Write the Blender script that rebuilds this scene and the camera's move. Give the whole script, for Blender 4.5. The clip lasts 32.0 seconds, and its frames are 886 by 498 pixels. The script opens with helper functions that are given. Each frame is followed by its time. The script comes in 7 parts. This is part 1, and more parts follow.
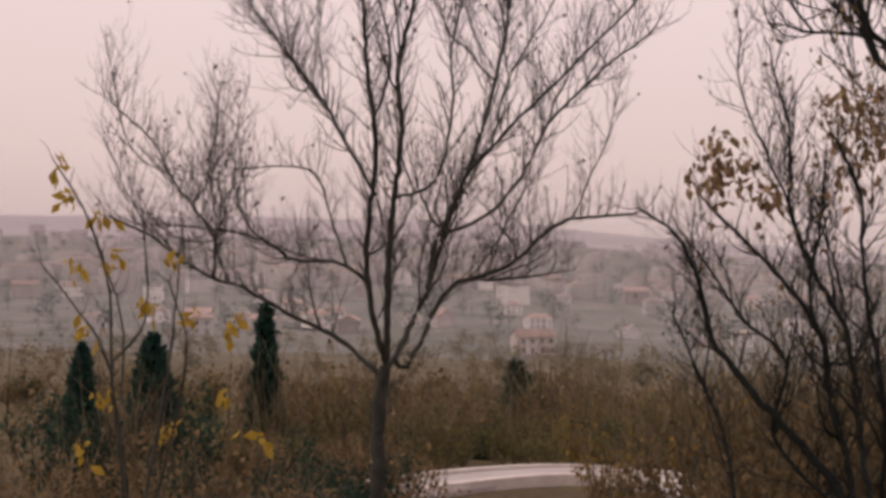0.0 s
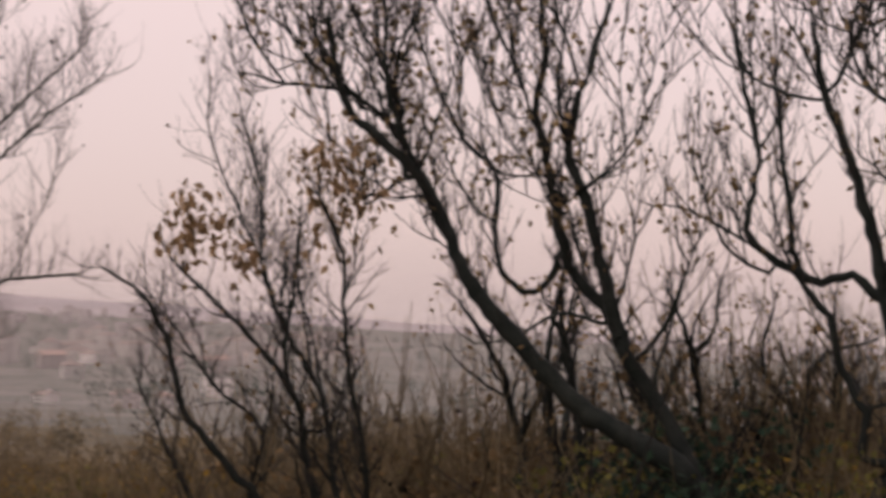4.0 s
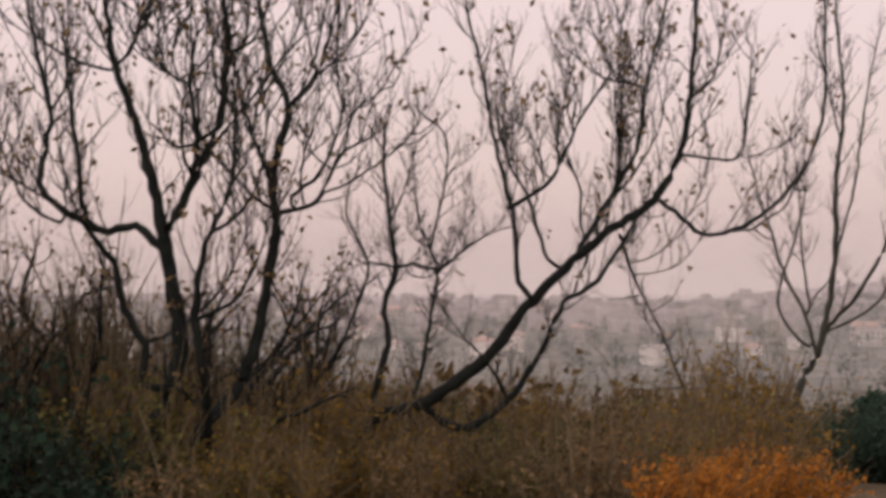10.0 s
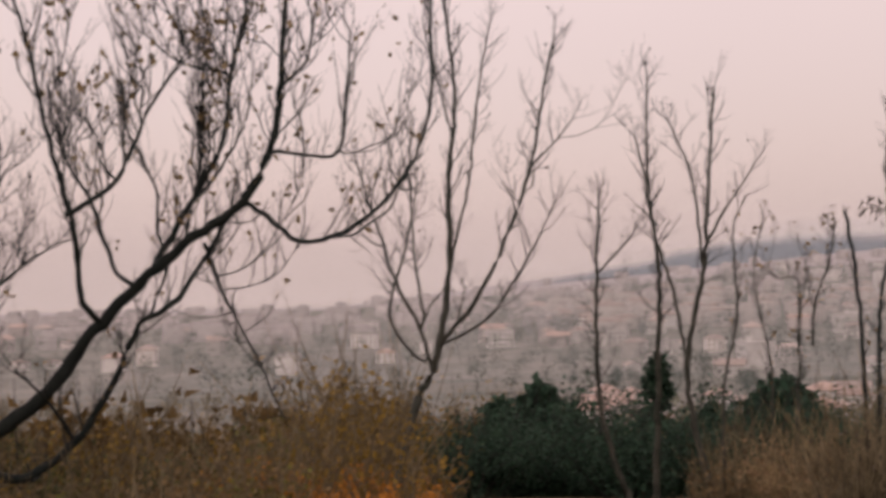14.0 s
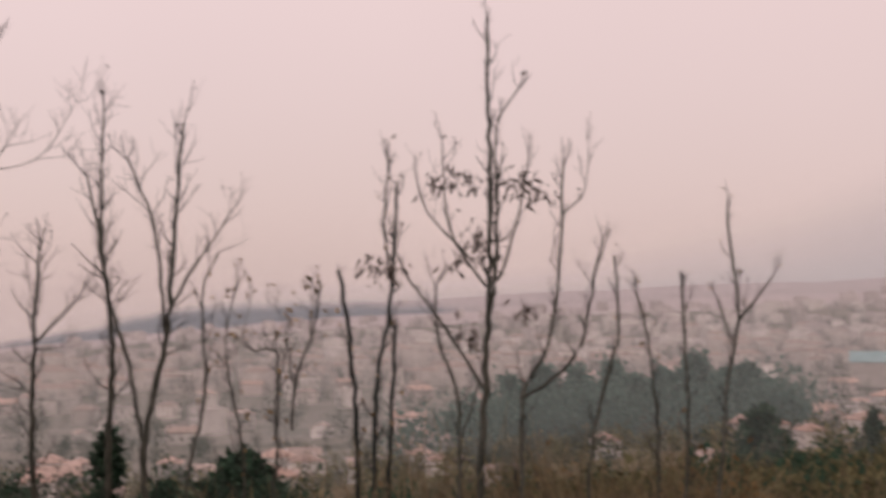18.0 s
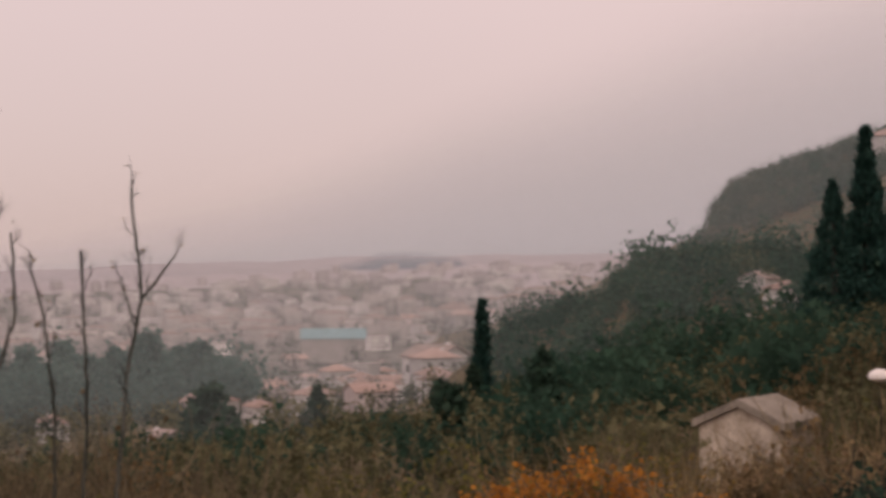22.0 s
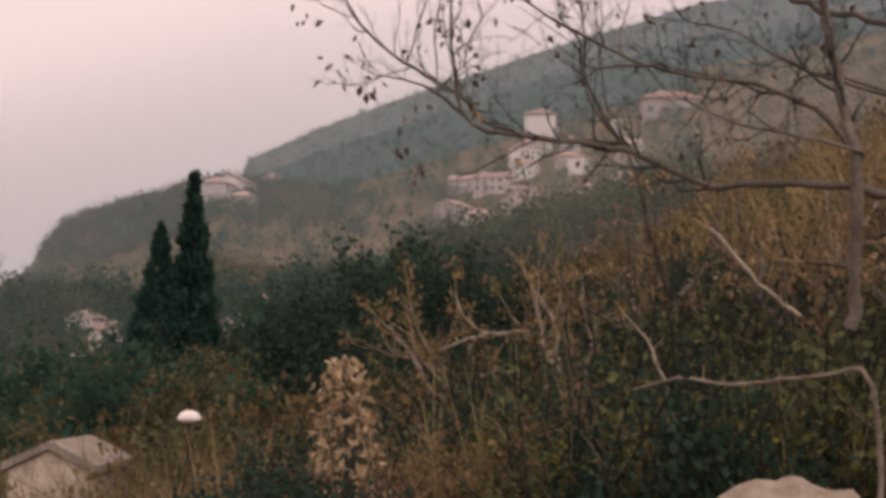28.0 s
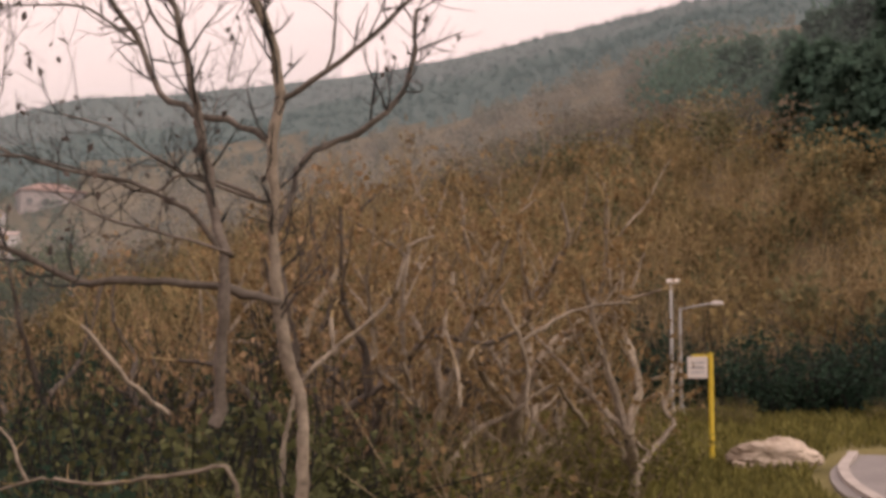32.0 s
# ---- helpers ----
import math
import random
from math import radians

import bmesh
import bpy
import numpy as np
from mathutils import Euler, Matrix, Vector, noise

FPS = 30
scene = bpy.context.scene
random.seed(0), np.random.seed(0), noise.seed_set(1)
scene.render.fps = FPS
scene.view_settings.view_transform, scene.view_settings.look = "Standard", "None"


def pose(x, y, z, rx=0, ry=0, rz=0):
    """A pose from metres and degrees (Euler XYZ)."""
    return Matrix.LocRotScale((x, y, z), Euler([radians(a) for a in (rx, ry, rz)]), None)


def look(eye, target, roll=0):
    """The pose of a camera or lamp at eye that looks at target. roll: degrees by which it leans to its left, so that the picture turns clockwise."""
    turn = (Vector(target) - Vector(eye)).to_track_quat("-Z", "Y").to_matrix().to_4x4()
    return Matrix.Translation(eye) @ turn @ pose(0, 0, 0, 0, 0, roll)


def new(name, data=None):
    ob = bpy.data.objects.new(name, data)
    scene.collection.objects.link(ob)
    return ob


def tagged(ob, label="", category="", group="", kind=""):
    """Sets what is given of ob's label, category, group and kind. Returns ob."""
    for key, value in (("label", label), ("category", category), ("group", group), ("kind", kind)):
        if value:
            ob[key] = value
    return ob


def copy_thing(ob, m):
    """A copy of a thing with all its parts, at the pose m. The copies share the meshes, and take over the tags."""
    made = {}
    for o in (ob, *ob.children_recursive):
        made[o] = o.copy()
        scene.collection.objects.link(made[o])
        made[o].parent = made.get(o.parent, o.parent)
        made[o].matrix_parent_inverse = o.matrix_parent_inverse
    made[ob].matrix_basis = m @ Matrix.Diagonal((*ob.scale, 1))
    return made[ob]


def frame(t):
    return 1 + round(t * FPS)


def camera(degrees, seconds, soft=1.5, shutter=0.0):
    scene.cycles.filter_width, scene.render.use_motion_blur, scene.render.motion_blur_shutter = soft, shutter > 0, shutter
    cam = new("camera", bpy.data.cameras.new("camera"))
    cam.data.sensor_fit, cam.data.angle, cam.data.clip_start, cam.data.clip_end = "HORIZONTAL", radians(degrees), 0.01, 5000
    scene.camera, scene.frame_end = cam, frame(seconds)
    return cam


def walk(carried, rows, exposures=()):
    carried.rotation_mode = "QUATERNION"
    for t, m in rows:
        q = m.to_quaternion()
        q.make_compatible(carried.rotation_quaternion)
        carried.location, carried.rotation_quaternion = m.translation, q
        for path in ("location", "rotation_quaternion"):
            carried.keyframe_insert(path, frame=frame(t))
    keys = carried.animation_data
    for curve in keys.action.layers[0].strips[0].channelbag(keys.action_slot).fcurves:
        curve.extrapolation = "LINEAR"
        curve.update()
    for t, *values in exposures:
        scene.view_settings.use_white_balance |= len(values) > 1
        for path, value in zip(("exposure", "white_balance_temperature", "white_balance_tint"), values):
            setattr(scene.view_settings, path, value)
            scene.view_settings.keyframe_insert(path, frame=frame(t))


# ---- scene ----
cam = camera(33, 32.0, soft=3.6, shutter=0.5)
# seconds, east, north, pitch, lean, heading
ROWS = [
    (0, 3.80, -0.76, -0.63, 0.31, 94.66),
    (0.5, 3.77, -0.75, -0.64, 0.12, 94.28),
    (1, 3.60, -0.82, -0.64, -0.34, 92.36),
    (1.5, 3.48, -0.86, 0.09, 0.08, 90.66),
    (2, 3.44, -0.87, 1.70, 0.72, 89.72),
    (2.5, 3.42, -0.82, 2.51, 0.65, 85.35),
    (4.5, 1.89, -1.48, 1.30, -0.09, 67.21),
    (5, 1.61, -1.91, 0.88, -0.06, 60.28),
    (5.5, 1.30, -2.32, 0.60, 0.08, 54.37),
    (6, 1.24, -2.31, 0.43, 0.01, 51.19),
    (6.5, 1.22, -2.33, 0.24, 0.18, 49.28),
    (7, 1.25, -2.30, 0.11, 0.18, 48.13),
    (7.5, 1.26, -2.25, 0.02, -0.21, 46.62),
    (8, 1.56, -2.66, -0.14, -0.04, 43.64),
    (8.5, 2.82, -3.98, -0.29, 0.40, 42.21),
    (9, 2.92, -3.98, -0.76, 0.84, 40.96),
    (9.5, 2.93, -3.98, -0.59, 0.78, 40.65),
    (10, 2.94, -3.94, -0.13, 0.42, 39.73),
    (10.5, 2.92, -3.97, 1.00, 0.01, 36.42),
    (11, 3.01, -4.17, 0.84, -0.08, 32.15),
    (11.5, 3.12, -4.25, 1.27, -0.35, 31.13),
    (12, 3.05, -4.18, 1.15, -0.51, 29.51),
    (12.5, 2.14, -2.73, 0.91, -0.65, 28.88),
    (13, 1.87, -1.39, 0.34, -0.70, 28.56),
    (13.5, 1.88, -1.25, 0.20, -0.35, 27.83),
    (14, 1.91, -1.21, 0.20, -0.94, 25.81),
    (14.5, 1.79, -1.03, 1.54, -1.19, 23.07),
    (15, 1.76, -0.95, 2.02, -1.09, 19.83),
    (15.5, 1.79, -0.96, 2.55, -0.94, 18.29),
    (17.5, 1.08, 0.90, 3.04, -0.16, 9.06),
    (18, 0.61, 2.92, 2.55, -0.01, 5.18),
    (18.5, 0.88, 2.94, 1.39, -0.20, 1.60),
    (19, 0.95, 2.99, 1.11, -0.37, 0.00),
    (19.5, 1.04, 3.05, 1.25, 0.04, -2.10),
    (20, 1.11, 3.04, 1.14, 0.18, -4.35),
    (20.5, 1.17, 3.01, 1.49, 0.26, -7.30),
    (21, 1.25, 2.98, 1.80, -0.01, -9.69),
    (21.5, 1.33, 3.18, 1.75, -0.20, -12.65),
    (22, 1.35, 3.03, 1.70, -0.28, -15.38),
    (22.5, 1.44, 3.09, 1.70, -0.21, -18.26),
    (23, 1.30, 2.92, 1.79, -0.04, -21.92),
    (23.5, 1.33, 2.91, 2.35, -0.06, -25.41),
    (24, 1.31, 2.76, 2.90, -0.07, -28.33),
    (24.5, 1.54, 3.01, 4.12, 0.01, -30.53),
    (25, 1.47, 2.81, 5.13, -0.10, -32.41),
    (25.5, 1.61, 3.09, 5.45, -0.03, -34.11),
    (27.5, 1.90, 3.19, 4.99, 1.74, -39.11),
    (28, 1.84, 3.15, 3.40, 0.98, -40.52),
    (28.5, 1.81, 3.16, 4.86, 0.76, -45.03),
    (29, 1.81, 3.19, 8.40, 1.12, -48.30),
    (29.5, 1.82, 3.17, 10.31, 0.11, -51.26),
    (30, 1.85, 3.17, 10.45, -0.03, -56.44),
    (30.5, 1.81, 3.10, 10.07, 0.18, -58.87),
    (31, 1.81, 3.11, 10.00, -0.17, -60.57),
    (31.5, 1.91, 3.12, 8.00, 0.11, -62.46),
    (32, 1.91, 3.11, 7.42, 0.39, -64.03),
]

EYE = 1.6
walk(cam, [(t, pose(x, y, EYE, 90 + p, 0, h) @ pose(0, 0, 0, 0, 0, l)) for t, x, y, p, l, h in ROWS],
     exposures=[(0, 0.1, 6500, 10), (12, 0.1, 6550, 10), (15, 0.0, 6600, 10), (18, -0.05, 6650, 12), (21, -0.12, 6650, 11), (25, -0.1, 6600, 11), (28, 0.17, 6650, 10), (29.5, 0.36, 6700, 11), (32, 0.48, 6850, 10)])

# ---- sky and light: a flat, rosy overcast evening ----
world = bpy.data.worlds.new("overcast_sky")
scene.world = world
world.use_nodes = True
wn, wl = world.node_tree.nodes, world.node_tree.links
wn.clear()
sky = wn.new("ShaderNodeTexSky")
sky.sky_type, sky.sun_disc = "NISHITA", False
sky.sun_elevation, sky.sun_rotation = radians(24), radians(150)
sky.air_density, sky.dust_density = 1.0, 4.0
coord = wn.new("ShaderNodeTexCoord")
split = wn.new("ShaderNodeSeparateXYZ")
wl.new(coord.outputs["Generated"], split.inputs[0])
ramp = wn.new("ShaderNodeValToRGB")
ramp.color_ramp.elements[0].position, ramp.color_ramp.elements[0].color = 0.0, (0.63, 0.478, 0.457, 1)
ramp.color_ramp.elements[1].position, ramp.color_ramp.elements[1].color = 0.30, (0.86, 0.656, 0.636, 1)
wl.new(split.outputs["Z"], ramp.inputs[0])
cloud = wn.new("ShaderNodeTexNoise")
cloud.inputs["Scale"].default_value, cloud.inputs["Detail"].default_value = 2.2, 3.0
wl.new(coord.outputs["Generated"], cloud.inputs["Vector"])
cloud_map = wn.new("ShaderNodeMapRange")
cloud_map.inputs["To Min"].default_value, cloud_map.inputs["To Max"].default_value = 0.94, 1.06
wl.new(cloud.outputs["Fac"], cloud_map.inputs["Value"])
overcast, clear, both, wout = wn.new("ShaderNodeBackground"), wn.new("ShaderNodeBackground"), wn.new("ShaderNodeAddShader"), wn.new("ShaderNodeOutputWorld")
wl.new(ramp.outputs[0], overcast.inputs["Color"])
wl.new(cloud_map.outputs[0], overcast.inputs["Strength"])
wl.new(sky.outputs[0], clear.inputs["Color"])
clear.inputs["Strength"].default_value = 0.02
wl.new(overcast.outputs[0], both.inputs[0])
wl.new(clear.outputs[0], both.inputs[1])
wl.new(both.outputs[0], wout.inputs["Surface"])
sun_data = bpy.data.lights.new("sun", "SUN")
sun_data.energy, sun_data.angle, sun_data.color = 0.6, radians(25), (1.0, 0.9, 0.84)
sun = new("sun", sun_data)
sun.matrix_world = look((-30, -60, 60), (0, 0, 0))


# ---- materials ----
def material(name, dark, light, size=1.0, fine=6.0, rough=0.8, bump=0.3, metal=0.0, vary=0.25, sheen=0.0, island=False, thin=0.0):
    """Two-scale noise between two colours, with relief, and a lightness that varies from piece to piece."""
    m = bpy.data.materials.new(name)
    m.use_nodes = True
    n, k = m.node_tree.nodes, m.node_tree.links
    b = n["Principled BSDF"]
    b.inputs["Roughness"].default_value, b.inputs["Metallic"].default_value = rough, metal
    if rough > 0.7:
        b.inputs["Specular IOR Level"].default_value = 0.2
    tc = n.new("ShaderNodeTexCoord")
    broad, grain = n.new("ShaderNodeTexNoise"), n.new("ShaderNodeTexNoise")
    broad.inputs["Scale"].default_value, broad.inputs["Detail"].default_value = 1.0 / size, 3.0
    grain.inputs["Scale"].default_value, grain.inputs["Detail"].default_value = fine / size, 5.0
    for node in (broad, grain):
        k.new(tc.outputs["Object"], node.inputs["Vector"])
    add = n.new("ShaderNodeMath")
    add.operation = "MULTIPLY_ADD"
    add.inputs[1].default_value = 0.6
    k.new(broad.outputs["Fac"], add.inputs[0])
    half = n.new("ShaderNodeMath")
    half.operation, half.inputs[1].default_value = "MULTIPLY", 0.4
    k.new(grain.outputs["Fac"], half.inputs[0])
    k.new(half.outputs[0], add.inputs[2])
    spread = n.new("ShaderNodeMapRange")
    spread.inputs["From Min"].default_value, spread.inputs["From Max"].default_value = 0.33, 0.67
    k.new(add.outputs[0], spread.inputs["Value"])
    mix = n.new("ShaderNodeMix")
    mix.data_type = "RGBA"
    mix.inputs["A"].default_value, mix.inputs["B"].default_value = (*dark, 1), (*light, 1)
    k.new(spread.outputs[0], mix.inputs["Factor"])
    piece = n.new("ShaderNodeNewGeometry" if island else "ShaderNodeObjectInfo")
    lift = n.new("ShaderNodeMapRange")
    lift.inputs["To Min"].default_value, lift.inputs["To Max"].default_value = 1 - vary, 1 + vary
    k.new(piece.outputs["Random Per Island" if island else "Random"], lift.inputs["Value"])
    hsv = n.new("ShaderNodeHueSaturation")
    k.new(lift.outputs[0], hsv.inputs["Value"])
    k.new(mix.outputs["Result"], hsv.inputs["Color"])
    k.new(hsv.outputs[0], b.inputs["Base Color"])
    if thin:  # light comes through a leaf
        back, share = n.new("ShaderNodeBsdfTranslucent"), n.new("ShaderNodeMixShader")
        share.inputs[0].default_value = thin
        b.inputs["Specular IOR Level"].default_value = 0.2
        k.new(hsv.outputs[0], back.inputs["Color"])
        k.new(b.outputs[0], share.inputs[1])
        k.new(back.outputs[0], share.inputs[2])
        k.new(share.outputs[0], n["Material Output"].inputs["Surface"])
    if bump:
        bp = n.new("ShaderNodeBump")
        bp.inputs["Strength"].default_value, bp.inputs["Distance"].default_value = bump, 0.02 * size
        k.new(grain.outputs["Fac"], bp.inputs["Height"])
        k.new(bp.outputs[0], b.inputs["Normal"])
    return m


BARK_DARK = material("dark_bark", (0.008, 0.013, 0.013), (0.028, 0.034, 0.031), 0.25, 8, 0.9, 0.7)
BARK_GREY = material("grey_bark", (0.024, 0.03, 0.026), (0.09, 0.09, 0.076), 0.3, 8, 0.9, 0.6)
BARK_BROWN = material("brown_grey_bark", (0.06, 0.053, 0.046), (0.19, 0.165, 0.14), 0.3, 7, 0.9, 0.6)
BARK_PALE = material("pale_flaking_bark", (0.12, 0.10, 0.075), (0.43, 0.37, 0.29), 0.25, 5, 0.85, 0.6)
TWIG = material("twig_bark", (0.012, 0.016, 0.016), (0.045, 0.043, 0.04), 0.2, 6, 0.9, 0.0)
TWIG_GREY = material("grey_twigs", (0.035, 0.037, 0.034), (0.11, 0.10, 0.09), 0.2, 6, 0.9, 0.0)
TWIG_TAN = material("dry_twigs", (0.16, 0.12, 0.058), (0.43, 0.335, 0.185), 0.5, 6, 0.9, 0.0, island=True, vary=0.45)
LEAF_BROWN = material("withered_brown_leaf", (0.095, 0.066, 0.034), (0.30, 0.215, 0.11), 0.15, 5, 0.8, 0.0, island=True, vary=0.5, thin=0.4)
LEAF_YELLOW = material("yellow_leaf", (0.26, 0.17, 0.02), (0.50, 0.36, 0.06), 0.15, 5, 0.7, 0.0, island=True, vary=0.3, thin=0.4)
LEAF_GREY = material("dry_grey_seed_pod", (0.05, 0.042, 0.04), (0.15, 0.125, 0.11), 0.15, 5, 0.9, 0.0, island=True, vary=0.4, thin=0.4)
LEAF_OLIVE = material("olive_green_leaf", (0.075, 0.078, 0.024), (0.225, 0.208, 0.062), 0.4, 5, 0.8, 0.0, island=True, vary=0.5, thin=0.4)
LEAF_RUST = material("rusty_brown_leaf", (0.135, 0.092, 0.045), (0.33, 0.23, 0.115), 0.4, 5, 0.8, 0.0, island=True, vary=0.45, thin=0.4)
LEAF_GOLD = material("golden_brown_leaf", (0.14, 0.09, 0.02), (0.36, 0.24, 0.06), 0.4, 5, 0.8, 0.0, island=True, vary=0.45, thin=0.4)
LEAF_ORANGE = material("orange_autumn_leaf", (0.34, 0.135, 0.025), (0.58, 0.27, 0.05), 0.4, 5, 0.75, 0.0, island=True, vary=0.35, thin=0.4)
LEAF_TAN = material("tan_dry_leaf", (0.16, 0.105, 0.055), (0.42, 0.30, 0.18), 0.4, 5, 0.8, 0.0, island=True, vary=0.45, thin=0.4)
LEAF_HOLLY = material("dark_olive_leaf", (0.052, 0.064, 0.028), (0.155, 0.163, 0.07), 0.4, 5, 0.75, 0.0, island=True, vary=0.5, thin=0.4)
CREEPER = material("dry_pale_creeper", (0.30, 0.22, 0.13), (0.62, 0.48, 0.32), 0.3, 5, 0.85, 0.0, island=True, vary=0.4, thin=0.3)
EVERGREEN = material("dark_evergreen_leaf", (0.016, 0.042, 0.030), (0.052, 0.092, 0.058), 0.5, 5, 0.7, 0.0, island=True, vary=0.5, thin=0.4)
CYPRESS = material("cypress_needles", (0.012, 0.045, 0.038), (0.04, 0.09, 0.07), 0.5, 5, 0.75, 0.0, island=True, vary=0.4, thin=0.4)
GROUND = material("leaf_littered_slope", (0.05, 0.04, 0.02), (0.15, 0.115, 0.06), 9.0, 30, 0.95, 0.6, vary=0.0)
GRASS = material("meadow_grass", (0.10, 0.10, 0.028), (0.27, 0.25, 0.085), 0.6, 6, 0.9, 0.0, island=True, vary=0.4, thin=0.4)
WOODS = material("winter_woods", (0.042, 0.07, 0.044), (0.13, 0.145, 0.085), 30.0, 6, 0.95, 0.0, island=True, vary=0.35, thin=0.5)
# blue distance haze is put into the ridge woods' base colour
FAR_WOODS = material("haze_tinted_ridge_woods", (0.038, 0.088, 0.092), (0.072, 0.124, 0.122), 60.0, 6, 0.95, 0.0, island=True, vary=0.08, thin=0.5)
SCRUB = material("thicket_brushwood", (0.05, 0.045, 0.024), (0.29, 0.22, 0.115), 14.0, 8, 0.95, 0.0, island=True, vary=0.45, thin=0.5)
GOLD_SCRUB = material("golden_thicket", (0.055, 0.037, 0.015), (0.24, 0.155, 0.055), 9.0, 8, 0.95, 0.0, island=True, vary=0.45, thin=0.5)
TAN_SCRUB = material("tan_thicket", (0.092, 0.074, 0.035), (0.34, 0.27, 0.135), 9.0, 8, 0.95, 0.0, island=True, vary=0.45, thin=0.5)
GREY_WOODS = material("grey_brown_woods", (0.12, 0.105, 0.078), (0.27, 0.225, 0.16), 30.0, 6, 0.95, 0.0, island=True, vary=0.3, thin=0.5)
SLOPE_TREES = material("slope_tree_leaves", (0.018, 0.055, 0.04), (0.062, 0.112, 0.072), 20.0, 6, 0.95, 0.0, island=True, vary=0.35, thin=0.5)
BANK_WOODS = material("dull_bank_woods", (0.10, 0.105, 0.075), (0.22, 0.195, 0.135), 30.0, 6, 0.95, 0.0, island=True, vary=0.3, thin=0.5)
FLOOR = material("mossy_slope", (0.028, 0.055, 0.036), (0.07, 0.10, 0.06), 9.0, 30, 0.95, 0.6, vary=0.0)
VALLEY_TREES = material("valley_tree_leaves", (0.055, 0.07, 0.055), (0.13, 0.13, 0.10), 30.0, 6, 0.95, 0.0, island=True, vary=0.25, thin=0.5)
# town trees farther off: haze is put into the paler leaf colour
HAZE_TREES = material("haze_tinted_leaves", (0.14, 0.157, 0.155), (0.215, 0.222, 0.215), 40.0, 6, 0.95, 0.0, island=True, vary=0.2, thin=0.5)
SPUR_WOODS = material("green_brown_hazy_woods", (0.04, 0.075, 0.06), (0.115, 0.122, 0.082), 40.0, 6, 0.95, 0.0, island=True, vary=0.25, thin=0.5)
# the bank's haze is put into the needles' lighter green
FIR = material("haze_lifted_fir_needles", (0.06, 0.115, 0.088), (0.115, 0.175, 0.13), 8.0, 6, 0.9, 0.0, island=True, vary=0.3, thin=0.5)
TURF = material("damp_turf", (0.08, 0.075, 0.026), (0.22, 0.19, 0.075), 2.5, 24, 0.95, 0.6, vary=0.0)
TWIG_BROWN = material("brown_twigs", (0.075, 0.062, 0.04), (0.27, 0.22, 0.135), 0.4, 6, 0.9, 0.0, island=True, vary=0.4)
TOWN_TREES = material("town_tree_leaves", (0.045, 0.065, 0.052), (0.115, 0.125, 0.098), 30.0, 6, 0.95, 0.0, island=True, vary=0.2, thin=0.5)
OLIVE_SCRUB = material("olive_thicket", (0.055, 0.062, 0.032), (0.225, 0.21, 0.115), 10.0, 8, 0.95, 0.0, island=True, vary=0.5, thin=0.5)
ROOF_DARK = material("mossy_dark_roof", (0.15, 0.13, 0.105), (0.30, 0.26, 0.215), 0.8, 8, 0.9, 0.4)
PARK = material("blue_green_conifers", (0.06, 0.12, 0.105), (0.11, 0.17, 0.145), 8.0, 6, 0.9, 0.0, island=True, vary=0.25, thin=0.5)
# distance haze is put into this pale mauve-grey ground colour
HAZE_SLOPES = material("haze_tinted_far_slopes", (0.33, 0.295, 0.31), (0.395, 0.352, 0.365), 120.0, 6, 0.95, 0.0, vary=0.0)
# the ridge's ground has the same blue haze tint painted in
RIDGE = material("haze_tinted_ridge", (0.028, 0.062, 0.062), (0.05, 0.085, 0.08), 70.0, 12, 0.95, 0.3, vary=0.0)
VALLEY = material("valley_fields_and_streets", (0.06, 0.072, 0.058), (0.22, 0.195, 0.175), 28.0, 5, 0.95, 0.2, vary=0.0)
PALE_ROAD = material("sun_bleached_road", (0.34, 0.31, 0.30), (0.50, 0.46, 0.45), 2.0, 30, 0.7, 0.3, vary=0.0)
ASPHALT = material("worn_asphalt", (0.14, 0.13, 0.125), (0.26, 0.24, 0.23), 2.0, 30, 0.6, 0.3, vary=0.0)
CONCRETE = material("pale_concrete", (0.42, 0.38, 0.35), (0.62, 0.57, 0.53), 0.6, 10, 0.85, 0.4)
ROCK = material("pale_limestone", (0.30, 0.24, 0.18), (0.60, 0.52, 0.43), 0.5, 6, 0.9, 0.9)
STONE = material("pale_dry_stone", (0.26, 0.22, 0.19), (0.58, 0.51, 0.45), 0.7, 7, 0.95, 0.8)
STEEL = material("galvanised_steel", (0.33, 0.34, 0.34), (0.50, 0.50, 0.50), 0.3, 8, 0.45, 0.1, metal=0.6)
YELLOW_PAINT = material("yellow_enamel", (0.55, 0.40, 0.03), (0.72, 0.56, 0.06), 0.3, 8, 0.5, 0.1)
WHITE_PAINT = material("white_enamel", (0.68, 0.62, 0.58), (0.82, 0.78, 0.74), 0.2, 8, 0.4, 0.1)
GLASS_DARK = material("dark_window_pane", (0.10, 0.10, 0.10), (0.20, 0.19, 0.19), 0.8, 4, 0.15, 0.0)
PLASTER = [material(n, a, c, 3.0, 8, 0.9, 0.15, vary=0.35) for n, a, c in (
    ("white_plaster", (0.46, 0.43, 0.42), (0.70, 0.66, 0.645)), ("rose_plaster", (0.38, 0.32, 0.31), (0.52, 0.45, 0.44)),
    ("cream_plaster", (0.42, 0.38, 0.36), (0.56, 0.51, 0.49)), ("grey_plaster", (0.28, 0.27, 0.27), (0.42, 0.40, 0.40)))]
ROOF = [material(n, a, b, 1.5, 8, 0.85, 0.3, vary=0.25) for n, a, b in (
    ("terracotta_roof", (0.30, 0.20, 0.17), (0.44, 0.33, 0.29)), ("weathered_roof", (0.26, 0.20, 0.18), (0.42, 0.34, 0.31)),
    ("flat_grey_roof", (0.31, 0.285, 0.28), (0.48, 0.445, 0.43)))]
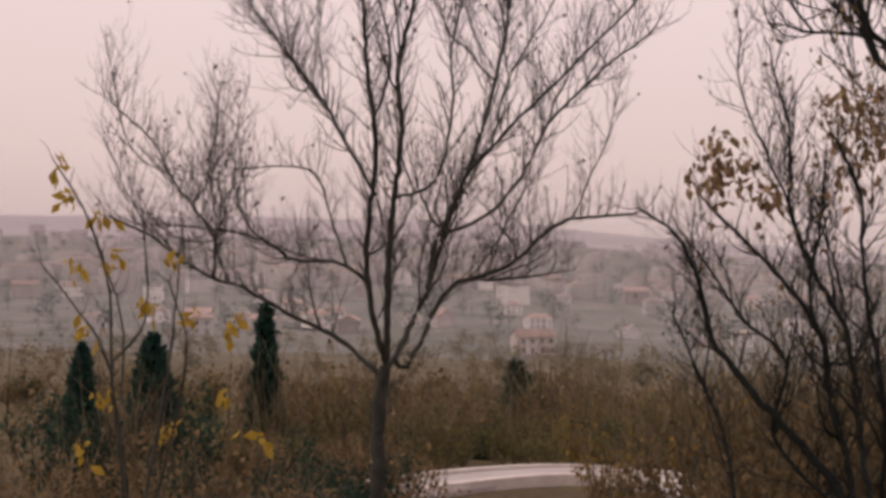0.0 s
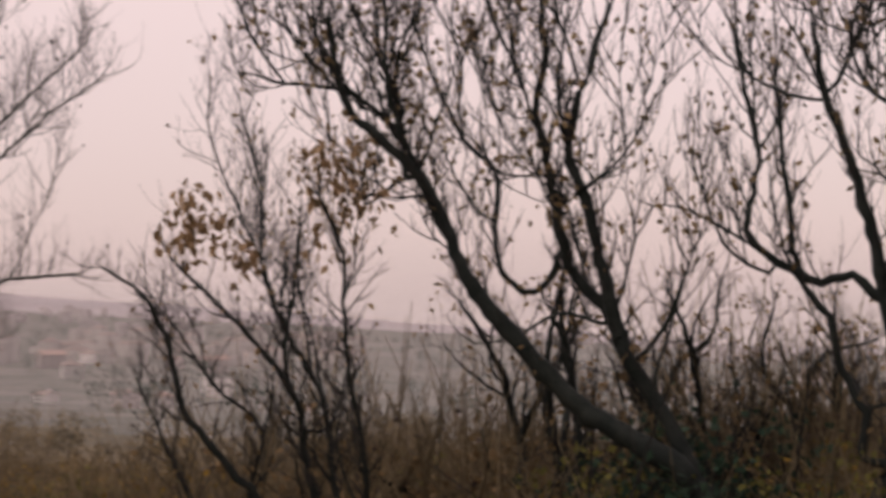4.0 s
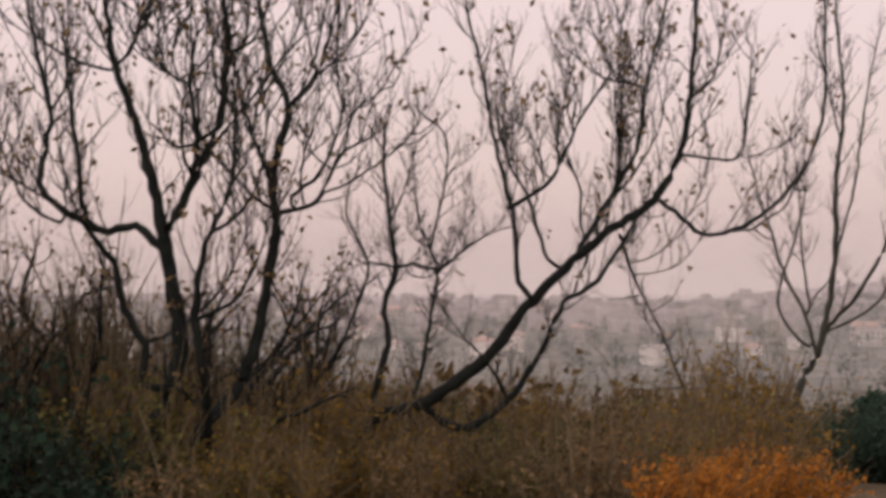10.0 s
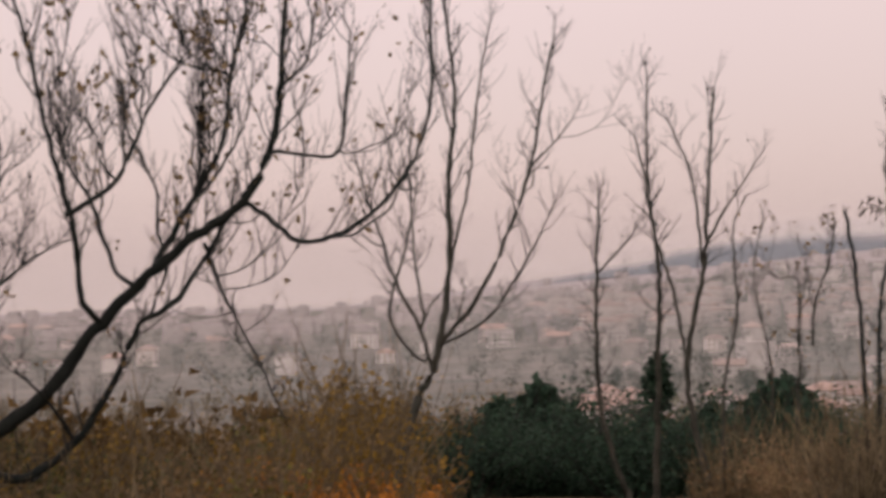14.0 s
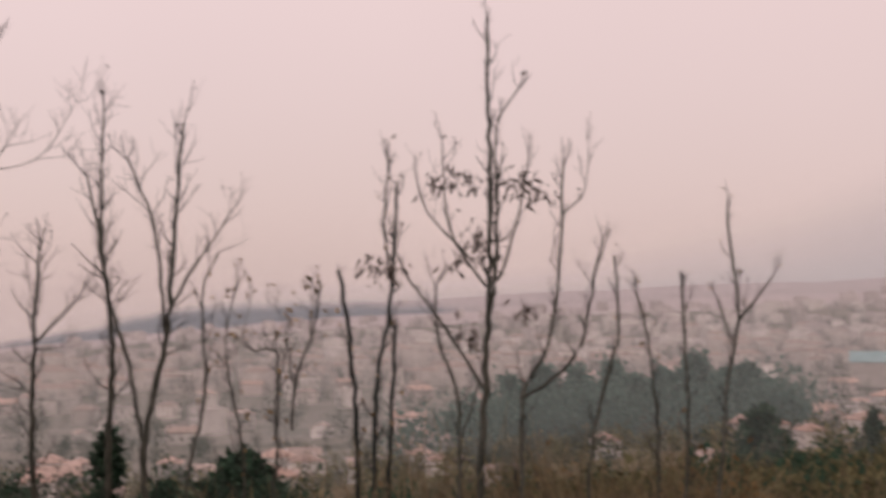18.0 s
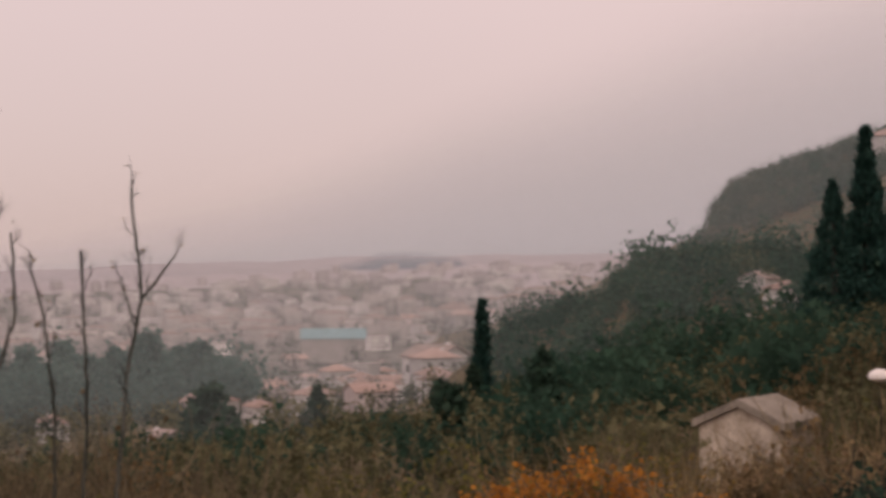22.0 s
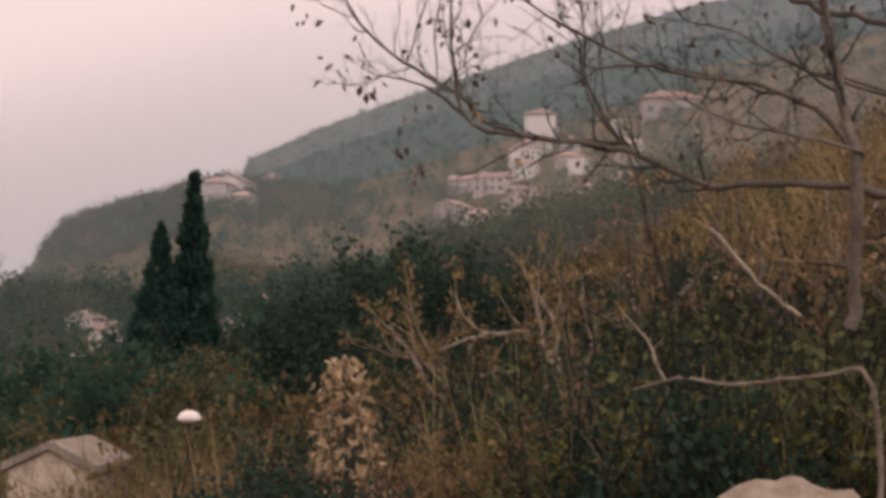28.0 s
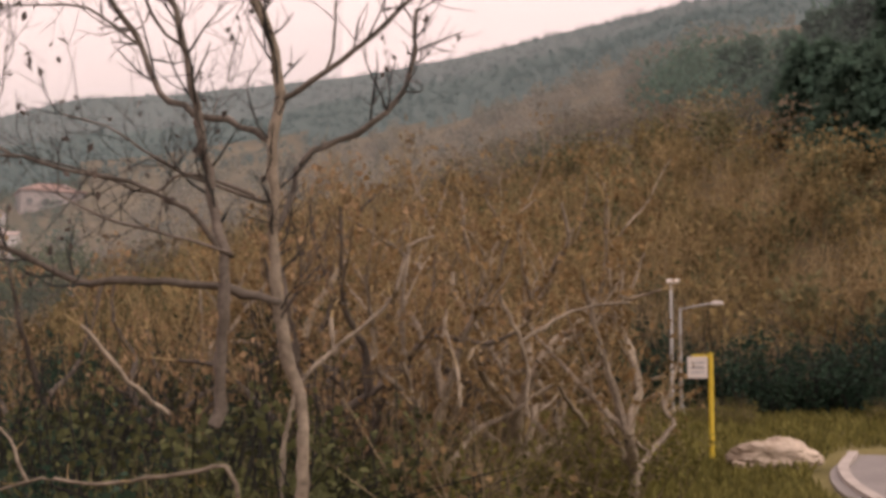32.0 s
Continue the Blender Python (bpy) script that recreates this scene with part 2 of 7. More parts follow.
# haze over the far streets is put into these wall and roof colours
HAZE_WALL = material("haze_tinted_walls", (0.29, 0.263, 0.265), (0.42, 0.38, 0.38), 40.0, 8, 0.9, 0.0, island=True, vary=0.15)
HAZE_ROOF = material("haze_tinted_roofs", (0.22, 0.195, 0.195), (0.31, 0.275, 0.275), 40.0, 8, 0.9, 0.0, island=True, vary=0.15)
BLUE_ROOF = material("teal_sheet_roof", (0.10, 0.20, 0.22), (0.20, 0.32, 0.34), 2.0, 8, 0.6, 0.1)
RED_ROOF = material("faded_red_roof", (0.25, 0.15, 0.125), (0.38, 0.25, 0.215), 1.5, 8, 0.85, 0.3)
RED_PLASTIC = material("red_painted_tank", (0.16, 0.02, 0.025), (0.30, 0.045, 0.05), 0.4, 6, 0.5, 0.1)


# ---- mesh helpers ----
def mesh_of(name, verts, faces, mats):
    """faces: a list of arrays of equal-length faces, one array to a material in mats."""
    me = bpy.data.meshes.new(name)
    verts = np.asarray(verts, dtype=np.float32).reshape(-1, 3)
    me.vertices.add(len(verts))
    me.vertices.foreach_set("co", verts.ravel())
    loops = np.concatenate([np.asarray(f, dtype=np.int32).ravel() for f in faces])
    counts = np.concatenate([np.full(len(f), np.asarray(f).shape[1], dtype=np.int32) for f in faces])
    index = np.concatenate([np.full(len(f), i, dtype=np.int32) for i, f in enumerate(faces)])
    me.loops.add(len(loops))
    me.loops.foreach_set("vertex_index", loops)
    me.polygons.add(len(counts))
    me.polygons.foreach_set("loop_start", np.concatenate([[0], np.cumsum(counts)[:-1]]).astype(np.int32))
    me.polygons.foreach_set("loop_total", counts)
    me.polygons.foreach_set("material_index", index)
    me.update(calc_edges=True)
    for m in mats:
        me.materials.append(m)
    return me


def part_mesh(name, me, parent, label=""):
    ob = new(name, me)
    ob.parent = parent
    return tagged(ob, label)


def part(name, bm, mat, parent, label=""):
    me = bpy.data.meshes.new(name)
    bm.to_mesh(me)
    bm.free()
    me.materials.append(mat)
    return part_mesh(name, me, parent, label)


def empty(name, x, y, z, turn=0.0):
    ob = new(name)
    ob.empty_display_size = 0.2
    ob.location, ob.rotation_euler = (x, y, z), (0, 0, radians(turn))
    return ob


def box(sx, sy, sz, x=0, y=0, z=0, bevel=0.0, bm=None):
    bm = bm or bmesh.new()
    got = bmesh.ops.create_cube(bm, size=1.0, matrix=Matrix.LocRotScale((x, y, z), None, (sx, sy, sz)))
    if bevel:
        edges = list({e for v in got["verts"] for e in v.link_edges})
        bmesh.ops.bevel(bm, geom=edges, offset=bevel, segments=2, affect="EDGES", profile=0.6)
    return bm


def rod(r, h, x=0, y=0, z=0, sides=12, r2=None, bm=None, turn=None):
    bm = bm or bmesh.new()
    m = Matrix.Translation((x, y, z)) @ (turn or Matrix()) @ Matrix.Translation((0, 0, h / 2))
    bmesh.ops.create_cone(bm, cap_ends=True, segments=sides, radius1=r, radius2=r if r2 is None else r2, depth=h, matrix=m)
    return bm


def smooth_line(points, radii, step, taper=1.3):
    """A Catmull-Rom line through the points, with its radius, at about that step."""
    p = np.asarray(points, dtype=float)
    q = np.vstack([2 * p[0] - p[1], p, 2 * p[-1] - p[-2]])
    out, rad, total = [], [], 0.0
    lengths = np.linalg.norm(np.diff(p, axis=0), axis=1)
    whole = max(lengths.sum(), 1e-6)
    for i in range(len(p) - 1):
        n = max(2, int(lengths[i] / step) + 1)
        for u in np.linspace(0, 1, n, endpoint=i == len(p) - 2):
            a, b, c, d = q[i], q[i + 1], q[i + 2], q[i + 3]
            out.append(0.5 * (2 * b + (c - a) * u + (2 * a - 5 * b + 4 * c - d) * u * u + (3 * b - a - 3 * c + d) * u ** 3))
            rad.append(radii[0] + (radii[1] - radii[0]) * ((total + lengths[i] * u) / whole) ** taper)
        total += lengths[i]
    return np.array(out), np.array(rad)


class Pile:
    """Gathers tubes and leaves as bare arrays, for one mesh."""

    def __init__(self):
        self.v, self.quads, self.tris, self.count = [], [], [], 0

    def tube(self, line, rad, sides, knobs=0.0, rng=None):
        line, rad = np.asarray(line), np.asarray(rad)
        n = len(line)
        tan = np.gradient(line, axis=0)
        tan /= np.linalg.norm(tan, axis=1)[:, None] + 1e-9
        ref = np.where(np.abs(tan[:, 2:3]) > 0.9, np.array([[1.0, 0, 0]]), np.array([[0, 0, 1.0]]))
        a = np.cross(tan, ref)
        a /= np.linalg.norm(a, axis=1)[:, None] + 1e-9
        b = np.cross(tan, a)
        ang = np.linspace(0, 2 * np.pi, sides, endpoint=False)
        r = rad[:, None] * np.ones((1, sides))
        if knobs:
            r = r * (1 + knobs * rng.standard_normal((n, sides)) * 0.5 + knobs * rng.standard_normal((n, 1)))
        ring = line[:, None, :] + r[..., None] * (np.cos(ang)[None, :, None] * a[:, None, :] + np.sin(ang)[None, :, None] * b[:, None, :])
        self.v.append(ring.reshape(-1, 3))
        i = np.arange(n - 1)[:, None] * sides + np.arange(sides)[None, :]
        j = np.arange(n - 1)[:, None] * sides + (np.arange(sides)[None, :] + 1) % sides
        self.quads.append(np.stack([i, j, j + sides, i + sides], -1).reshape(-1, 4) + self.count)
        self.count += n * sides

    def leaves(self, at, size, rng, droop=0.0, slim=0.45):
        """A folded leaf of two triangles at each place, in any direction or hanging."""
        at = np.asarray(at, dtype=float)
        n = len(at)
        d = rng.standard_normal((n, 3))
        d[:, 2] -= droop
        d /= np.linalg.norm(d, axis=1)[:, None]
        s = np.cross(d, rng.standard_normal((n, 3)))
        s /= np.linalg.norm(s, axis=1)[:, None]
        up = np.cross(d, s)
        length = (size * rng.uniform(0.6, 1.4, n))[:, None]
        tip, mid = at + d * length, at + d * length * 0.5
        left, right = mid + s * length * slim + up * length * 0.12, mid - s * length * slim + up * length * 0.12
        self.v.append(np.stack([at, left, tip, right], 1).reshape(-1, 3))
        k = np.arange(n)[:, None] * 4 + self.count
        self.tris.append(np.concatenate([k + [[0, 2, 1]], k + [[0, 3, 2]]]))
        self.count += n * 4

    def sprays(self, at, size, rng, rise=0.6):
        """A sliver of one triangle at each place, for far foliage."""
        at = np.asarray(at, dtype=float)
        n = len(at)
        d = rng.standard_normal((n, 3))
        d[:, 2] += rise
        d /= np.linalg.norm(d, axis=1)[:, None]
        s = np.cross(d, rng.standard_normal((n, 3)))
        s /= np.linalg.norm(s, axis=1)[:, None]
        length = (size * rng.uniform(0.6, 1.4, n))[:, None]
        self.v.append(np.stack([at + s * length * 0.4, at - s * length * 0.4, at + d * length], 1).reshape(-1, 3))
        self.tris.append(np.arange(n * 3).reshape(-1, 3) + self.count)
        self.count += n * 3

    def mesh(self, name, mats):
        faces = [np.concatenate(f) for f in (self.quads, self.tris) if f]
        me = mesh_of(name, np.concatenate(self.v), faces, mats)
        me.polygons.foreach_set("use_smooth", np.ones(len(me.polygons), dtype=bool))
        return me


# ---- the ground: a hillside that falls to a valley and climbs to a ridge ----
RINGS = np.array([0, 8, 16, 24, 35, 60, 110, 250, 500, 1000, 2000, 3500, 7000], dtype=float)
HEADINGS = np.array([-180, -120, -90, -73, -65, -57, -50, -45, -40, -36, -33, -31.5, -26, -21, -14, 0, 12, 30, 60, 95, 130, 180], dtype=float)
NEAR = {  # heights beneath the eye to 110 m off, by heading
    -180: (-1.6, -1.6, -1.6, -1.6, -1.5, -1, 0), -120: (-1.6, -1.6, -1.4, -0.8, 0.4, 5, 18), -90: (-1.6, -1.6, -1.5, -1, -0.4, 2.8, 22),
    -73: (-1.6, -1.7, -1.8, -1.2, -0.4, 2.6, 21), -57: (-1.6, -1.8, -2.2, -2.0, -0.8, 3.5, 13), -45: (-1.6, -1.9, -2.4, -2.6, -2.4, -0.6, 4),
    -33: (-1.6, -2.0, -2.7, -3.4, -4.3, -4.6, -2.0), -26: (-1.6, -2.1, -2.9, -3.7, -4.8, -6.4, -5.0), -21: (-1.6, -2.2, -3.1, -4.0, -5.1, -7.4, -8.0),
    -14: (-1.6, -2.3, -3.2, -4.2, -5.0, -7.0, -10.5), 0: (-1.6, -2.5, -3.4, -4.4, -5.6, -8.5, -13), 12: (-1.6, -2.6, -3.5, -4.5, -6.0, -9.5, -15),
    30: (-1.6, -2.7, -3.6, -4.7, -6.0, -10, -16), 60: (-1.6, -2.8, -3.8, -4.8, -6.0, -10, -16), 95: (-1.6, -3.0, -4.6, -5.6, -6.3, -8.8, -13),
    130: (-1.6, -3.0, -4.6, -5.6, -6.3, -8.4, -12), 180: (-1.6, -1.6, -1.6, -1.6, -1.5, -1, 0)}
FAR = {  # and from 250 m to the horizon
    -180: (5, 15, 30, 40, 40, 20), -120: (70, 190, 170, 160, 150, 60), -90: (66, 172, 155, 140, 130, 60), -73: (60, 149, 130, 110, 100, 50), -65: (46, 131, 114, 98, 90, 45), -50: (25, 111, 96, 76, 74, 40),
    -57: (32, 119, 104, 85, 80, 40), -45: (20, 98, 86, 70, 70, 40), -33: (7, 56, 46, 50, 80, 50), -26: (-2, 22, 12, 40, 92, 60),
    -21: (-12, 2, -8, 32, 92, 60), -14: (-19, -29, -24, 22, 92, 60), 0: (-22, -32, -34, 0, 60, 30), 12: (-29, -39, -40, -22, 18, 0),
    30: (-30, -42, -56, -74, -128, -230), 60: (-30, -45, -58, -74, -128, -230), 95: (-22, -30, -28, -8, 32, 0), 130: (-20, -28, -28, -6, 40, 0),
    180: (5, 15, 30, 40, 40, 20)}
NEAR.update({-65: (-1.6, -1.75, -2.0, -1.6, -0.6, 3.0, 17), -50: (-1.6, -1.86, -2.3, -2.35, -1.7, 1.1, 7.8), -40: (-1.6, -1.9, -2.5, -2.9, -3.2, -2.2, 1.5), -36: (-1.6, -2.0, -2.6, -3.2, -3.9, -3.6, -0.5), -31.5: (-1.6, -2.0, -2.8, -3.5, -4.4, -5.0, -2.8)})
FAR.update({-40: (14, 82, 72, 60, 75, 45), -36: (10, 68, 58, 54, 78, 48), -31.5: (5, 18, 16, 42, 86, 54)})
TABLE = np.array([NEAR[h] + FAR[h] for h in HEADINGS.tolist()])
# spurs that run down from the ridge: distance, fall to either side, and the crest's angle above the eye by heading
SPURS = [(190, 0.30, (-34, -30, -25.5, -24, -22, -20, -18, -16, -13), (-1.0, 0.6, 1.2, 0.8, 0.1, -0.9, -1.8, -3.0, -6.0)),
         (330, 0.36, (-42, -36, -32, -29, -27.4, -26.2, -25.2, -23, -20), (4.0, 5.2, 5.4, 4.5, 4.0, 3.5, 1.9, -0.5, -5.0))]


def height(x, y):
    """The ground's height at a place."""
    r = math.hypot(x, y)
    a = math.degrees(math.atan2(-x, y))
    col = np.array([np.interp(a, HEADINGS, TABLE[:, k]) for k in range(len(RINGS))])
    z = float(np.interp(r, RINGS, col))
    if -42 < a < -13:
        for far, fall, turn, crest in SPURS:
            top = far * math.tan(radians(np.interp(a, turn, crest))) - 0.004 * (r - far) ** 2 / (1 + 0.004 * abs(r - far) / fall)
            z = max(z, top)
    rough = min(r / 150.0, 1.0)
    bumps = noise.noise(Vector((x / 9, y / 9, 0))) * 0.18 + noise.noise(Vector((x / 45, y / 45, 3))) * 1.6 * rough
    bumps += noise.noise(Vector((x / 160, y / 160, 7))) * 6.0 * min(max(r - 250, 0) / 500.0, 1.0)
    return z + EYE + bumps * min(r / 8.0, 1.0)


def around(heading, r):
    a = radians(heading)
    return -math.sin(a) * r, math.cos(a) * r


radial = np.unique(np.concatenate([[0.0, 60, 110, 175, 190, 205, 250, 315, 330, 345, 485, 500, 515], np.geomspace(2.0, 7000.0, 110)]))
turns = np.concatenate([np.arange(-180, -50, 1.5), np.arange(-50, -12, 0.5), np.arange(-12, 180, 1.5)])
gv = [(0, 0, height(0, 0))]
for rr in radial[1:]:
    for aa in turns:
        gx, gy = around(aa, rr)
        gv.append((gx, gy, height(gx, gy)))
nt = len(turns)
gf, gt = [], [(0, 1 + i, 1 + (i + 1) % nt) for i in range(nt)]
for ri in range(len(radial) - 2):
    o = 1 + ri * nt
    for i in range(nt):
        j = (i + 1) % nt
        gf.append((o + i, o + nt + i, o + nt + j, o + j))
ground = new("ground", mesh_of("ground", gv, [np.array(gt), np.array(gf)], [GROUND, GROUND]))
ground.data.polygons.foreach_set("use_smooth", np.ones(len(ground.data.polygons), dtype=bool))
for m in (RIDGE, VALLEY, TURF, HAZE_SLOPES, FLOOR):
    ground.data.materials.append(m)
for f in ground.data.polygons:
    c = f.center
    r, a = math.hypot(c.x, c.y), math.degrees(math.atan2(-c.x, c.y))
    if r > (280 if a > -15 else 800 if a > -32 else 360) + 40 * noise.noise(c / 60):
        # the farthest ground takes the colour with haze put in
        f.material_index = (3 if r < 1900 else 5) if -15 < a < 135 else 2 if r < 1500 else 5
for f in ground.data.polygons:
    c = f.center
    r, a = math.hypot(c.x, c.y), math.degrees(math.atan2(-c.x, c.y))
    if -95 < a < -62 + 4 * noise.noise(c / 3) and 20 < r < 47:
        f.material_index = 4
    elif f.material_index == 0 and -44 < a < 22 and r > 42 + 6 * noise.noise(c / 8):
        f.material_index = 6
tagged(ground, "leaf-littered brown hillside falling to the valley", "ground", kind="structure")


# ---- trees ----
def tree_root(name, x, y, turn):
    return {"name": name, "z": height(x, y), "root": empty(name, x, y, height(x, y), turn), "limbs": []}


def limb(tree, points, r0, r1):
    """A limb through points given as (aside, behind, height above the datum)."""
    tree["limbs"].append(([(a, b, c - tree["z"]) for a, b, c in points], r0, r1))


def sprout(pile, start, way, length, r, rng, level, up, tips, sides=3):
    """A twig that curves upwards and forks."""
    n = 4 if level else 3
    line, d = [np.array(start)], np.array(way) / (np.linalg.norm(way) + 1e-9)
    for i in range(n):
        d = d + np.array([0, 0, up * 0.22]) + rng.standard_normal(3) * 0.2
        d /= np.linalg.norm(d)
        line.append(line[-1] + d * length / n)
    rad = np.linspace(r, max(r * 0.35, 0.0022), n + 1)
    pile.tube(line, rad, sides)
    tips.append((line[-1], d))
    if level > 0:
        for k in range(rng.integers(2, 5)):
            i = int(rng.integers(1, n))
            side = np.cross(d, rng.standard_normal(3))
            side /= np.linalg.norm(side) + 1e-9
            sprout(pile, line[i], d * 0.7 + side * 0.75, length * rng.uniform(0.35, 0.7), max(rad[i] * 0.65, 0.003), rng, level - 1, up, tips, sides)


def grow(tree, bark, twig, label, spacing=0.22, length=1.0, up=1.0, level=1, seed=1, leaf=None, leaf_size=0.08, leaf_share=0.3, leaf_name="leaves", leaf_label="", bunch=1, leaf_zone=None, droop=1.2, fork=0.9, bare=0.2, bough=None, extra=0, reach=1.4, twig_r=0.0055):
    rng = np.random.default_rng(seed)
    root = tree["root"]
    twigs, tips = Pile(), []
    stock = [q for q in tree["limbs"][1:] if len(q[0]) > 2] or tree["limbs"]
    for k in range(extra):  # lesser boughs that fork off the main limbs
        pts, r0, r1 = stock[int(rng.integers(len(stock)))]
        u = rng.uniform(0.15, 0.9)
        line, rad = smooth_line(pts, (r0, r1), 0.2)
        i = max(1, int(u * (len(line) - 1)))
        d = (line[i] - line[i - 1]) / (np.linalg.norm(line[i] - line[i - 1]) + 1e-9)
        d = d * 0.5 + rng.standard_normal(3) * 0.55 + np.array([0, 0, 0.35])
        d /= np.linalg.norm(d)
        far, p, way = reach * rng.uniform(0.5, 1.3), line[i], [line[i]]
        for q in range(5):
            d = d + rng.standard_normal(3) * 0.24 + np.array([0, 0, 0.32])
            d /= np.linalg.norm(d)
            p = p + d * far / 5
            way.append(p)
        start = max(0.008, min(rad[i] * 0.6, 0.024))
        tree["limbs"].append(([tuple(float(c) for c in q) for q in way], start, start * 0.45))
    for i, (points, r0, r1) in enumerate(tree["limbs"]):
        pts = list(points)
        reach_down = 6.0 if tree["name"] in ("stalks", "sapling", "slender_tree") else 1.8
        grounded = i == 0 or (pts[0][2] < reach_down and i < len(tree["limbs"]) - extra and r0 > 0.02 and pts[0][2] < tree["limbs"][0][0][0][2] + 0.3)
        if grounded and i and abs(pts[1][2] - pts[0][2]) < 0.2 and math.hypot(pts[1][0] - pts[0][0], pts[1][1] - pts[0][1]) > 0.1:
            pts = pts[1:]
        if grounded:
            x0, y0, z0 = pts[0]
            if z0 > 0.15:
                pts.insert(0, (x0 * 0.9 - (pts[1][0] - x0) * 0.15, y0, -0.25))
            else:
                pts[0] = (x0, y0, min(z0, -0.2))
            r0 = r0 * 1.15
        line, rad = smooth_line(pts, (r0, r1), 0.16)
        line = line + rng.standard_normal(line.shape) * np.minimum(rad * 0.35, 0.012)[:, None]
        pile = Pile()
        sides = 8 if r0 > 0.05 else 6
        pile.tube(line, rad, sides, 0.08, rng)
        part_mesh("trunk" if i == 0 else "branch", pile.mesh("trunk" if i == 0 else "branch", [bark if i == 0 or r0 > 0.075 else bough or bark]), root)
        total = np.concatenate([[0], np.cumsum(np.linalg.norm(np.diff(line, axis=0), axis=1))])
        whole = total[-1]
        s = whole * (0.55 if grounded and i == 0 else bare)
        while s < whole:
            k = int(np.searchsorted(total, s))
            k = min(max(k, 1), len(line) - 1)
            tan = line[k] - line[k - 1]
            tan /= np.linalg.norm(tan) + 1e-9
            side = np.cross(tan, rng.standard_normal(3))
            side /= np.linalg.norm(side) + 1e-9
            way = tan * 0.55 + side * fork + np.array([0, 0, 0.25 * up])
            thin = max(twig_r, min(rad[k] * 0.5, 0.014))
            sprout(twigs, line[k], way, length * rng.uniform(0.35, 1.0), thin, rng, level, up, tips)
            s += spacing * rng.uniform(0.5, 1.5)
        if not (grounded and i == 0):
            for k in range(2):
                sprout(twigs, line[-1], (line[-1] - line[-3]) / 0.3 + rng.standard_normal(3) * 0.3, length * rng.uniform(0.4, 0.8), max(r1 * 0.7, 0.0045), rng, level, up, tips)
    part_mesh("twig_spray", twigs.mesh("twig_spray", [twig]), root, "fine bare twigs")["kind"] = "stuff"
    if leaf:
        at = []
        for p, d in tips:
            if leaf_zone and not leaf_zone(p):
                continue
            if rng.random() < leaf_share:
                for b in range(bunch):
                    at.append(p + rng.standard_normal(3) * (0.35 * leaf_size * (bunch > 1) * bunch ** 0.5) - np.array([0, 0, 0.5 * leaf_size * (bunch > 1) * rng.random()]))
        if at:
            pile = Pile()
            pile.leaves(at, leaf_size, rng, droop, 0.3)
            part_mesh(leaf_name, pile.mesh(leaf_name, [leaf]), root, leaf_label)["kind"] = "stuff"
    tagged(root, label, "tree")
    return root


def tufts(root, places, mat, size, count, spread, seed, name="leaf_tuft", label="hanging bunch of withered brown leaves", slim=0.26):
    """Bunches of hanging leaves, each a part of its tree, with the stalk that they hang from."""
    rng = np.random.default_rng(seed)
    for x, y, z in places:
        at = rng.standard_normal((count, 3)) * np.array([spread, spread, spread * 0.9]) * 0.5
        pile = Pile()
        pile.leaves(at, size, rng, 1.6, slim)
        ob = part_mesh(name, pile.mesh(name, [mat]), root, label)
        ob["kind"] = "stuff"
        ob.location = root.matrix_basis.inverted() @ Vector((x, y, z))


T = tree_root('maple', -23.66, -4.22, 97.2)
limb(T, [(0.0,0.0,-3.52),(0.03,0.0,-2.47),(0.06,-0.0,-1.63),(0.17,-0.0,-0.9)],0.115,0.12)
limb(T, [(0.17,-0.0,-0.9),(0.17,-0.02,-0.84),(-0.07,-0.35,0.06),(-0.18,-0.41,0.99),(-0.13,-0.64,2.02),(-0.03,-0.91,3.23),(-0.19,-1.2,4.5),(-0.29,-1.6,6.22)],0.074,0.042)
limb(T, [(0.14,-0.07,-0.71),(0.19,-0.08,-0.73),(0.19,-0.42,0.48),(0.23,-0.45,1.51),(0.33,-0.61,2.43),(0.44,-0.79,3.44),(0.36,-0.98,4.53),(0.75,-1.27,6.1)],0.086,0.042)
limb(T, [(0.17,-0.02,-0.84),(0.25,0.01,-0.85),(0.72,0.38,0.03),(0.95,0.35,0.56),(1.09,0.53,1.41),(1.42,0.69,2.05),(1.97,1.01,3.47),(2.43,1.39,5.25),(2.61,1.7,6.74)],0.078,0.037)
limb(T, [(1.01,0.43,0.92),(1.04,0.41,0.87),(1.29,0.13,1.62),(1.54,0.06,2.46),(2.1,-0.15,3.19),(3.0,-0.43,4.11),(3.79,-0.69,4.91),(4.57,-0.95,5.69)],0.055,0.026)
limb(T, [(0.32,0.06,-0.72),(0.56,0.13,-0.91),(1.14,0.29,0.24),(1.52,0.37,0.67),(2.49,0.51,0.99),(3.36,0.68,1.74),(4.02,0.77,1.9),(4.96,0.9,1.99)],0.069,0.031)
limb(T, [(1.29,0.13,1.62),(1.39,0.1,1.62),(2.11,-0.07,1.99),(2.73,-0.12,2.78),(3.13,-0.25,3.6),(4.04,-0.42,4.53),(5.04,-0.59,5.34)],0.051,0.026)
limb(T, [(1.52,0.37,0.67),(1.57,0.39,0.69),(2.84,0.8,0.76),(3.65,0.79,0.88)],0.042,0.021)
limb(T, [(0.14,-0.0,-1.11),(0.09,0.02,-1.06),(-0.7,0.32,-0.4),(-1.55,0.35,0.02),(-2.51,0.54,0.54),(-3.27,0.68,0.8),(-4.25,0.88,1.48),(-5.02,1.02,1.85)],0.064,0.026)
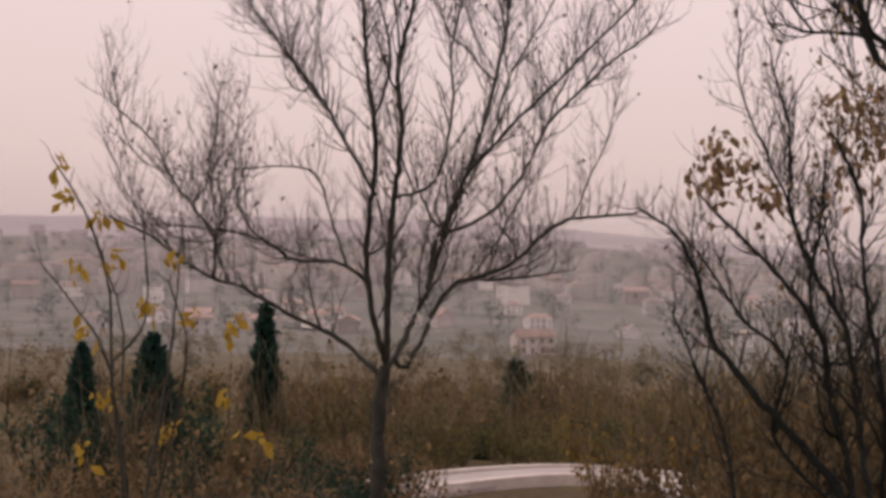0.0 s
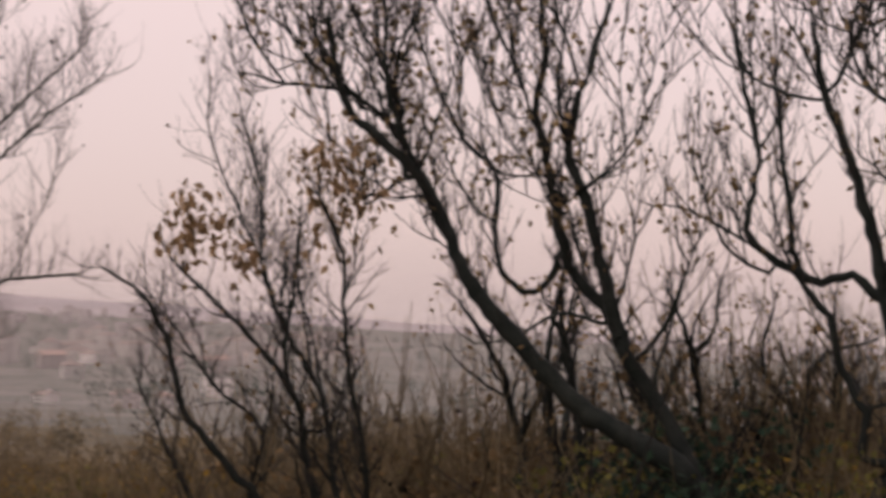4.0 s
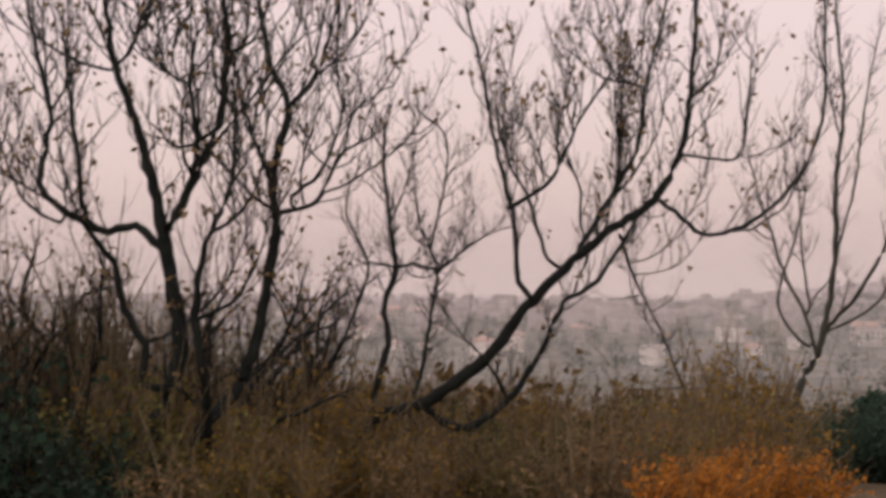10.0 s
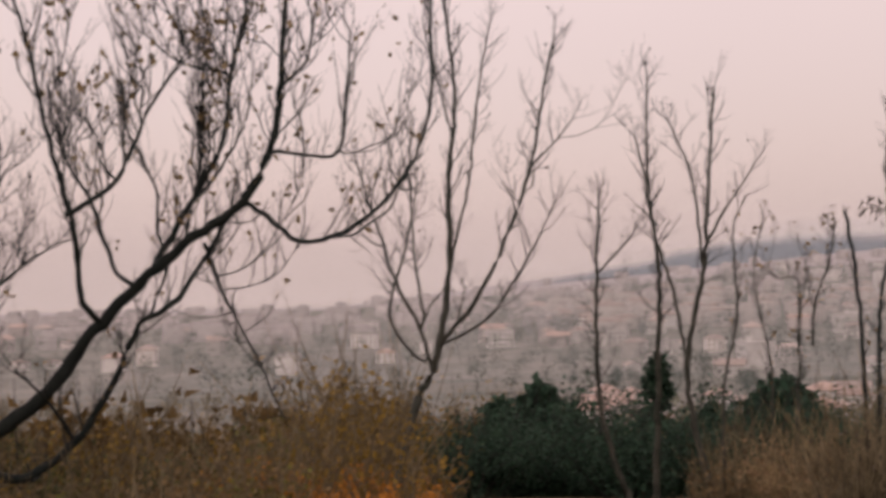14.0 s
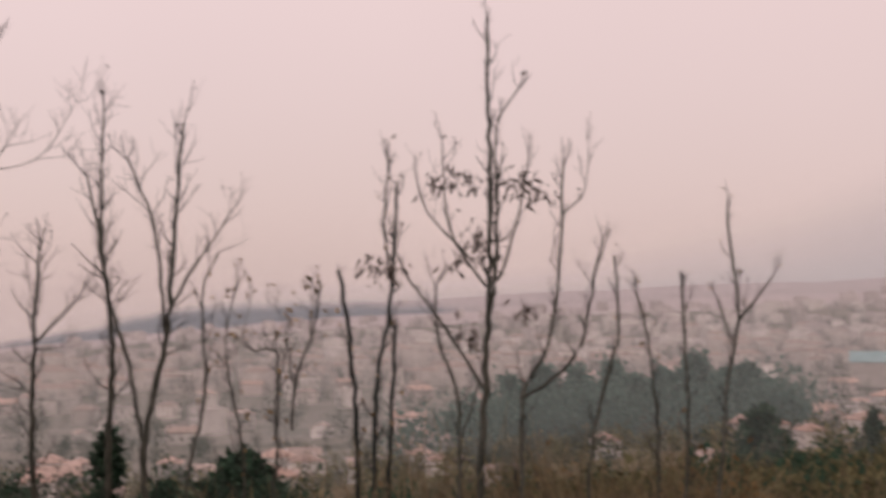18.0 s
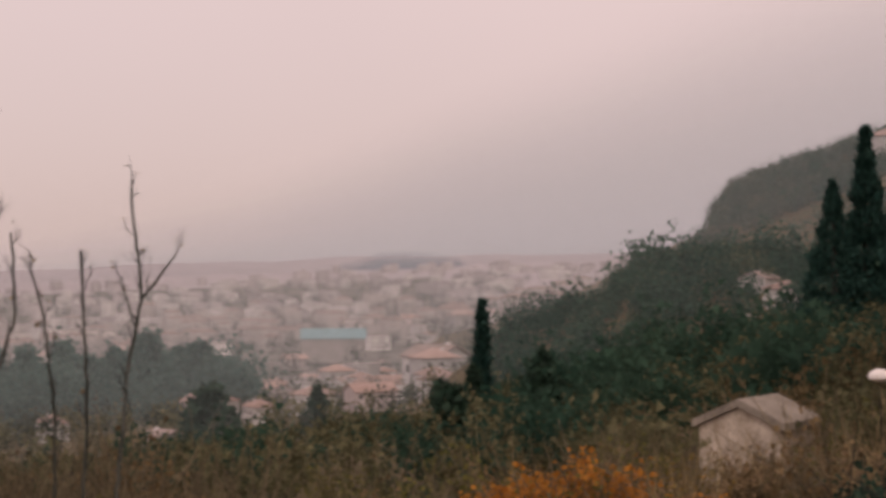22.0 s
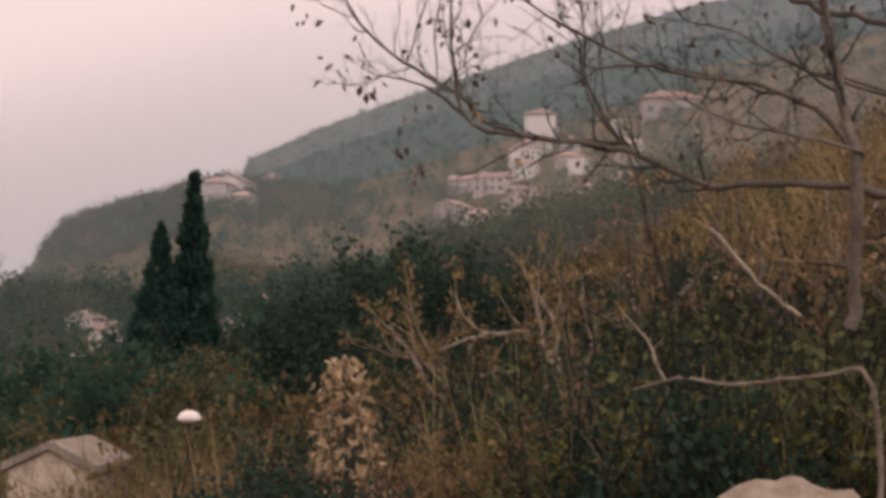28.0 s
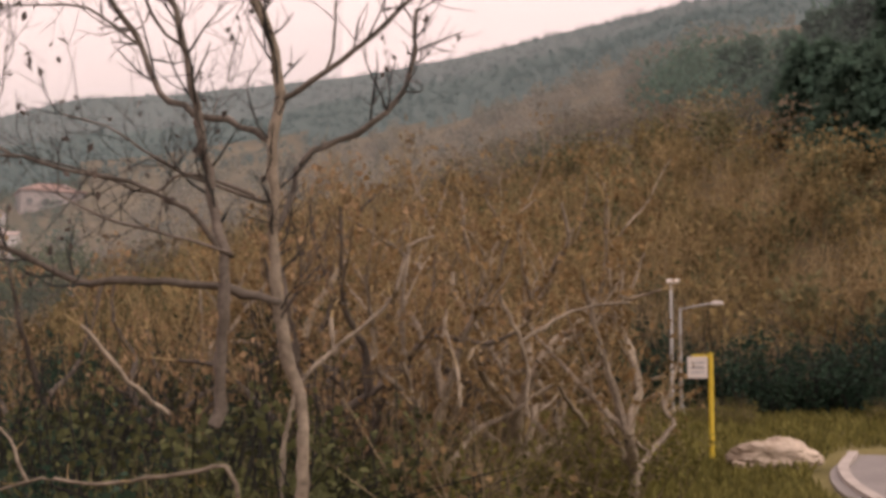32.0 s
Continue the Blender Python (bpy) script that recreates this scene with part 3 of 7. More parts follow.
limb(T, [(-3.05,0.64,0.72),(-3.07,0.62,0.8),(-3.06,0.46,1.49),(-3.56,0.41,2.22),(-3.86,0.34,2.64),(-4.16,0.24,3.26),(-5.01,0.07,4.07)],0.042,0.016)
limb(T, [(-0.15,-0.39,0.73),(-0.15,-0.41,0.68),(-0.68,-0.71,1.05),(-1.49,-0.81,1.1),(-2.18,-1.04,1.5),(-3.33,-1.39,1.69),(-4.17,-1.65,1.73)],0.047,0.016)
limb(T, [(-0.1,-0.71,2.37),(-0.08,-0.69,2.32),(-0.71,-0.16,3.47),(-1.12,-0.17,4.19),(-1.65,0.03,4.83),(-2.41,0.34,5.91)],0.047,0.026)
limb(T, [(-0.61,-0.67,1.0),(-0.56,-0.68,1.02),(-0.78,-0.83,1.71),(-1.09,-0.89,2.61),(-1.69,-0.97,2.76),(-2.48,-1.07,2.7)],0.031,0.016)
limb(T, [(0.3,-0.57,2.17),(0.35,-0.59,2.23),(1.04,-0.78,2.53),(1.33,-0.9,3.74),(1.31,-1.09,4.93),(1.6,-1.29,6.11)],0.042,0.021)
limb(T, [(-0.08,-0.99,3.59),(-0.08,-1.02,3.52),(0.21,-1.59,4.66),(-0.09,-1.74,6.01)],0.037,0.021)
limb(T, [(2.1,-0.15,3.19),(2.44,0.26,4.48),(3.08,0.33,5.55),(3.52,0.51,6.44)],0.031,0.016)
T["limbs"] = T["limbs"][:1] + [(q, a * 0.78, b * 0.72) for q, a, b in T["limbs"][1:]]
root = grow(T, BARK_GREY, TWIG_GREY, "tall bare tree with a forked trunk and spreading crown", 0.10, 1.25, 1.3, 1, 41, LEAF_GREY, 0.09, 0.07, "dry_foliage", "few dry leaves left on the twigs", extra=48, reach=2.2, twig_r=0.0085)

T = tree_root('thicket_tree', -13.77, 2.52, 79.4)
limb(T, [(0.0,0.0,-1.56),(-0.64,0.0,-0.74),(-1.16,0.0,-0.16),(-1.56,0.0,0.36),(-1.73,0.0,1.03),(-1.97,0.0,1.56),(-2.44,0.0,1.9)],0.053,0.017)
limb(T, [(0.0,0.0,-1.56),(0.06,0.06,-1.44),(-0.21,0.56,-0.32),(-0.34,0.52,0.42),(-0.89,0.74,1.15),(-1.45,0.92,1.7),(-1.73,1.01,1.98)],0.048,0.017)
limb(T, [(-0.32,0.52,0.32),(-0.31,0.53,0.36),(-0.48,0.7,0.89),(-0.36,0.93,1.71),(-0.3,0.89,2.39)],0.03,0.014)
limb(T, [(0.05,0.05,-1.46),(0.25,0.17,-1.58),(0.12,0.64,-0.72),(-0.02,0.72,0.35),(-0.42,0.99,1.15),(-0.71,1.2,1.85),(-0.76,1.49,2.92),(-0.95,1.7,3.66)],0.038,0.017)
limb(T, [(0.25,0.17,-1.58),(0.38,0.11,-1.56),(0.39,-0.45,-0.32),(0.23,-0.47,0.56),(0.13,-0.71,1.39),(0.12,-0.89,2.01),(-0.15,-1.1,2.61)],0.036,0.017)
limb(T, [(-0.59,1.11,1.55),(-0.57,1.1,1.5),(-0.77,1.0,2.05),(-1.32,0.91,3.38),(-1.32,0.84,4.06)],0.02,0.01)
limb(T, [(-0.18,0.0,-1.33),(-0.25,0.03,-1.45),(-0.85,0.25,-0.78),(-0.72,0.27,0.1),(-1.26,0.37,0.61),(-1.75,0.49,1.35)],0.03,0.014)
limb(T, [(-1.28,0.0,-1.63),(-1.49,0.41,-0.76),(-2.1,0.62,0.59)],0.024,0.014)
root = grow(T, BARK_DARK, TWIG, "many-stemmed bare tree with bunches of brown leaves", 0.10, 0.8, 1.1, 1, 42, LEAF_BROWN, 0.08, 0.14, extra=24, reach=1.3)
tufts(root, [(-13.97, 1.05, 2.69), (-13.95, 1.22, 2.36), (-13.92, 1.51, 2.06), (-13.97, 0.99, 2.23)], LEAF_TAN, 0.14, 46, 0.28, 5)
tufts(root, [(-13.78, 2.48, 3.14), (-13.74, 2.67, 2.74), (-13.85, 2.48, 3.09), (-13.81, 2.68, 2.74), (-13.76, 2.90, 3.01), (-13.86, 2.42, 2.23), (-13.80, 2.73, 2.30), (-13.78, 2.47, 3.12), (-13.73, 2.72, 2.79)], LEAF_TAN, 0.13, 30, 0.40, 6)

T = tree_root('gnarled_tree', -12.40, 6.56, 58.9)
limb(T, [(0.0,0.0,-1.04),(-0.37,-0.0,-0.36),(-0.93,-0.0,0.0),(-1.54,-0.0,0.37),(-2.04,-0.0,0.87),(-2.54,-0.0,1.43),(-2.85,-0.0,1.86),(-3.1,-0.0,2.48),(-3.41,0.0,2.98),(-3.73,-0.0,3.29),(-4.1,-0.0,3.61),(-4.36,-0.0,4.11),(-4.48,-0.0,4.86)],0.136,0.028)
limb(T, [(-0.26,-0.0,-0.56),(-0.25,0.02,-0.49),(-0.63,0.28,0.29),(-1.07,0.31,0.98),(-1.33,0.48,1.87),(-1.54,0.62,2.71),(-1.78,0.73,3.3),(-1.56,0.89,4.23),(-1.31,1.03,5.04)],0.105,0.028)
limb(T, [(-1.11,0.34,1.11),(-1.13,0.35,1.11),(-1.34,0.49,1.48),(-1.74,0.69,1.94),(-1.9,0.68,2.58),(-2.05,0.83,3.31),(-2.19,0.93,3.78),(-2.11,1.04,4.39),(-2.16,1.19,5.15)],0.08,0.032)
limb(T, [(-1.79,0.69,2.12),(-1.87,0.72,2.13),(-1.98,0.83,1.81),(-2.22,0.93,1.65),(-2.5,1.02,1.74),(-2.72,1.17,2.15),(-2.72,1.16,3.08),(-3.14,1.27,3.49),(-3.51,1.42,4.18),(-3.81,1.56,4.89)],0.042,0.018)
limb(T, [(-3.46,-0.0,3.03),(-3.52,0.03,2.95),(-3.65,0.2,3.38),(-3.75,0.39,3.91),(-3.97,0.36,4.42),(-4.03,0.47,4.95)],0.04,0.018)
limb(T, [(-1.57,0.64,2.79),(-1.67,0.6,2.77),(-1.26,0.39,3.01),(-0.93,0.18,3.37),(-0.56,0.14,4.11)],0.022,0.009)
limb(T, [(-1.25,0.43,1.32),(-1.33,0.4,1.29),(-1.81,0.2,1.39),(-2.29,-0.03,1.12),(-2.73,0.05,1.05)],0.025,0.009)
limb(T, [(-1.9,0.68,2.58),(-1.78,0.75,2.58),(-2.03,0.95,2.99),(-2.66,1.23,3.08),(-2.99,1.15,3.48)],0.022,0.009)
limb(T, [(-2.15,0.88,3.58),(-2.37,0.57,4.32),(-2.4,0.32,4.91)],0.022,0.012)
limb(T, [(-1.78,0.73,3.3),(-1.84,0.45,4.04),(-1.71,0.37,4.92)],0.025,0.012)
limb(T, [(-3.33,-0.0,2.84),(-3.26,0.02,2.86),(-3.9,0.26,3.7),(-4.46,0.25,4.05),(-5.13,0.35,4.14),(-5.7,0.43,4.31)],0.036,0.014)
limb(T, [(-3.44,0.09,3.1),(-3.43,0.07,3.05),(-3.68,-0.24,3.95),(-3.68,-0.38,5.33)],0.036,0.014)
limb(T, [(-4.14,0.26,3.85),(-4.17,0.27,3.83),(-4.73,0.42,4.59),(-4.87,0.45,5.47)],0.025,0.012)
limb(T, [(-5.13,0.35,4.14),(-5.53,0.12,4.76),(-5.66,-0.07,5.35)],0.019,0.009)
limb(T, [(-4.46,0.25,4.05),(-4.96,0.13,4.64),(-5.21,0.11,5.39)],0.019,0.009)
limb(T, [(-2.89,-0.0,1.95),(-2.92,0.02,1.99),(-3.28,0.29,2.56),(-3.43,0.38,2.76),(-3.85,0.53,2.77),(-4.34,0.45,2.83)],0.022,0.009)
root = grow(T, BARK_DARK, TWIG, "gnarled dark tree leaning over the thicket", 0.17, 1.05, 1.7, 1, 43, LEAF_BROWN, 0.10, 0.30, bunch=2, extra=54, reach=1.6, twig_r=0.012)

T = tree_root('gnarled_tree', -11.56, 7.96, 51.3)
limb(T, [(0.0,0.0,-1.18),(0.06,0.0,-0.5),(0.31,0.0,0.24),(0.22,-0.0,0.99),(0.12,-0.0,1.61),(-0.06,0.0,2.41),(-0.28,0.0,3.22),(-0.5,0.0,3.78),(-0.62,0.0,4.59)],0.105,0.029)
limb(T, [(0.1,0.0,1.72),(0.12,-0.01,1.67),(0.31,-0.09,2.1),(0.55,-0.18,2.59),(0.77,-0.17,3.2),(0.85,-0.25,3.99),(0.76,-0.33,4.71)],0.063,0.032)
limb(T, [(-0.49,0.0,3.77),(-0.28,-0.09,4.01),(-0.15,-0.27,4.6)],0.025,0.016)
limb(T, [(-0.47,0.0,3.7),(-0.49,0.01,3.73),(-0.81,0.12,3.79),(-1.4,0.34,4.14),(-1.52,0.34,4.77)],0.025,0.012)
limb(T, [(0.01,0.0,-1.08),(0.44,0.14,-1.14),(0.63,0.31,-0.67),(1.02,0.48,-0.31),(1.3,0.45,0.46),(1.45,0.59,1.22),(1.56,0.74,2.0),(1.5,0.83,2.45),(1.71,1.0,3.39),(1.46,1.14,4.13),(1.34,1.29,4.96)],0.084,0.029)
limb(T, [(1.71,1.0,3.39),(1.72,0.99,3.42),(2.09,0.85,3.83),(2.32,0.62,4.7)],0.036,0.018)
limb(T, [(1.57,0.74,2.0),(2.06,0.65,2.16),(2.31,0.54,2.7),(2.46,0.5,2.85),(2.79,0.56,3.02)],0.036,0.014)
limb(T, [(1.78,0.7,2.06),(1.74,0.63,2.22),(2.09,0.38,2.56),(2.3,0.03,3.22),(2.25,0.12,3.86),(2.25,-0.11,4.63)],0.025,0.012)
limb(T, [(0.14,0.0,1.52),(0.06,0.02,1.54),(-0.25,0.13,1.82),(-0.57,0.2,1.76),(-1.08,0.34,1.99),(-1.39,0.27,2.33),(-1.27,0.38,3.07),(-1.44,0.51,3.91),(-1.61,0.62,4.7)],0.052,0.018)
limb(T, [(0.17,0.0,-0.18),(-0.12,0.06,-0.13),(-0.13,0.16,0.35),(-0.38,0.26,0.79),(-0.5,0.23,1.35),(-0.82,0.3,1.86),(-1.02,0.45,3.14),(-1.12,0.56,4.05)],0.052,0.018)
limb(T, [(0.52,0.21,-0.94),(0.69,0.12,-1.01),(0.57,-0.43,0.16),(0.48,-0.36,0.76),(0.6,-0.62,1.61),(0.88,-0.87,2.37),(0.9,-1.11,3.11)],0.063,0.018)
limb(T, [(0.5,-0.37,0.67),(0.55,-0.36,0.7),(0.98,-0.23,0.93),(1.23,-0.1,1.36),(1.36,0.01,1.73)],0.025,0.012)
limb(T, [(0.34,-0.1,2.16),(0.48,-0.4,2.76),(0.38,-0.77,3.5),(0.45,-0.63,3.93)],0.04,0.021)
limb(T, [(0.38,-0.77,3.5),(0.12,-0.69,3.63),(-0.12,-0.56,4.0)],0.022,0.012)
limb(T, [(-1.17,0.32,2.08),(-1.2,0.34,2.08),(-1.73,0.55,2.38),(-2.27,0.76,2.64),(-2.61,0.87,2.65)],0.022,0.009)
limb(T, [(-1.08,0.34,1.99),(-1.14,0.29,1.86),(-1.5,0.14,2.04),(-1.73,-0.05,2.47),(-1.98,-0.08,3.27)],0.022,0.009)
limb(T, [(1.5,0.82,2.39),(1.25,1.02,3.06),(0.99,1.1,3.99)],0.036,0.014)
limb(T, [(0.84,-0.24,3.88),(0.82,-0.27,3.93),(1.15,-0.45,4.08),(1.31,-0.68,4.46)],0.025,0.012)
root = grow(T, BARK_DARK, TWIG, "gnarled dark tree with upswept crooked limbs", 0.17, 1.05, 1.7, 1, 44, LEAF_BROWN, 0.10, 0.24, bunch=2, extra=46, reach=1.7, twig_r=0.012)

T = tree_root('young_tree', -12.01, 12.05, 42.7)
limb(T, [(0.0,0.0,-1.6),(0.25,0.0,-0.72),(0.47,0.0,0.15),(0.43,0.0,0.74),(0.58,0.0,1.24),(0.47,0.0,2.19),(0.4,0.0,2.85),(0.44,0.0,3.5)],0.058,0.015)
limb(T, [(0.79,0.0,-1.44),(0.88,0.37,-0.75),(1.1,0.53,0.27),(1.23,0.82,1.23),(0.98,1.03,1.91),(0.92,1.16,2.38)],0.042,0.015)
limb(T, [(1.23,0.82,1.23),(1.23,0.83,1.19),(1.65,1.01,1.53),(2.12,1.19,1.84)],0.022,0.011)
limb(T, [(0.58,0.0,1.24),(0.58,-0.02,1.28),(0.18,-0.19,1.36)],0.022,0.015)
limb(T, [(1.13,0.91,1.53),(1.36,1.07,2.6),(1.36,1.07,3.29),(0.92,1.12,3.68)],0.022,0.011)
limb(T, [(0.54,-0.04,1.28),(0.86,-0.1,1.32),(1.17,-0.16,1.26)],0.022,0.018)
limb(T, [(-0.98,0.0,-1.62),(-0.73,0.24,-0.92),(-0.37,0.3,-0.17),(-0.03,0.45,0.56),(0.19,0.59,1.27),(-0.15,0.75,2.06),(-0.11,0.82,2.45)],0.042,0.011)
limb(T, [(0.51,0.0,1.9),(0.73,0.23,2.49),(0.89,0.45,3.09)],0.018,0.011)
root = grow(T, BARK_DARK, TWIG, "small crooked bare tree among the scrub", 0.085, 0.7, 1.1, 1, 45, LEAF_GREY, 0.06, 0.15, extra=10, reach=1.0)

T = tree_root('leaning_tree', -11.63, 11.01, 44.1)
limb(T, [(0.0,0.0,-2.4),(0.38,0.0,-1.52),(0.77,0.0,-0.81),(1.32,-0.0,-0.65),(1.71,0.0,-0.4),(2.34,0.0,0.08),(2.73,0.0,0.64),(3.28,0.0,1.2),(3.92,0.0,1.77),(4.63,0.0,2.26),(5.02,-0.0,2.98),(5.17,0.0,3.94),(5.23,0.0,5.22)],0.105,0.03)
limb(T, [(3.37,0.0,1.28),(3.37,0.02,1.24),(3.9,0.38,2.01),(4.48,0.5,3.0),(4.68,0.73,4.01),(4.87,0.89,4.69),(5.07,1.05,5.39)],0.049,0.02)
limb(T, [(2.97,0.0,0.88),(2.97,-0.01,0.84),(2.71,-0.14,1.12),(2.57,-0.48,2.06),(2.32,-0.5,2.98),(2.08,-0.75,4.1),(1.91,-0.89,4.68)],0.049,0.024)
limb(T, [(2.53,-0.48,2.19),(2.53,-0.51,2.13),(3.05,-0.86,2.51),(3.4,-0.97,3.27),(3.8,-1.22,3.93)],0.036,0.016)
limb(T, [(4.63,0.0,2.26),(4.68,0.02,2.27),(4.99,0.14,2.11),(5.45,0.32,1.79),(6.2,0.36,2.01),(6.91,0.55,2.64),(7.34,0.77,3.65),(7.47,1.11,5.29)],0.038,0.024)
limb(T, [(5.02,-0.0,2.98),(4.99,0.02,2.94),(5.48,0.18,2.88),(5.97,0.33,2.94),(6.08,0.35,3.67),(6.2,0.52,4.51)],0.028,0.016)
limb(T, [(1.38,-0.0,-0.61),(1.48,0.03,-0.73),(1.97,0.14,-0.98),(2.63,0.3,-0.59),(3.02,0.27,-0.02),(3.43,0.38,0.79),(3.93,0.45,1.12),(4.6,0.6,2.15)],0.068,0.028)
limb(T, [(3.36,0.0,1.28),(3.11,-0.07,1.44),(2.83,-0.29,2.22),(2.5,-0.28,2.84),(2.32,-0.41,3.61)],0.036,0.016)
limb(T, [(4.65,0.7,3.86),(4.66,0.72,3.93),(4.07,1.01,4.11),(3.68,1.23,4.46)],0.024,0.012)
limb(T, [(4.31,0.54,1.71),(4.27,0.56,1.78),(4.57,0.75,1.04),(4.92,0.77,0.38),(5.3,0.9,-0.46)],0.024,0.016)
limb(T, [(3.92,0.0,1.77),(4.18,0.2,2.82),(4.21,0.23,3.87)],0.028,0.012)
limb(T, [(5.13,0.0,3.67),(5.13,-0.02,3.7),(5.42,-0.25,4.0),(5.48,-0.61,4.66)],0.024,0.012)
T["limbs"] = [(q, a * 0.86, b * 0.8) for q, a, b in T["limbs"]]
root = grow(T, BARK_DARK, TWIG, "dark tree leaning low with upturned boughs", 0.17, 0.95, 1.7, 1, 46, LEAF_BROWN, 0.10, 0.18, bunch=2, extra=34, reach=1.5, twig_r=0.011)

T = tree_root('slender_tree', -9.25, 19.99, 27.5)
limb(T, [(0.0,0.0,-2.35),(0.29,0.0,-0.99),(0.62,0.0,-0.26),(0.76,0.0,0.37),(0.91,-0.0,1.37),(0.93,0.0,2.73),(1.04,0.0,4.1),(0.92,0.0,5.47),(0.88,0.0,6.2)],0.06,0.018)
limb(T, [(0.62,0.0,-0.26),(0.4,-0.2,0.48),(0.04,-0.24,1.2),(-0.3,-0.42,2.28),(-0.51,-0.54,2.99)],0.036,0.014)
limb(T, [(0.72,0.0,0.19),(0.76,-0.01,0.19),(1.29,-0.33,0.83),(1.75,-0.43,1.72),(2.18,-0.74,2.95),(2.38,-1.03,4.15),(2.51,-1.2,4.82)],0.041,0.018)
limb(T, [(0.91,-0.0,1.37),(1.26,0.33,2.75),(1.42,0.39,4.13),(1.68,0.57,5.45)],0.027,0.014)
limb(T, [(0.55,-0.06,-0.05),(0.39,-0.12,-0.07),(-0.05,-0.45,0.67),(0.23,-0.56,1.74),(0.41,-0.79,2.7)],0.027,0.014)
limb(T, [(0.76,-0.01,0.19),(0.85,-0.03,0.19),(1.57,-0.19,0.64),(2.21,-0.25,1.63),(2.57,-0.34,2.34)],0.027,0.014)
limb(T, [(0.4,-0.2,0.48),(0.49,-0.14,0.56),(0.37,0.31,1.47),(0.3,0.48,2.77)],0.027,0.014)
limb(T, [(0.99,0.0,3.51),(0.98,-0.01,3.55),(0.67,-0.38,4.69),(0.54,-0.35,5.33)],0.023,0.014)
limb(T, [(2.18,-0.74,2.95),(2.61,-0.85,3.37),(2.83,-0.92,3.67)],0.018,0.009)
root = grow(T, BARK_GREY, TWIG, "slender bare tree with upright forked boughs", 0.17, 0.8, 1.0, 1, 47, LEAF_GREY, 0.06, 0.06, bare=0.35, extra=6, reach=1.3)

T = tree_root('slender_tree', -5.61, 25.43, 15.6)
limb(T, [(0.0,0.0,-2.92),(-0.38,0.0,-1.18),(-0.36,0.0,-0.15),(-0.09,0.0,1.28),(0.03,-0.0,2.82),(0.15,0.0,4.56)],0.056,0.021)
limb(T, [(-1.0,0.0,-2.84),(-0.9,-0.7,-0.31),(-0.86,-1.16,1.3),(-1.02,-1.57,2.68),(-1.19,-1.84,3.54)],0.053,0.016)
limb(T, [(-0.37,0.0,-0.3),(-0.42,0.02,-0.36),(-0.66,0.34,0.87),(-1.05,0.43,2.34),(-1.09,0.81,5.01)],0.037,0.016)
limb(T, [(-0.09,0.0,1.28),(-0.27,-0.16,2.92),(-0.66,-0.27,3.95)],0.032,0.016)
limb(T, [(-0.04,0.0,1.69),(0.37,-0.22,2.4),(0.96,-0.31,3.29)],0.026,0.011)
limb(T, [(-1.0,0.0,-2.84),(-1.5,-0.24,-2.91),(-1.96,-0.65,-1.13),(-1.93,-1.28,1.12),(-1.84,-1.68,2.49)],0.047,0.021)
limb(T, [(-1.92,-1.34,1.32),(-1.91,-1.29,1.22),(-1.4,-0.93,1.81)],0.021,0.016)
root = grow(T, BARK_GREY, TWIG, "slender bare sapling with thin upright boughs", 0.15, 0.75, 1.0, 1, 48, LEAF_GREY, 0.06, 0.05, bare=0.4)

T = tree_root('sapling', -0.70, 22.02, 4.9)
limb(T, [(0.0,0.0,-1.31),(0.09,0.0,0.12),(0.16,-0.0,1.7),(0.18,0.0,2.99),(0.16,-0.0,4.44),(0.15,0.0,5.45)],0.048,0.018)
limb(T, [(0.16,-0.0,1.7),(0.21,-0.02,1.7),(0.26,-0.58,2.95),(0.25,-0.61,3.93),(0.52,-0.76,4.4)],0.029,0.011)
limb(T, [(0.59,0.0,-1.32),(0.61,0.4,0.52),(0.91,0.54,1.1),(1.12,0.76,2.15),(1.2,1.05,3.61)],0.032,0.018)
limb(T, [(0.01,0.0,-1.11),(-0.2,0.06,-1.17),(-0.23,0.3,0.53),(-0.48,0.41,1.26),(-0.52,0.52,2.0)],0.032,0.014)
limb(T, [(0.12,0.0,0.79),(0.1,0.03,0.69),(-0.48,0.36,1.56),(-0.91,0.35,2.14),(-1.06,0.42,2.51)],0.022,0.011)
limb(T, [(0.22,-0.18,2.06),(0.32,-0.15,2.12),(0.58,0.07,3.0),(0.69,0.07,3.65)],0.022,0.011)
limb(T, [(0.16,0.0,2.07),(0.14,0.01,1.98),(-0.33,0.15,2.71),(-0.43,0.2,3.81)],0.018,0.011)
limb(T, [(-0.06,0.07,2.3),(-0.08,0.08,2.35),(-0.62,0.25,2.94),(-0.76,0.34,3.38)],0.014,0.011)
limb(T, [(0.61,0.4,0.52),(1.29,0.12,1.11),(1.58,-0.02,2.41)],0.025,0.018)
root = grow(T, BARK_GREY, TWIG, "straight sapling with tufts of dry leaves", 0.28, 0.55, 1.3, 1, 49, LEAF_GREY, 0.06, 0.10, bare=0.25, extra=3, reach=0.9)
tufts(root, [(-0.93, 22.01, 3.43), (-0.75, 22.02, 3.31), (-1.16, 22.01, 3.32), (-0.05, 22.03, 3.35), (0.12, 22.03, 3.23), (-0.23, 22.03, 3.32), (-0.91, 22.02, 2.35), (-0.73, 22.02, 2.67), (-0.58, 22.02, 2.45), (-0.09, 22.03, 1.69), (-0.75, 22.02, 1.35)], LEAF_GREY, 0.14, 26, 0.22, 7, slim=0.13, label="tuft of dry grey leaves")

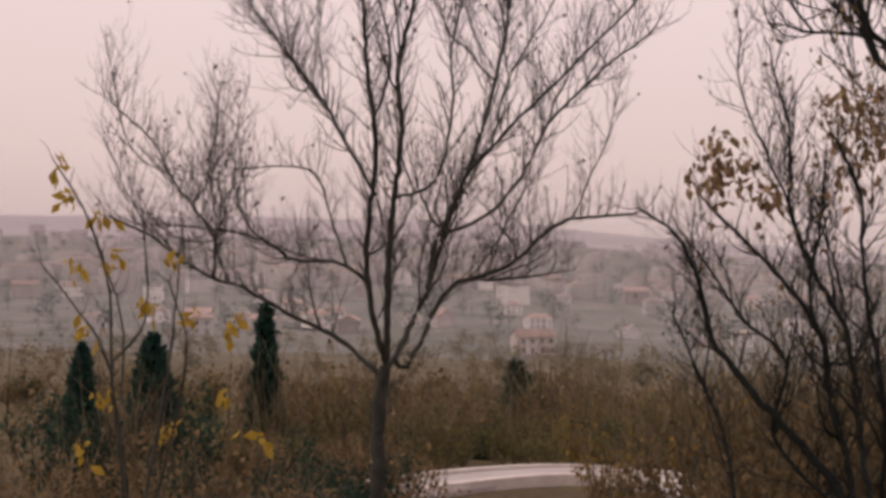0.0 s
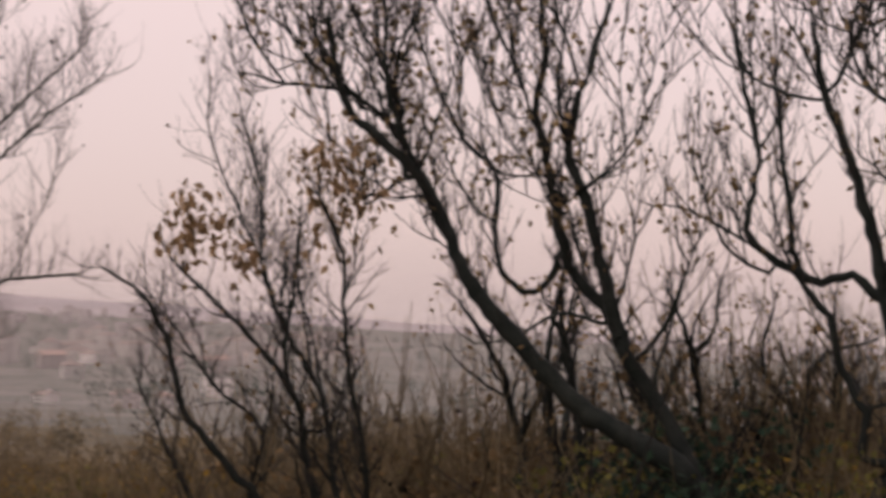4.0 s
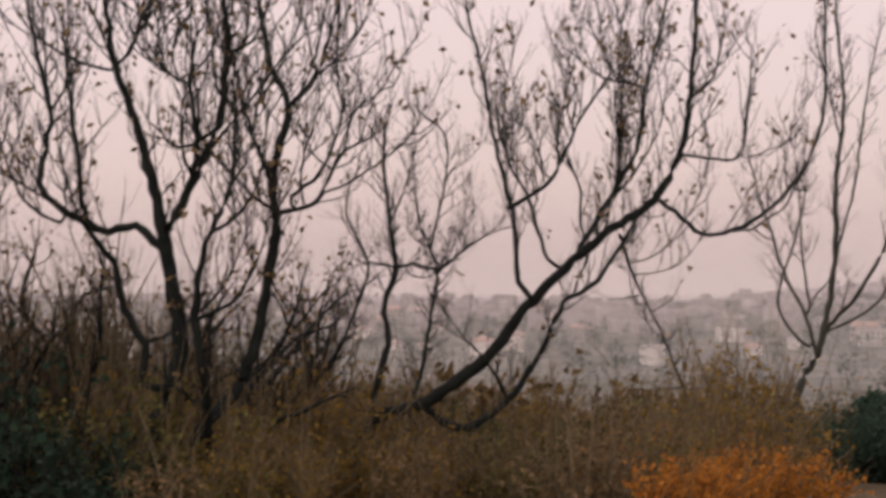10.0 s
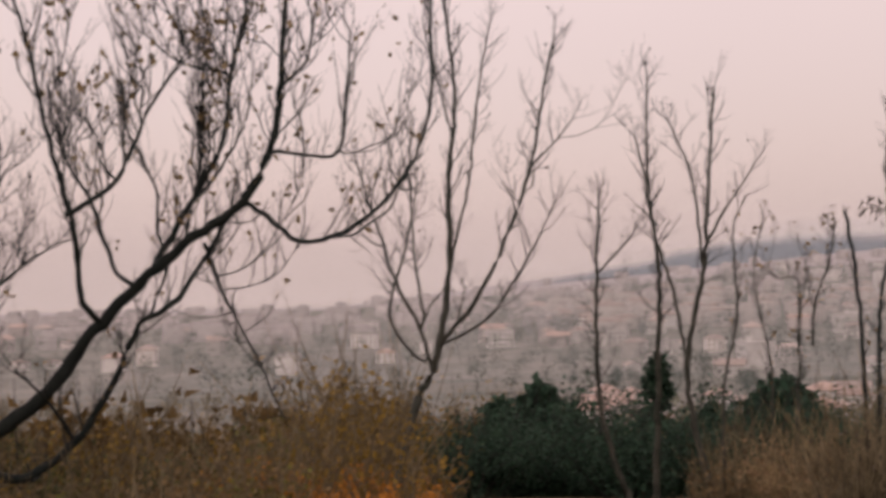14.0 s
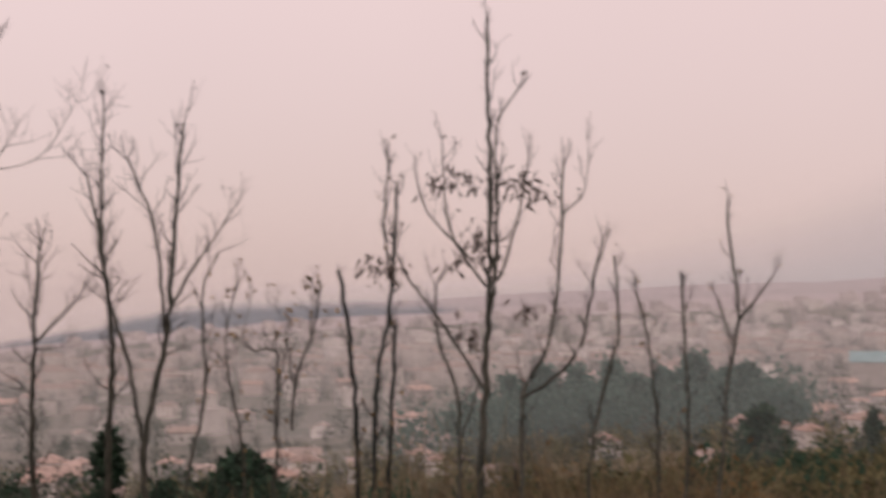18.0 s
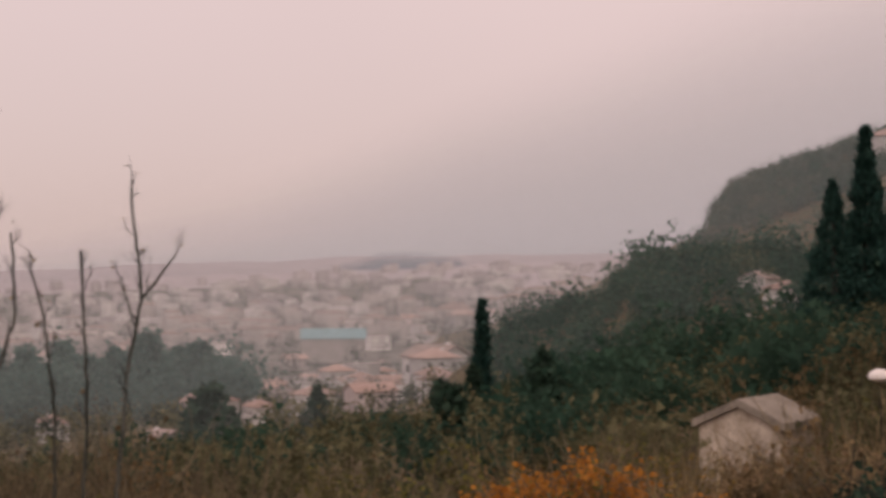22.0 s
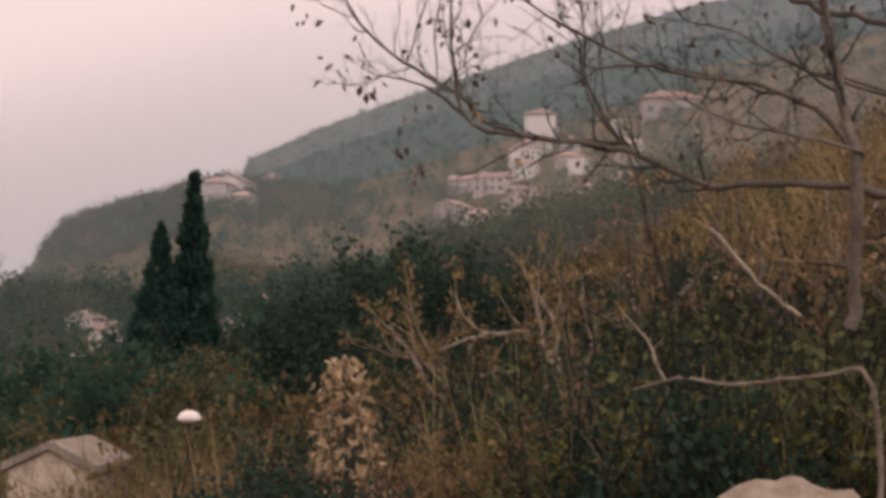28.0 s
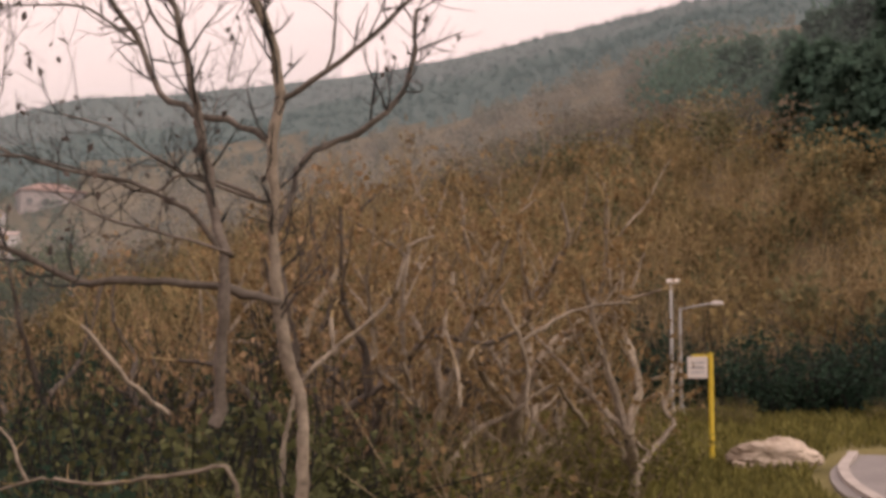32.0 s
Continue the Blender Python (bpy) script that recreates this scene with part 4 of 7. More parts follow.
T = tree_root('stalks', -2.04, 20.95, 9.4)
limb(T, [(0.0,0.0,-1.07),(-0.06,-0.0,0.55),(-0.16,-0.0,1.57),(-0.26,-0.0,2.14)],0.036,0.028)
limb(T, [(0.0,0.0,-1.07),(0.18,0.06,-1.09),(0.21,0.42,0.73),(0.39,0.63,1.7),(0.49,0.91,3.1)],0.033,0.024)
limb(T, [(0.18,0.06,-1.09),(0.32,0.04,-1.02),(0.41,-0.14,0.89),(0.43,-0.18,1.36)],0.034,0.024)
limb(T, [(0.41,0.67,1.9),(0.41,0.7,1.99),(0.33,1.07,2.86),(0.39,1.08,3.55)],0.017,0.014)
root = grow(T, BARK_DARK, TWIG, "cluster of lopped bare stalks", 0.35, 0.4, 1.3, 1, 50, LEAF_BROWN, 0.08, 0.22, bare=0.3, extra=1, reach=0.8)
tufts(root, [(-1.95, 20.96, 2.21), (-1.81, 20.97, 2.16), (-1.65, 20.98, 2.21)], LEAF_GREY, 0.13, 20, 0.18, 8, slim=0.13, label="tuft of dry grey leaves")

T = tree_root('stalks', 0.75, 23.01, 0.6)
limb(T, [(0.0,0.0,-0.42),(0.23,0.0,0.78),(0.39,0.0,1.39),(0.34,0.0,2.41)],0.026,0.019)
limb(T, [(1.74,-0.0,-0.28),(1.86,0.36,0.76),(2.02,0.37,1.53),(1.96,0.54,2.38),(1.9,0.68,3.07)],0.03,0.019)
limb(T, [(2.02,0.37,1.53),(2.23,0.2,1.83),(2.44,0.03,2.13)],0.019,0.011)
limb(T, [(1.95,0.37,1.2),(1.92,0.38,1.22),(1.76,0.5,1.84)],0.015,0.011)
limb(T, [(1.74,-0.0,-0.28),(1.28,-0.08,-0.42),(1.28,-0.23,0.49),(1.25,-0.21,1.23),(1.21,-0.29,2.02)],0.026,0.019)
limb(T, [(1.28,-0.1,-0.29),(0.89,-0.28,-0.25),(0.81,-0.7,0.66),(0.74,-0.65,1.32),(0.58,-0.82,1.9)],0.023,0.015)
root = grow(T, BARK_GREY, TWIG, "row of thin bare stalks in the scrub", 0.35, 0.4, 1.3, 1, 51, LEAF_BROWN, 0.07, 0.12, bare=0.35, extra=1, reach=0.7)

T = tree_root('stalks', -5.11, 24.53, 15.7)
limb(T, [(0.0,0.0,-0.86),(0.24,0.0,0.43),(0.2,0.0,1.9),(0.44,0.0,2.55)],0.03,0.017)
limb(T, [(0.83,0.0,-0.73),(0.56,0.4,1.07),(0.73,0.61,2.07)],0.025,0.013)
limb(T, [(1.52,0.0,-0.09),(1.58,-0.27,0.74),(1.82,-0.3,1.4),(1.86,-0.38,1.81)],0.025,0.013)
limb(T, [(0.83,0.0,-0.73),(1.27,-0.1,-0.73),(1.3,-0.23,0.58),(1.26,-0.29,1.08),(0.94,-0.34,1.08)],0.03,0.017)
root = grow(T, BARK_GREY, TWIG, "thin bare stalks with wispy twigs", 0.25, 0.55, 1.2, 1, 52, LEAF_BROWN, 0.09, 0.35, bare=0.2, extra=6, reach=0.9)

T = tree_root('plane_tree', 12.82, 9.73, -59.1)
limb(T, [(0.0,0.0,1.74),(-0.14,-0.0,2.3),(-0.25,-0.0,2.98),(-0.28,-0.0,3.47),(-0.3,-0.0,4.16),(-0.25,-0.0,4.67),(-0.34,-0.0,5.08),(-0.49,0.0,5.47)],0.043,0.036)
limb(T, [(-0.47,-0.0,5.41),(-0.47,0.0,5.39),(-0.29,0.12,5.96),(-0.27,0.26,6.65)],0.028,0.019)
limb(T, [(-0.49,-0.0,5.46),(-0.71,-0.12,5.72),(-1.1,-0.31,6.13)],0.019,0.012)
limb(T, [(-0.48,0.0,5.45),(-0.82,0.06,5.52),(-1.18,0.12,5.67)],0.012,0.007)
limb(T, [(-0.71,-0.0,1.74),(-0.68,-0.18,2.39),(-0.67,-0.36,3.03),(-0.79,-0.31,3.62),(-0.86,-0.39,4.09),(-0.96,-0.47,4.52),(-1.05,-0.53,4.9),(-1.17,-0.6,5.28),(-1.28,-0.67,5.7),(-1.35,-0.73,6.09)],0.043,0.017)
limb(T, [(-0.3,-0.0,4.16),(-0.33,0.02,4.19),(-0.58,0.15,4.35),(-0.99,0.34,4.47),(-1.32,0.51,4.7),(-1.55,0.72,5.18),(-1.8,0.56,5.55),(-2.2,0.7,5.98),(-2.63,0.88,6.65)],0.028,0.014)
limb(T, [(-0.27,0.0,3.4),(-0.28,0.01,3.37),(-0.13,0.15,3.69),(-0.05,0.3,4.07),(0.28,0.46,4.3),(0.69,0.4,4.54),(0.93,0.52,5.05),(0.98,0.64,5.56),(1.32,0.79,6.21),(1.51,0.91,6.76)],0.028,0.012)
limb(T, [(-0.25,-0.0,4.6),(-0.22,-0.01,4.56),(0.27,-0.17,4.87),(0.66,-0.31,5.18),(1.01,-0.27,5.6),(1.31,-0.35,5.97)],0.022,0.01)
limb(T, [(-0.22,-0.0,2.78),(-0.28,-0.01,2.78),(-0.81,-0.12,2.9),(-1.28,-0.21,2.94),(-1.91,-0.2,2.92),(-2.24,-0.24,3.08),(-2.57,-0.29,3.22),(-3.14,-0.35,3.32),(-3.75,-0.43,3.41),(-3.99,-0.46,3.57),(-4.07,-0.52,4.05)],0.032,0.012)
limb(T, [(-0.71,-0.35,3.2),(-0.7,-0.36,3.18),(-0.98,-0.45,3.5),(-1.44,-0.56,3.7),(-1.9,-0.66,3.76),(-2.39,-0.6,3.9),(-2.76,-0.65,3.87)],0.019,0.01)
limb(T, [(-2.39,-0.6,3.9),(-3.33,-0.16,4.46),(-3.86,-0.15,4.93)],0.014,0.007)
limb(T, [(-0.28,0.0,3.66),(-0.32,-0.02,3.64),(-0.89,-0.29,3.77),(-1.26,-0.48,3.93),(-1.66,-0.4,4.19),(-2.03,-0.51,4.27)],0.014,0.007)
limb(T, [(-0.69,-0.36,3.12),(-0.6,-0.39,3.15),(-1.2,-0.6,3.29),(-1.6,-0.74,3.37),(-1.99,-0.67,3.57)],0.014,0.007)
limb(T, [(-2.57,-0.29,3.22),(-2.79,-0.22,3.55),(-2.99,-0.15,3.96),(-3.06,-0.1,4.27),(-3.49,-0.13,4.58)],0.014,0.007)
limb(T, [(-1.03,-0.52,4.85),(-1.27,-0.45,5.07),(-1.54,-0.31,5.67),(-1.72,-0.18,6.3)],0.014,0.007)
limb(T, [(-3.97,-0.46,3.56),(-4.37,-0.38,3.83),(-4.8,-0.31,3.95)],0.014,0.007)
limb(T, [(-2.65,0.0,3.34),(-3.46,0.3,3.43),(-4.07,0.51,3.63),(-4.31,0.39,3.89),(-5.0,0.55,4.3),(-5.47,0.67,4.73),(-5.69,0.75,5.1)],0.019,0.01)
limb(T, [(-4.13,0.0,3.79),(-4.18,-0.2,4.22),(-4.12,-0.42,4.68)],0.012,0.007)
limb(T, [(-2.67,-0.0,3.34),(-2.94,-0.07,3.69),(-2.97,-0.15,4.18),(-2.99,-0.22,4.56)],0.012,0.007)
limb(T, [(-0.45,-0.0,3.71),(-1.03,-0.11,3.86),(-1.3,-0.17,3.67),(-1.71,-0.25,3.81),(-2.24,-0.21,3.94)],0.014,0.007)
limb(T, [(-1.55,0.72,5.18),(-2.0,0.48,5.45),(-2.58,0.22,5.38)],0.012,0.006)
limb(T, [(-0.19,-0.0,2.59),(-0.23,-0.01,2.59),(-0.04,-0.16,2.96),(-0.08,-0.29,3.33)],0.014,0.007)
T["limbs"] = [(q, a * 1.2, b * 1.15) for q, a, b in T["limbs"]]
root = grow(T, BARK_PALE, TWIG, "plane tree with pale flaking trunks and dangling pods", 0.16, 0.85, 0.6, 1, 53, LEAF_GREY, 0.075, 0.13, "dry_foliage", "dry pods dangling from the twigs", 2, bare=0.35, bough=BARK_BROWN, extra=12, reach=1.3)
tufts(root, [(10.43, 12.16, 5.10), (10.64, 11.98, 4.96), (9.84, 12.63, 4.21), (9.98, 12.52, 4.69), (10.20, 12.35, 4.68), (10.33, 12.25, 4.55), (11.02, 11.65, 4.98), (11.26, 11.43, 4.79), (9.14, 13.14, 3.76), (9.41, 12.95, 3.70), (9.57, 12.83, 3.16), (9.75, 12.70, 3.00), (9.84, 12.63, 4.17), (9.70, 12.74, 3.43), (8.96, 13.26, 4.25), (9.17, 13.13, 3.77)], LEAF_GREY, 0.09, 7, 0.14, 9, name="dry_pod", label="bunch of dark dangling pods")
tufts(root, [(10.13, 12.41, 3.56), (10.36, 12.22, 3.17)], LEAF_RUST, 0.08, 10, 0.14, 10, label="withered rusty leaves")

T = tree_root('fallen_branches', 17.85, 12.98, -58.5)
limb(T, [(0.0,0.0,1.94),(0.57,0.0,2.77),(1.14,-0.0,3.26),(1.36,-0.0,3.68),(1.47,-0.0,4.08),(1.8,0.0,4.22)],0.04,0.021)
limb(T, [(0.57,0.0,2.77),(0.55,0.02,2.7),(0.52,0.14,3.17)],0.04,0.032)
limb(T, [(2.13,-0.0,2.07),(2.11,0.06,2.42),(1.93,0.2,3.2)],0.028,0.018)
limb(T, [(2.62,-0.0,3.47),(3.0,0.3,2.78),(3.05,0.37,1.94)],0.028,0.021)
limb(T, [(2.94,0.26,2.88),(3.07,0.3,2.99),(3.77,0.5,3.37),(4.42,0.51,3.47)],0.028,0.018)
limb(T, [(-1.47,-0.0,1.94),(-1.94,-0.32,2.34),(-2.49,-0.46,2.99)],0.035,0.025)
root = grow(T, BARK_PALE, TWIG_TAN, "pale broken boughs standing in the thicket", 0.8, 0.4, 0.5, 0, 54, bare=0.4)

T = tree_root('yellow_leaved_shrub', -9.06, -4.61, 106.7)
limb(T, [(0.0,0.0,-0.89),(-0.1,0.0,0.16),(-0.13,-0.0,1.05),(-0.35,-0.0,1.79),(-0.59,-0.0,2.18)],0.02,0.008)
limb(T, [(0.0,0.0,-0.89),(0.15,0.03,-0.9),(0.34,0.24,0.12),(0.44,0.23,0.83),(0.48,0.29,1.34)],0.018,0.008)
limb(T, [(0.05,0.01,-0.89),(-0.14,-0.55,0.5),(-0.42,-0.47,0.97),(-0.67,-0.57,1.31)],0.015,0.008)
limb(T, [(-0.1,0.0,0.16),(-0.03,0.03,0.15),(-0.03,0.34,0.83),(-0.26,0.64,1.49)],0.013,0.008)
limb(T, [(0.15,0.03,-0.9),(0.24,0.01,-0.9),(0.53,-0.12,0.46),(0.38,-0.19,1.15)],0.015,0.008)
limb(T, [(-0.11,-0.0,0.41),(-0.1,0.02,0.45),(0.19,0.2,0.84),(0.17,0.49,1.65)],0.013,0.008)
root = grow(T, BARK_GREY, TWIG, "thin shrub with a few large yellow leaves", 0.30, 0.35, 1.1, 0, 55, bare=0.3)
tufts(root, [(-9.23, -4.20, 1.37), (-8.96, -4.81, 1.72), (-8.86, -5.03, 1.92), (-8.81, -5.12, 2.17), (-9.13, -4.45, 0.95), (-8.87, -5.01, 1.32), (-9.01, -4.72, 1.40), (-8.92, -4.90, 0.76), (-8.98, -4.79, 0.16), (-8.90, -4.94, -0.30), (-9.21, -4.27, -0.13), (-9.50, -3.47, -0.23), (-9.39, -3.78, 0.13), (-9.41, -3.73, 0.79), (-9.29, -4.06, 0.84)], LEAF_YELLOW, 0.13, 9, 0.11, 11, name="leaf_tuft", label="few yellow leaves")

T = tree_root('low_bough', 14.13, 11.26, -56.6)
limb(T, [(0.0,0.0,1.18),(-0.54,-0.0,1.29),(-1.29,-0.0,1.19),(-1.83,-0.0,1.25),(-2.27,-0.0,1.12)],0.03,0.014)
limb(T, [(-1.96,-0.0,1.22),(-1.97,0.01,1.25),(-2.06,0.08,1.4),(-2.16,0.17,1.62),(-2.38,0.28,1.85)],0.019,0.011)
root = grow(T, BARK_PALE, TWIG_TAN, "pale lichen-covered bough low over the thicket", 0.6, 0.4, 0.8, 0, 56, bare=0.4)



def wild_tree(x, y, tall, seed, bark, leaf, label, share=0.4, name="oak_tree", leaf_size=0.10, twig=TWIG_TAN):
    """A crooked, many-limbed tree with ways of its own."""
    rng = np.random.default_rng(seed)
    tree = tree_root(name, x, y, rng.uniform(0, 360))
    z = tree["z"]
    trunk = [(0, 0, z - 0.2)]
    for k in range(3):
        trunk.append((trunk[-1][0] + rng.normal() * 0.09 * tall, trunk[-1][1] + rng.normal() * 0.06 * tall, z + tall * 0.15 * (k + 1)))
    limb(tree, trunk, 0.022 * tall, 0.014 * tall)
    for i in range(7):
        at = np.array(trunk[1 + i % 3])
        a = rng.uniform(0, 6.28)
        d = np.array([math.cos(a), math.sin(a), rng.uniform(0.45, 1.5)])
        way = [tuple(at)]
        for k in range(4):
            d = d / np.linalg.norm(d) + rng.standard_normal(3) * 0.38 + np.array([0, 0, 0.12])
            at = at + d / np.linalg.norm(d) * tall * rng.uniform(0.10, 0.19)
            way.append(tuple(at))
        limb(tree, way, 0.013 * tall, 0.0045 * tall)
    return grow(tree, bark, twig, label, 0.22, 0.16 * tall, 0.7, 1, seed, leaf, leaf_size, share, "foliage", "", 2, extra=10, reach=0.3 * tall)


# ---- bushes ----
def bush_kind(name, category, label, leaf, twig, tall, wide, stems, leaves, leaf_size, seed, upright=1.0, dense=0.5, crown_low=0.15, slim=0.42):
    """One bush at the origin, of many bent stems with leaves along them."""
    rng = np.random.default_rng(seed)
    root = empty(name, 0, 0, -400)
    pile, at = Pile(), []
    for i in range(stems):
        a, lean = rng.uniform(0, 2 * np.pi), rng.uniform(0.05, 1.0) ** 0.7 * wide
        h = tall * rng.uniform(0.55, 1.05) * (1 - 0.35 * (lean / wide) ** 2)
        p0 = np.array([math.cos(a), math.sin(a), 0]) * lean * 0.3 + [0, 0, -0.2]
        p1 = np.array([math.cos(a) * lean * 0.75, math.sin(a) * lean * 0.75, h * 0.5]) + rng.standard_normal(3) * 0.09 * tall
        p2 = np.array([math.cos(a) * lean, math.sin(a) * lean, h]) + rng.standard_normal(3) * 0.12 * tall
        line, rad = smooth_line([p0, p1, p2], (0.013 * tall ** 0.5, 0.004), tall / 1.6)
        pile.tube(line, rad, 3)
        for k in range(3):
            u = rng.uniform(0.3, 1.0)
            base = line[int(u * (len(line) - 1))]
            d = rng.standard_normal(3) * 0.6 + [0, 0, 0.7 * upright]
            tip = base + d / np.linalg.norm(d) * tall * rng.uniform(0.1, 0.28)
            pile.tube(np.array([base, tip]), np.array([0.006, 0.003]) * tall ** 0.4, 3)
            at.append((base, tip))
    part_mesh("brushwood", pile.mesh("brushwood", [twig]), root)["kind"] = "stuff"
    if leaves:
        pick = rng.integers(0, len(at), leaves)
        u = rng.uniform(0.0, 1.1, leaves)[:, None]
        base, tip = np.array([a for a, b in at])[pick], np.array([b for a, b in at])[pick]
        where = base + (tip - base) * u + rng.standard_normal((leaves, 3)) * tall * 0.05
        where = where[where[:, 2] > crown_low * tall]
        green = Pile()
        green.leaves(where, leaf_size, rng, 0.3, slim)
        part_mesh("foliage", green.mesh("foliage", [leaf]), root)["kind"] = "stuff"
    return tagged(root, label, category)


BUSH = {
    "brown": bush_kind("brown_shrub", "shrub", "brown leafy thicket shrub on the slope", LEAF_BROWN, TWIG_BROWN, 2.6, 1.3, 26, 460, 0.10, 1),
    "rust": bush_kind("rusty_shrub", "shrub", "rusty brown autumn shrub with withered leaves", LEAF_RUST, TWIG_BROWN, 2.4, 1.3, 26, 520, 0.10, 2),
    "gold": bush_kind("golden_shrub", "shrub", "golden brown autumn shrub of upright stems", LEAF_GOLD, TWIG_BROWN, 2.8, 1.1, 28, 560, 0.10, 3, 1.6, slim=0.3),
    "olive": bush_kind("olive_shrub", "shrub", "dull olive green leafy shrub", LEAF_OLIVE, TWIG_BROWN, 2.4, 1.4, 26, 1000, 0.078, 4),
    "bare": bush_kind("bare_shrub", "shrub", "leafless shrub of thin dark upright stems", LEAF_GREY, TWIG_BROWN, 3.0, 1.0, 34, 120, 0.06, 5, 1.6),
    "tan": bush_kind("tan_shrub", "shrub", "pale tan dried shrub with curled leaves", LEAF_TAN, TWIG_TAN, 2.4, 1.1, 32, 520, 0.09, 6),
    "orange": bush_kind("orange_shrub", "shrub", "bright orange autumn shrub on the slope", LEAF_ORANGE, TWIG_BROWN, 1.8, 1.3, 28, 2300, 0.085, 7),
    "dark": bush_kind("evergreen_shrub", "shrub", "dense dark evergreen shrub", EVERGREEN, TWIG, 2.6, 1.5, 20, 1700, 0.09, 8, crown_low=0.02),
    "holly": bush_kind("holly_shrub", "shrub", "dense dark olive shrub on the slope", LEAF_HOLLY, TWIG, 2.6, 1.5, 22, 1500, 0.09, 12, crown_low=0.02),
    "scrub": bush_kind("scrub_tree", "tree", "scrubby oak keeping its brown withered leaves", LEAF_RUST, TWIG_TAN, 4.6, 2.0, 36, 600, 0.11, 9, 1.2),
    "scrub_bare": bush_kind("scrub_tree", "tree", "leafless grey-brown scrub tree with tangled twigs", LEAF_BROWN, TWIG_TAN, 5.0, 1.8, 40, 420, 0.10, 10, 1.4),
    "evergreen": bush_kind("evergreen_tree", "tree", "broad dark evergreen tree on the hillside", EVERGREEN, TWIG, 6.0, 2.8, 34, 6200, 0.15, 11, crown_low=0.03),
}
scatter_rng = random.Random(11)


def scatter(kind, count, headings, ring, scale=(0.8, 1.25), group="", flat=1.0):
    """Bushes of a kind over a stretch of the slope."""
    for i in range(count):
        a, r = scatter_rng.uniform(*headings), scatter_rng.uniform(*ring)
        if -29 < a < -25 and 39 < r < 54:  # the clearing before the shed
            continue
        x, y = around(a, r)
        s = scatter_rng.uniform(*scale)
        m = Matrix.Translation((x, y, height(x, y) - 0.1)) @ Matrix.Rotation(scatter_rng.uniform(0, 6.28), 4, "Z") @ Matrix.Diagonal((s, s, s * flat * scatter_rng.uniform(0.85, 1.15), 1))
        tagged(copy_thing(BUSH[kind], m), group=group or kind + " shrubs on the slope")


# beyond the bend of the lower road
scatter("rust", 11, (74, 106), (40, 75), (0.8, 1.2))
scatter("dark", 8, (76, 110), (37, 50), (0.7, 1.0))
scatter("dark", 7, (99, 110), (24, 32), (0.6, 0.95))
scatter("rust", 7, (98, 110), (22, 34), (0.7, 1.1))
scatter("bare", 8, (74, 104), (36, 52), (0.9, 1.3))
scatter("brown", 4, (97, 102), (38, 46), (1.3, 1.7))
scatter("bare", 4, (80, 104), (38, 50), (1.3, 1.7))
scatter("olive", 8, (74, 108), (38, 56), (0.7, 1.0))
scatter("brown", 12, (72, 106), (38, 70), (0.8, 1.2))
scatter("gold", 5, (72, 98), (40, 60), (0.9, 1.3))
scatter("olive", 6, (80, 112), (38, 60), (1.0, 1.4))
scatter("brown", 8, (104, 122), (16, 26), (0.7, 1.0))
scatter("rust", 5, (100, 122), (22, 30), (0.8, 1.1))
scatter("gold", 4, (76, 112), (36, 41), (0.8, 1.1))
scatter("olive", 12, (74, 112), (35.5, 40), (0.7, 1.0))
scatter("brown", 8, (76, 114), (35.5, 40), (0.7, 1.0))
# below the gnarled trees
scatter("gold", 24, (34, 62), (19, 30), (0.7, 1.05))
scatter("brown", 18, (46, 90), (17, 28), (0.85, 1.2))
scatter("gold", 10, (62, 90), (20, 30), (0.9, 1.25))
scatter("bare", 12, (46, 92), (18, 34), (0.8, 1.2))
scatter("olive", 12, (30, 70), (20, 34), (0.8, 1.1))
scatter("dark", 4, (56, 64), (12, 16), (0.7, 1.0))
scatter("bare", 5, (56, 90), (17, 26), (1.1, 1.5))
scatter("bare", 5, (54, 70), (16, 22), (1.1, 1.5))
scatter("olive", 9, (48, 68), (16, 21), (1.0, 1.4))
scatter("gold", 8, (44, 62), (15, 20), (1.0, 1.35))
scatter("brown", 10, (58, 84), (15, 20), (1.0, 1.4))
scatter("bare", 12, (54, 72), (16, 22), (1.2, 1.6))
scatter("brown", 14, (52, 74), (16, 23), (1.1, 1.45))
scatter("dark", 4, (60, 70), (13, 17), (0.6, 0.85))
scatter("gold", 8, (50, 70), (14, 19), (0.8, 1.1))
scatter("gold", 9, (44, 66), (14, 18), (0.75, 1.0))
scatter("gold", 10, (38, 58), (12.5, 15), (0.55, 0.8))
scatter("olive", 8, (52, 70), (13.5, 18), (0.9, 1.15))
scatter("gold", 14, (40, 74), (20, 27), (0.9, 1.2))
scatter("brown", 18, (46, 78), (19, 30), (0.9, 1.3))
scatter("olive", 14, (38, 80), (20, 30), (0.9, 1.25))
scatter("rust", 8, (40, 70), (24, 32), (0.9, 1.3))
scatter("bare", 8, (68, 81), (16, 24), (1.1, 1.5))
scatter("brown", 6, (68, 81), (16, 22), (1.0, 1.3))
# the middle slope
scatter("brown", 10, (25, 40), (26, 42), (0.7, 1.0))
scatter("olive", 12, (16, 44), (28, 50), (0.8, 1.2))
scatter("rust", 5, (24, 36), (20, 26), (0.7, 0.9))
scatter("orange", 4, (24.5, 31), (16, 19), (0.7, 0.95))
scatter("gold", 4, (24, 32), (16, 20), (0.8, 1.0))
scatter("olive", 8, (22, 60), (12.5, 16), (0.55, 0.8))
scatter("brown", 10, (22, 66), (12.5, 16), (0.5, 0.75))
scatter("rust", 5, (24, 60), (12, 15), (0.5, 0.7))
scatter("tan", 7, (-12, 11), (24, 36), (0.6, 0.9))
scatter("brown", 12, (-16, 13), (24, 46), (0.55, 0.9))
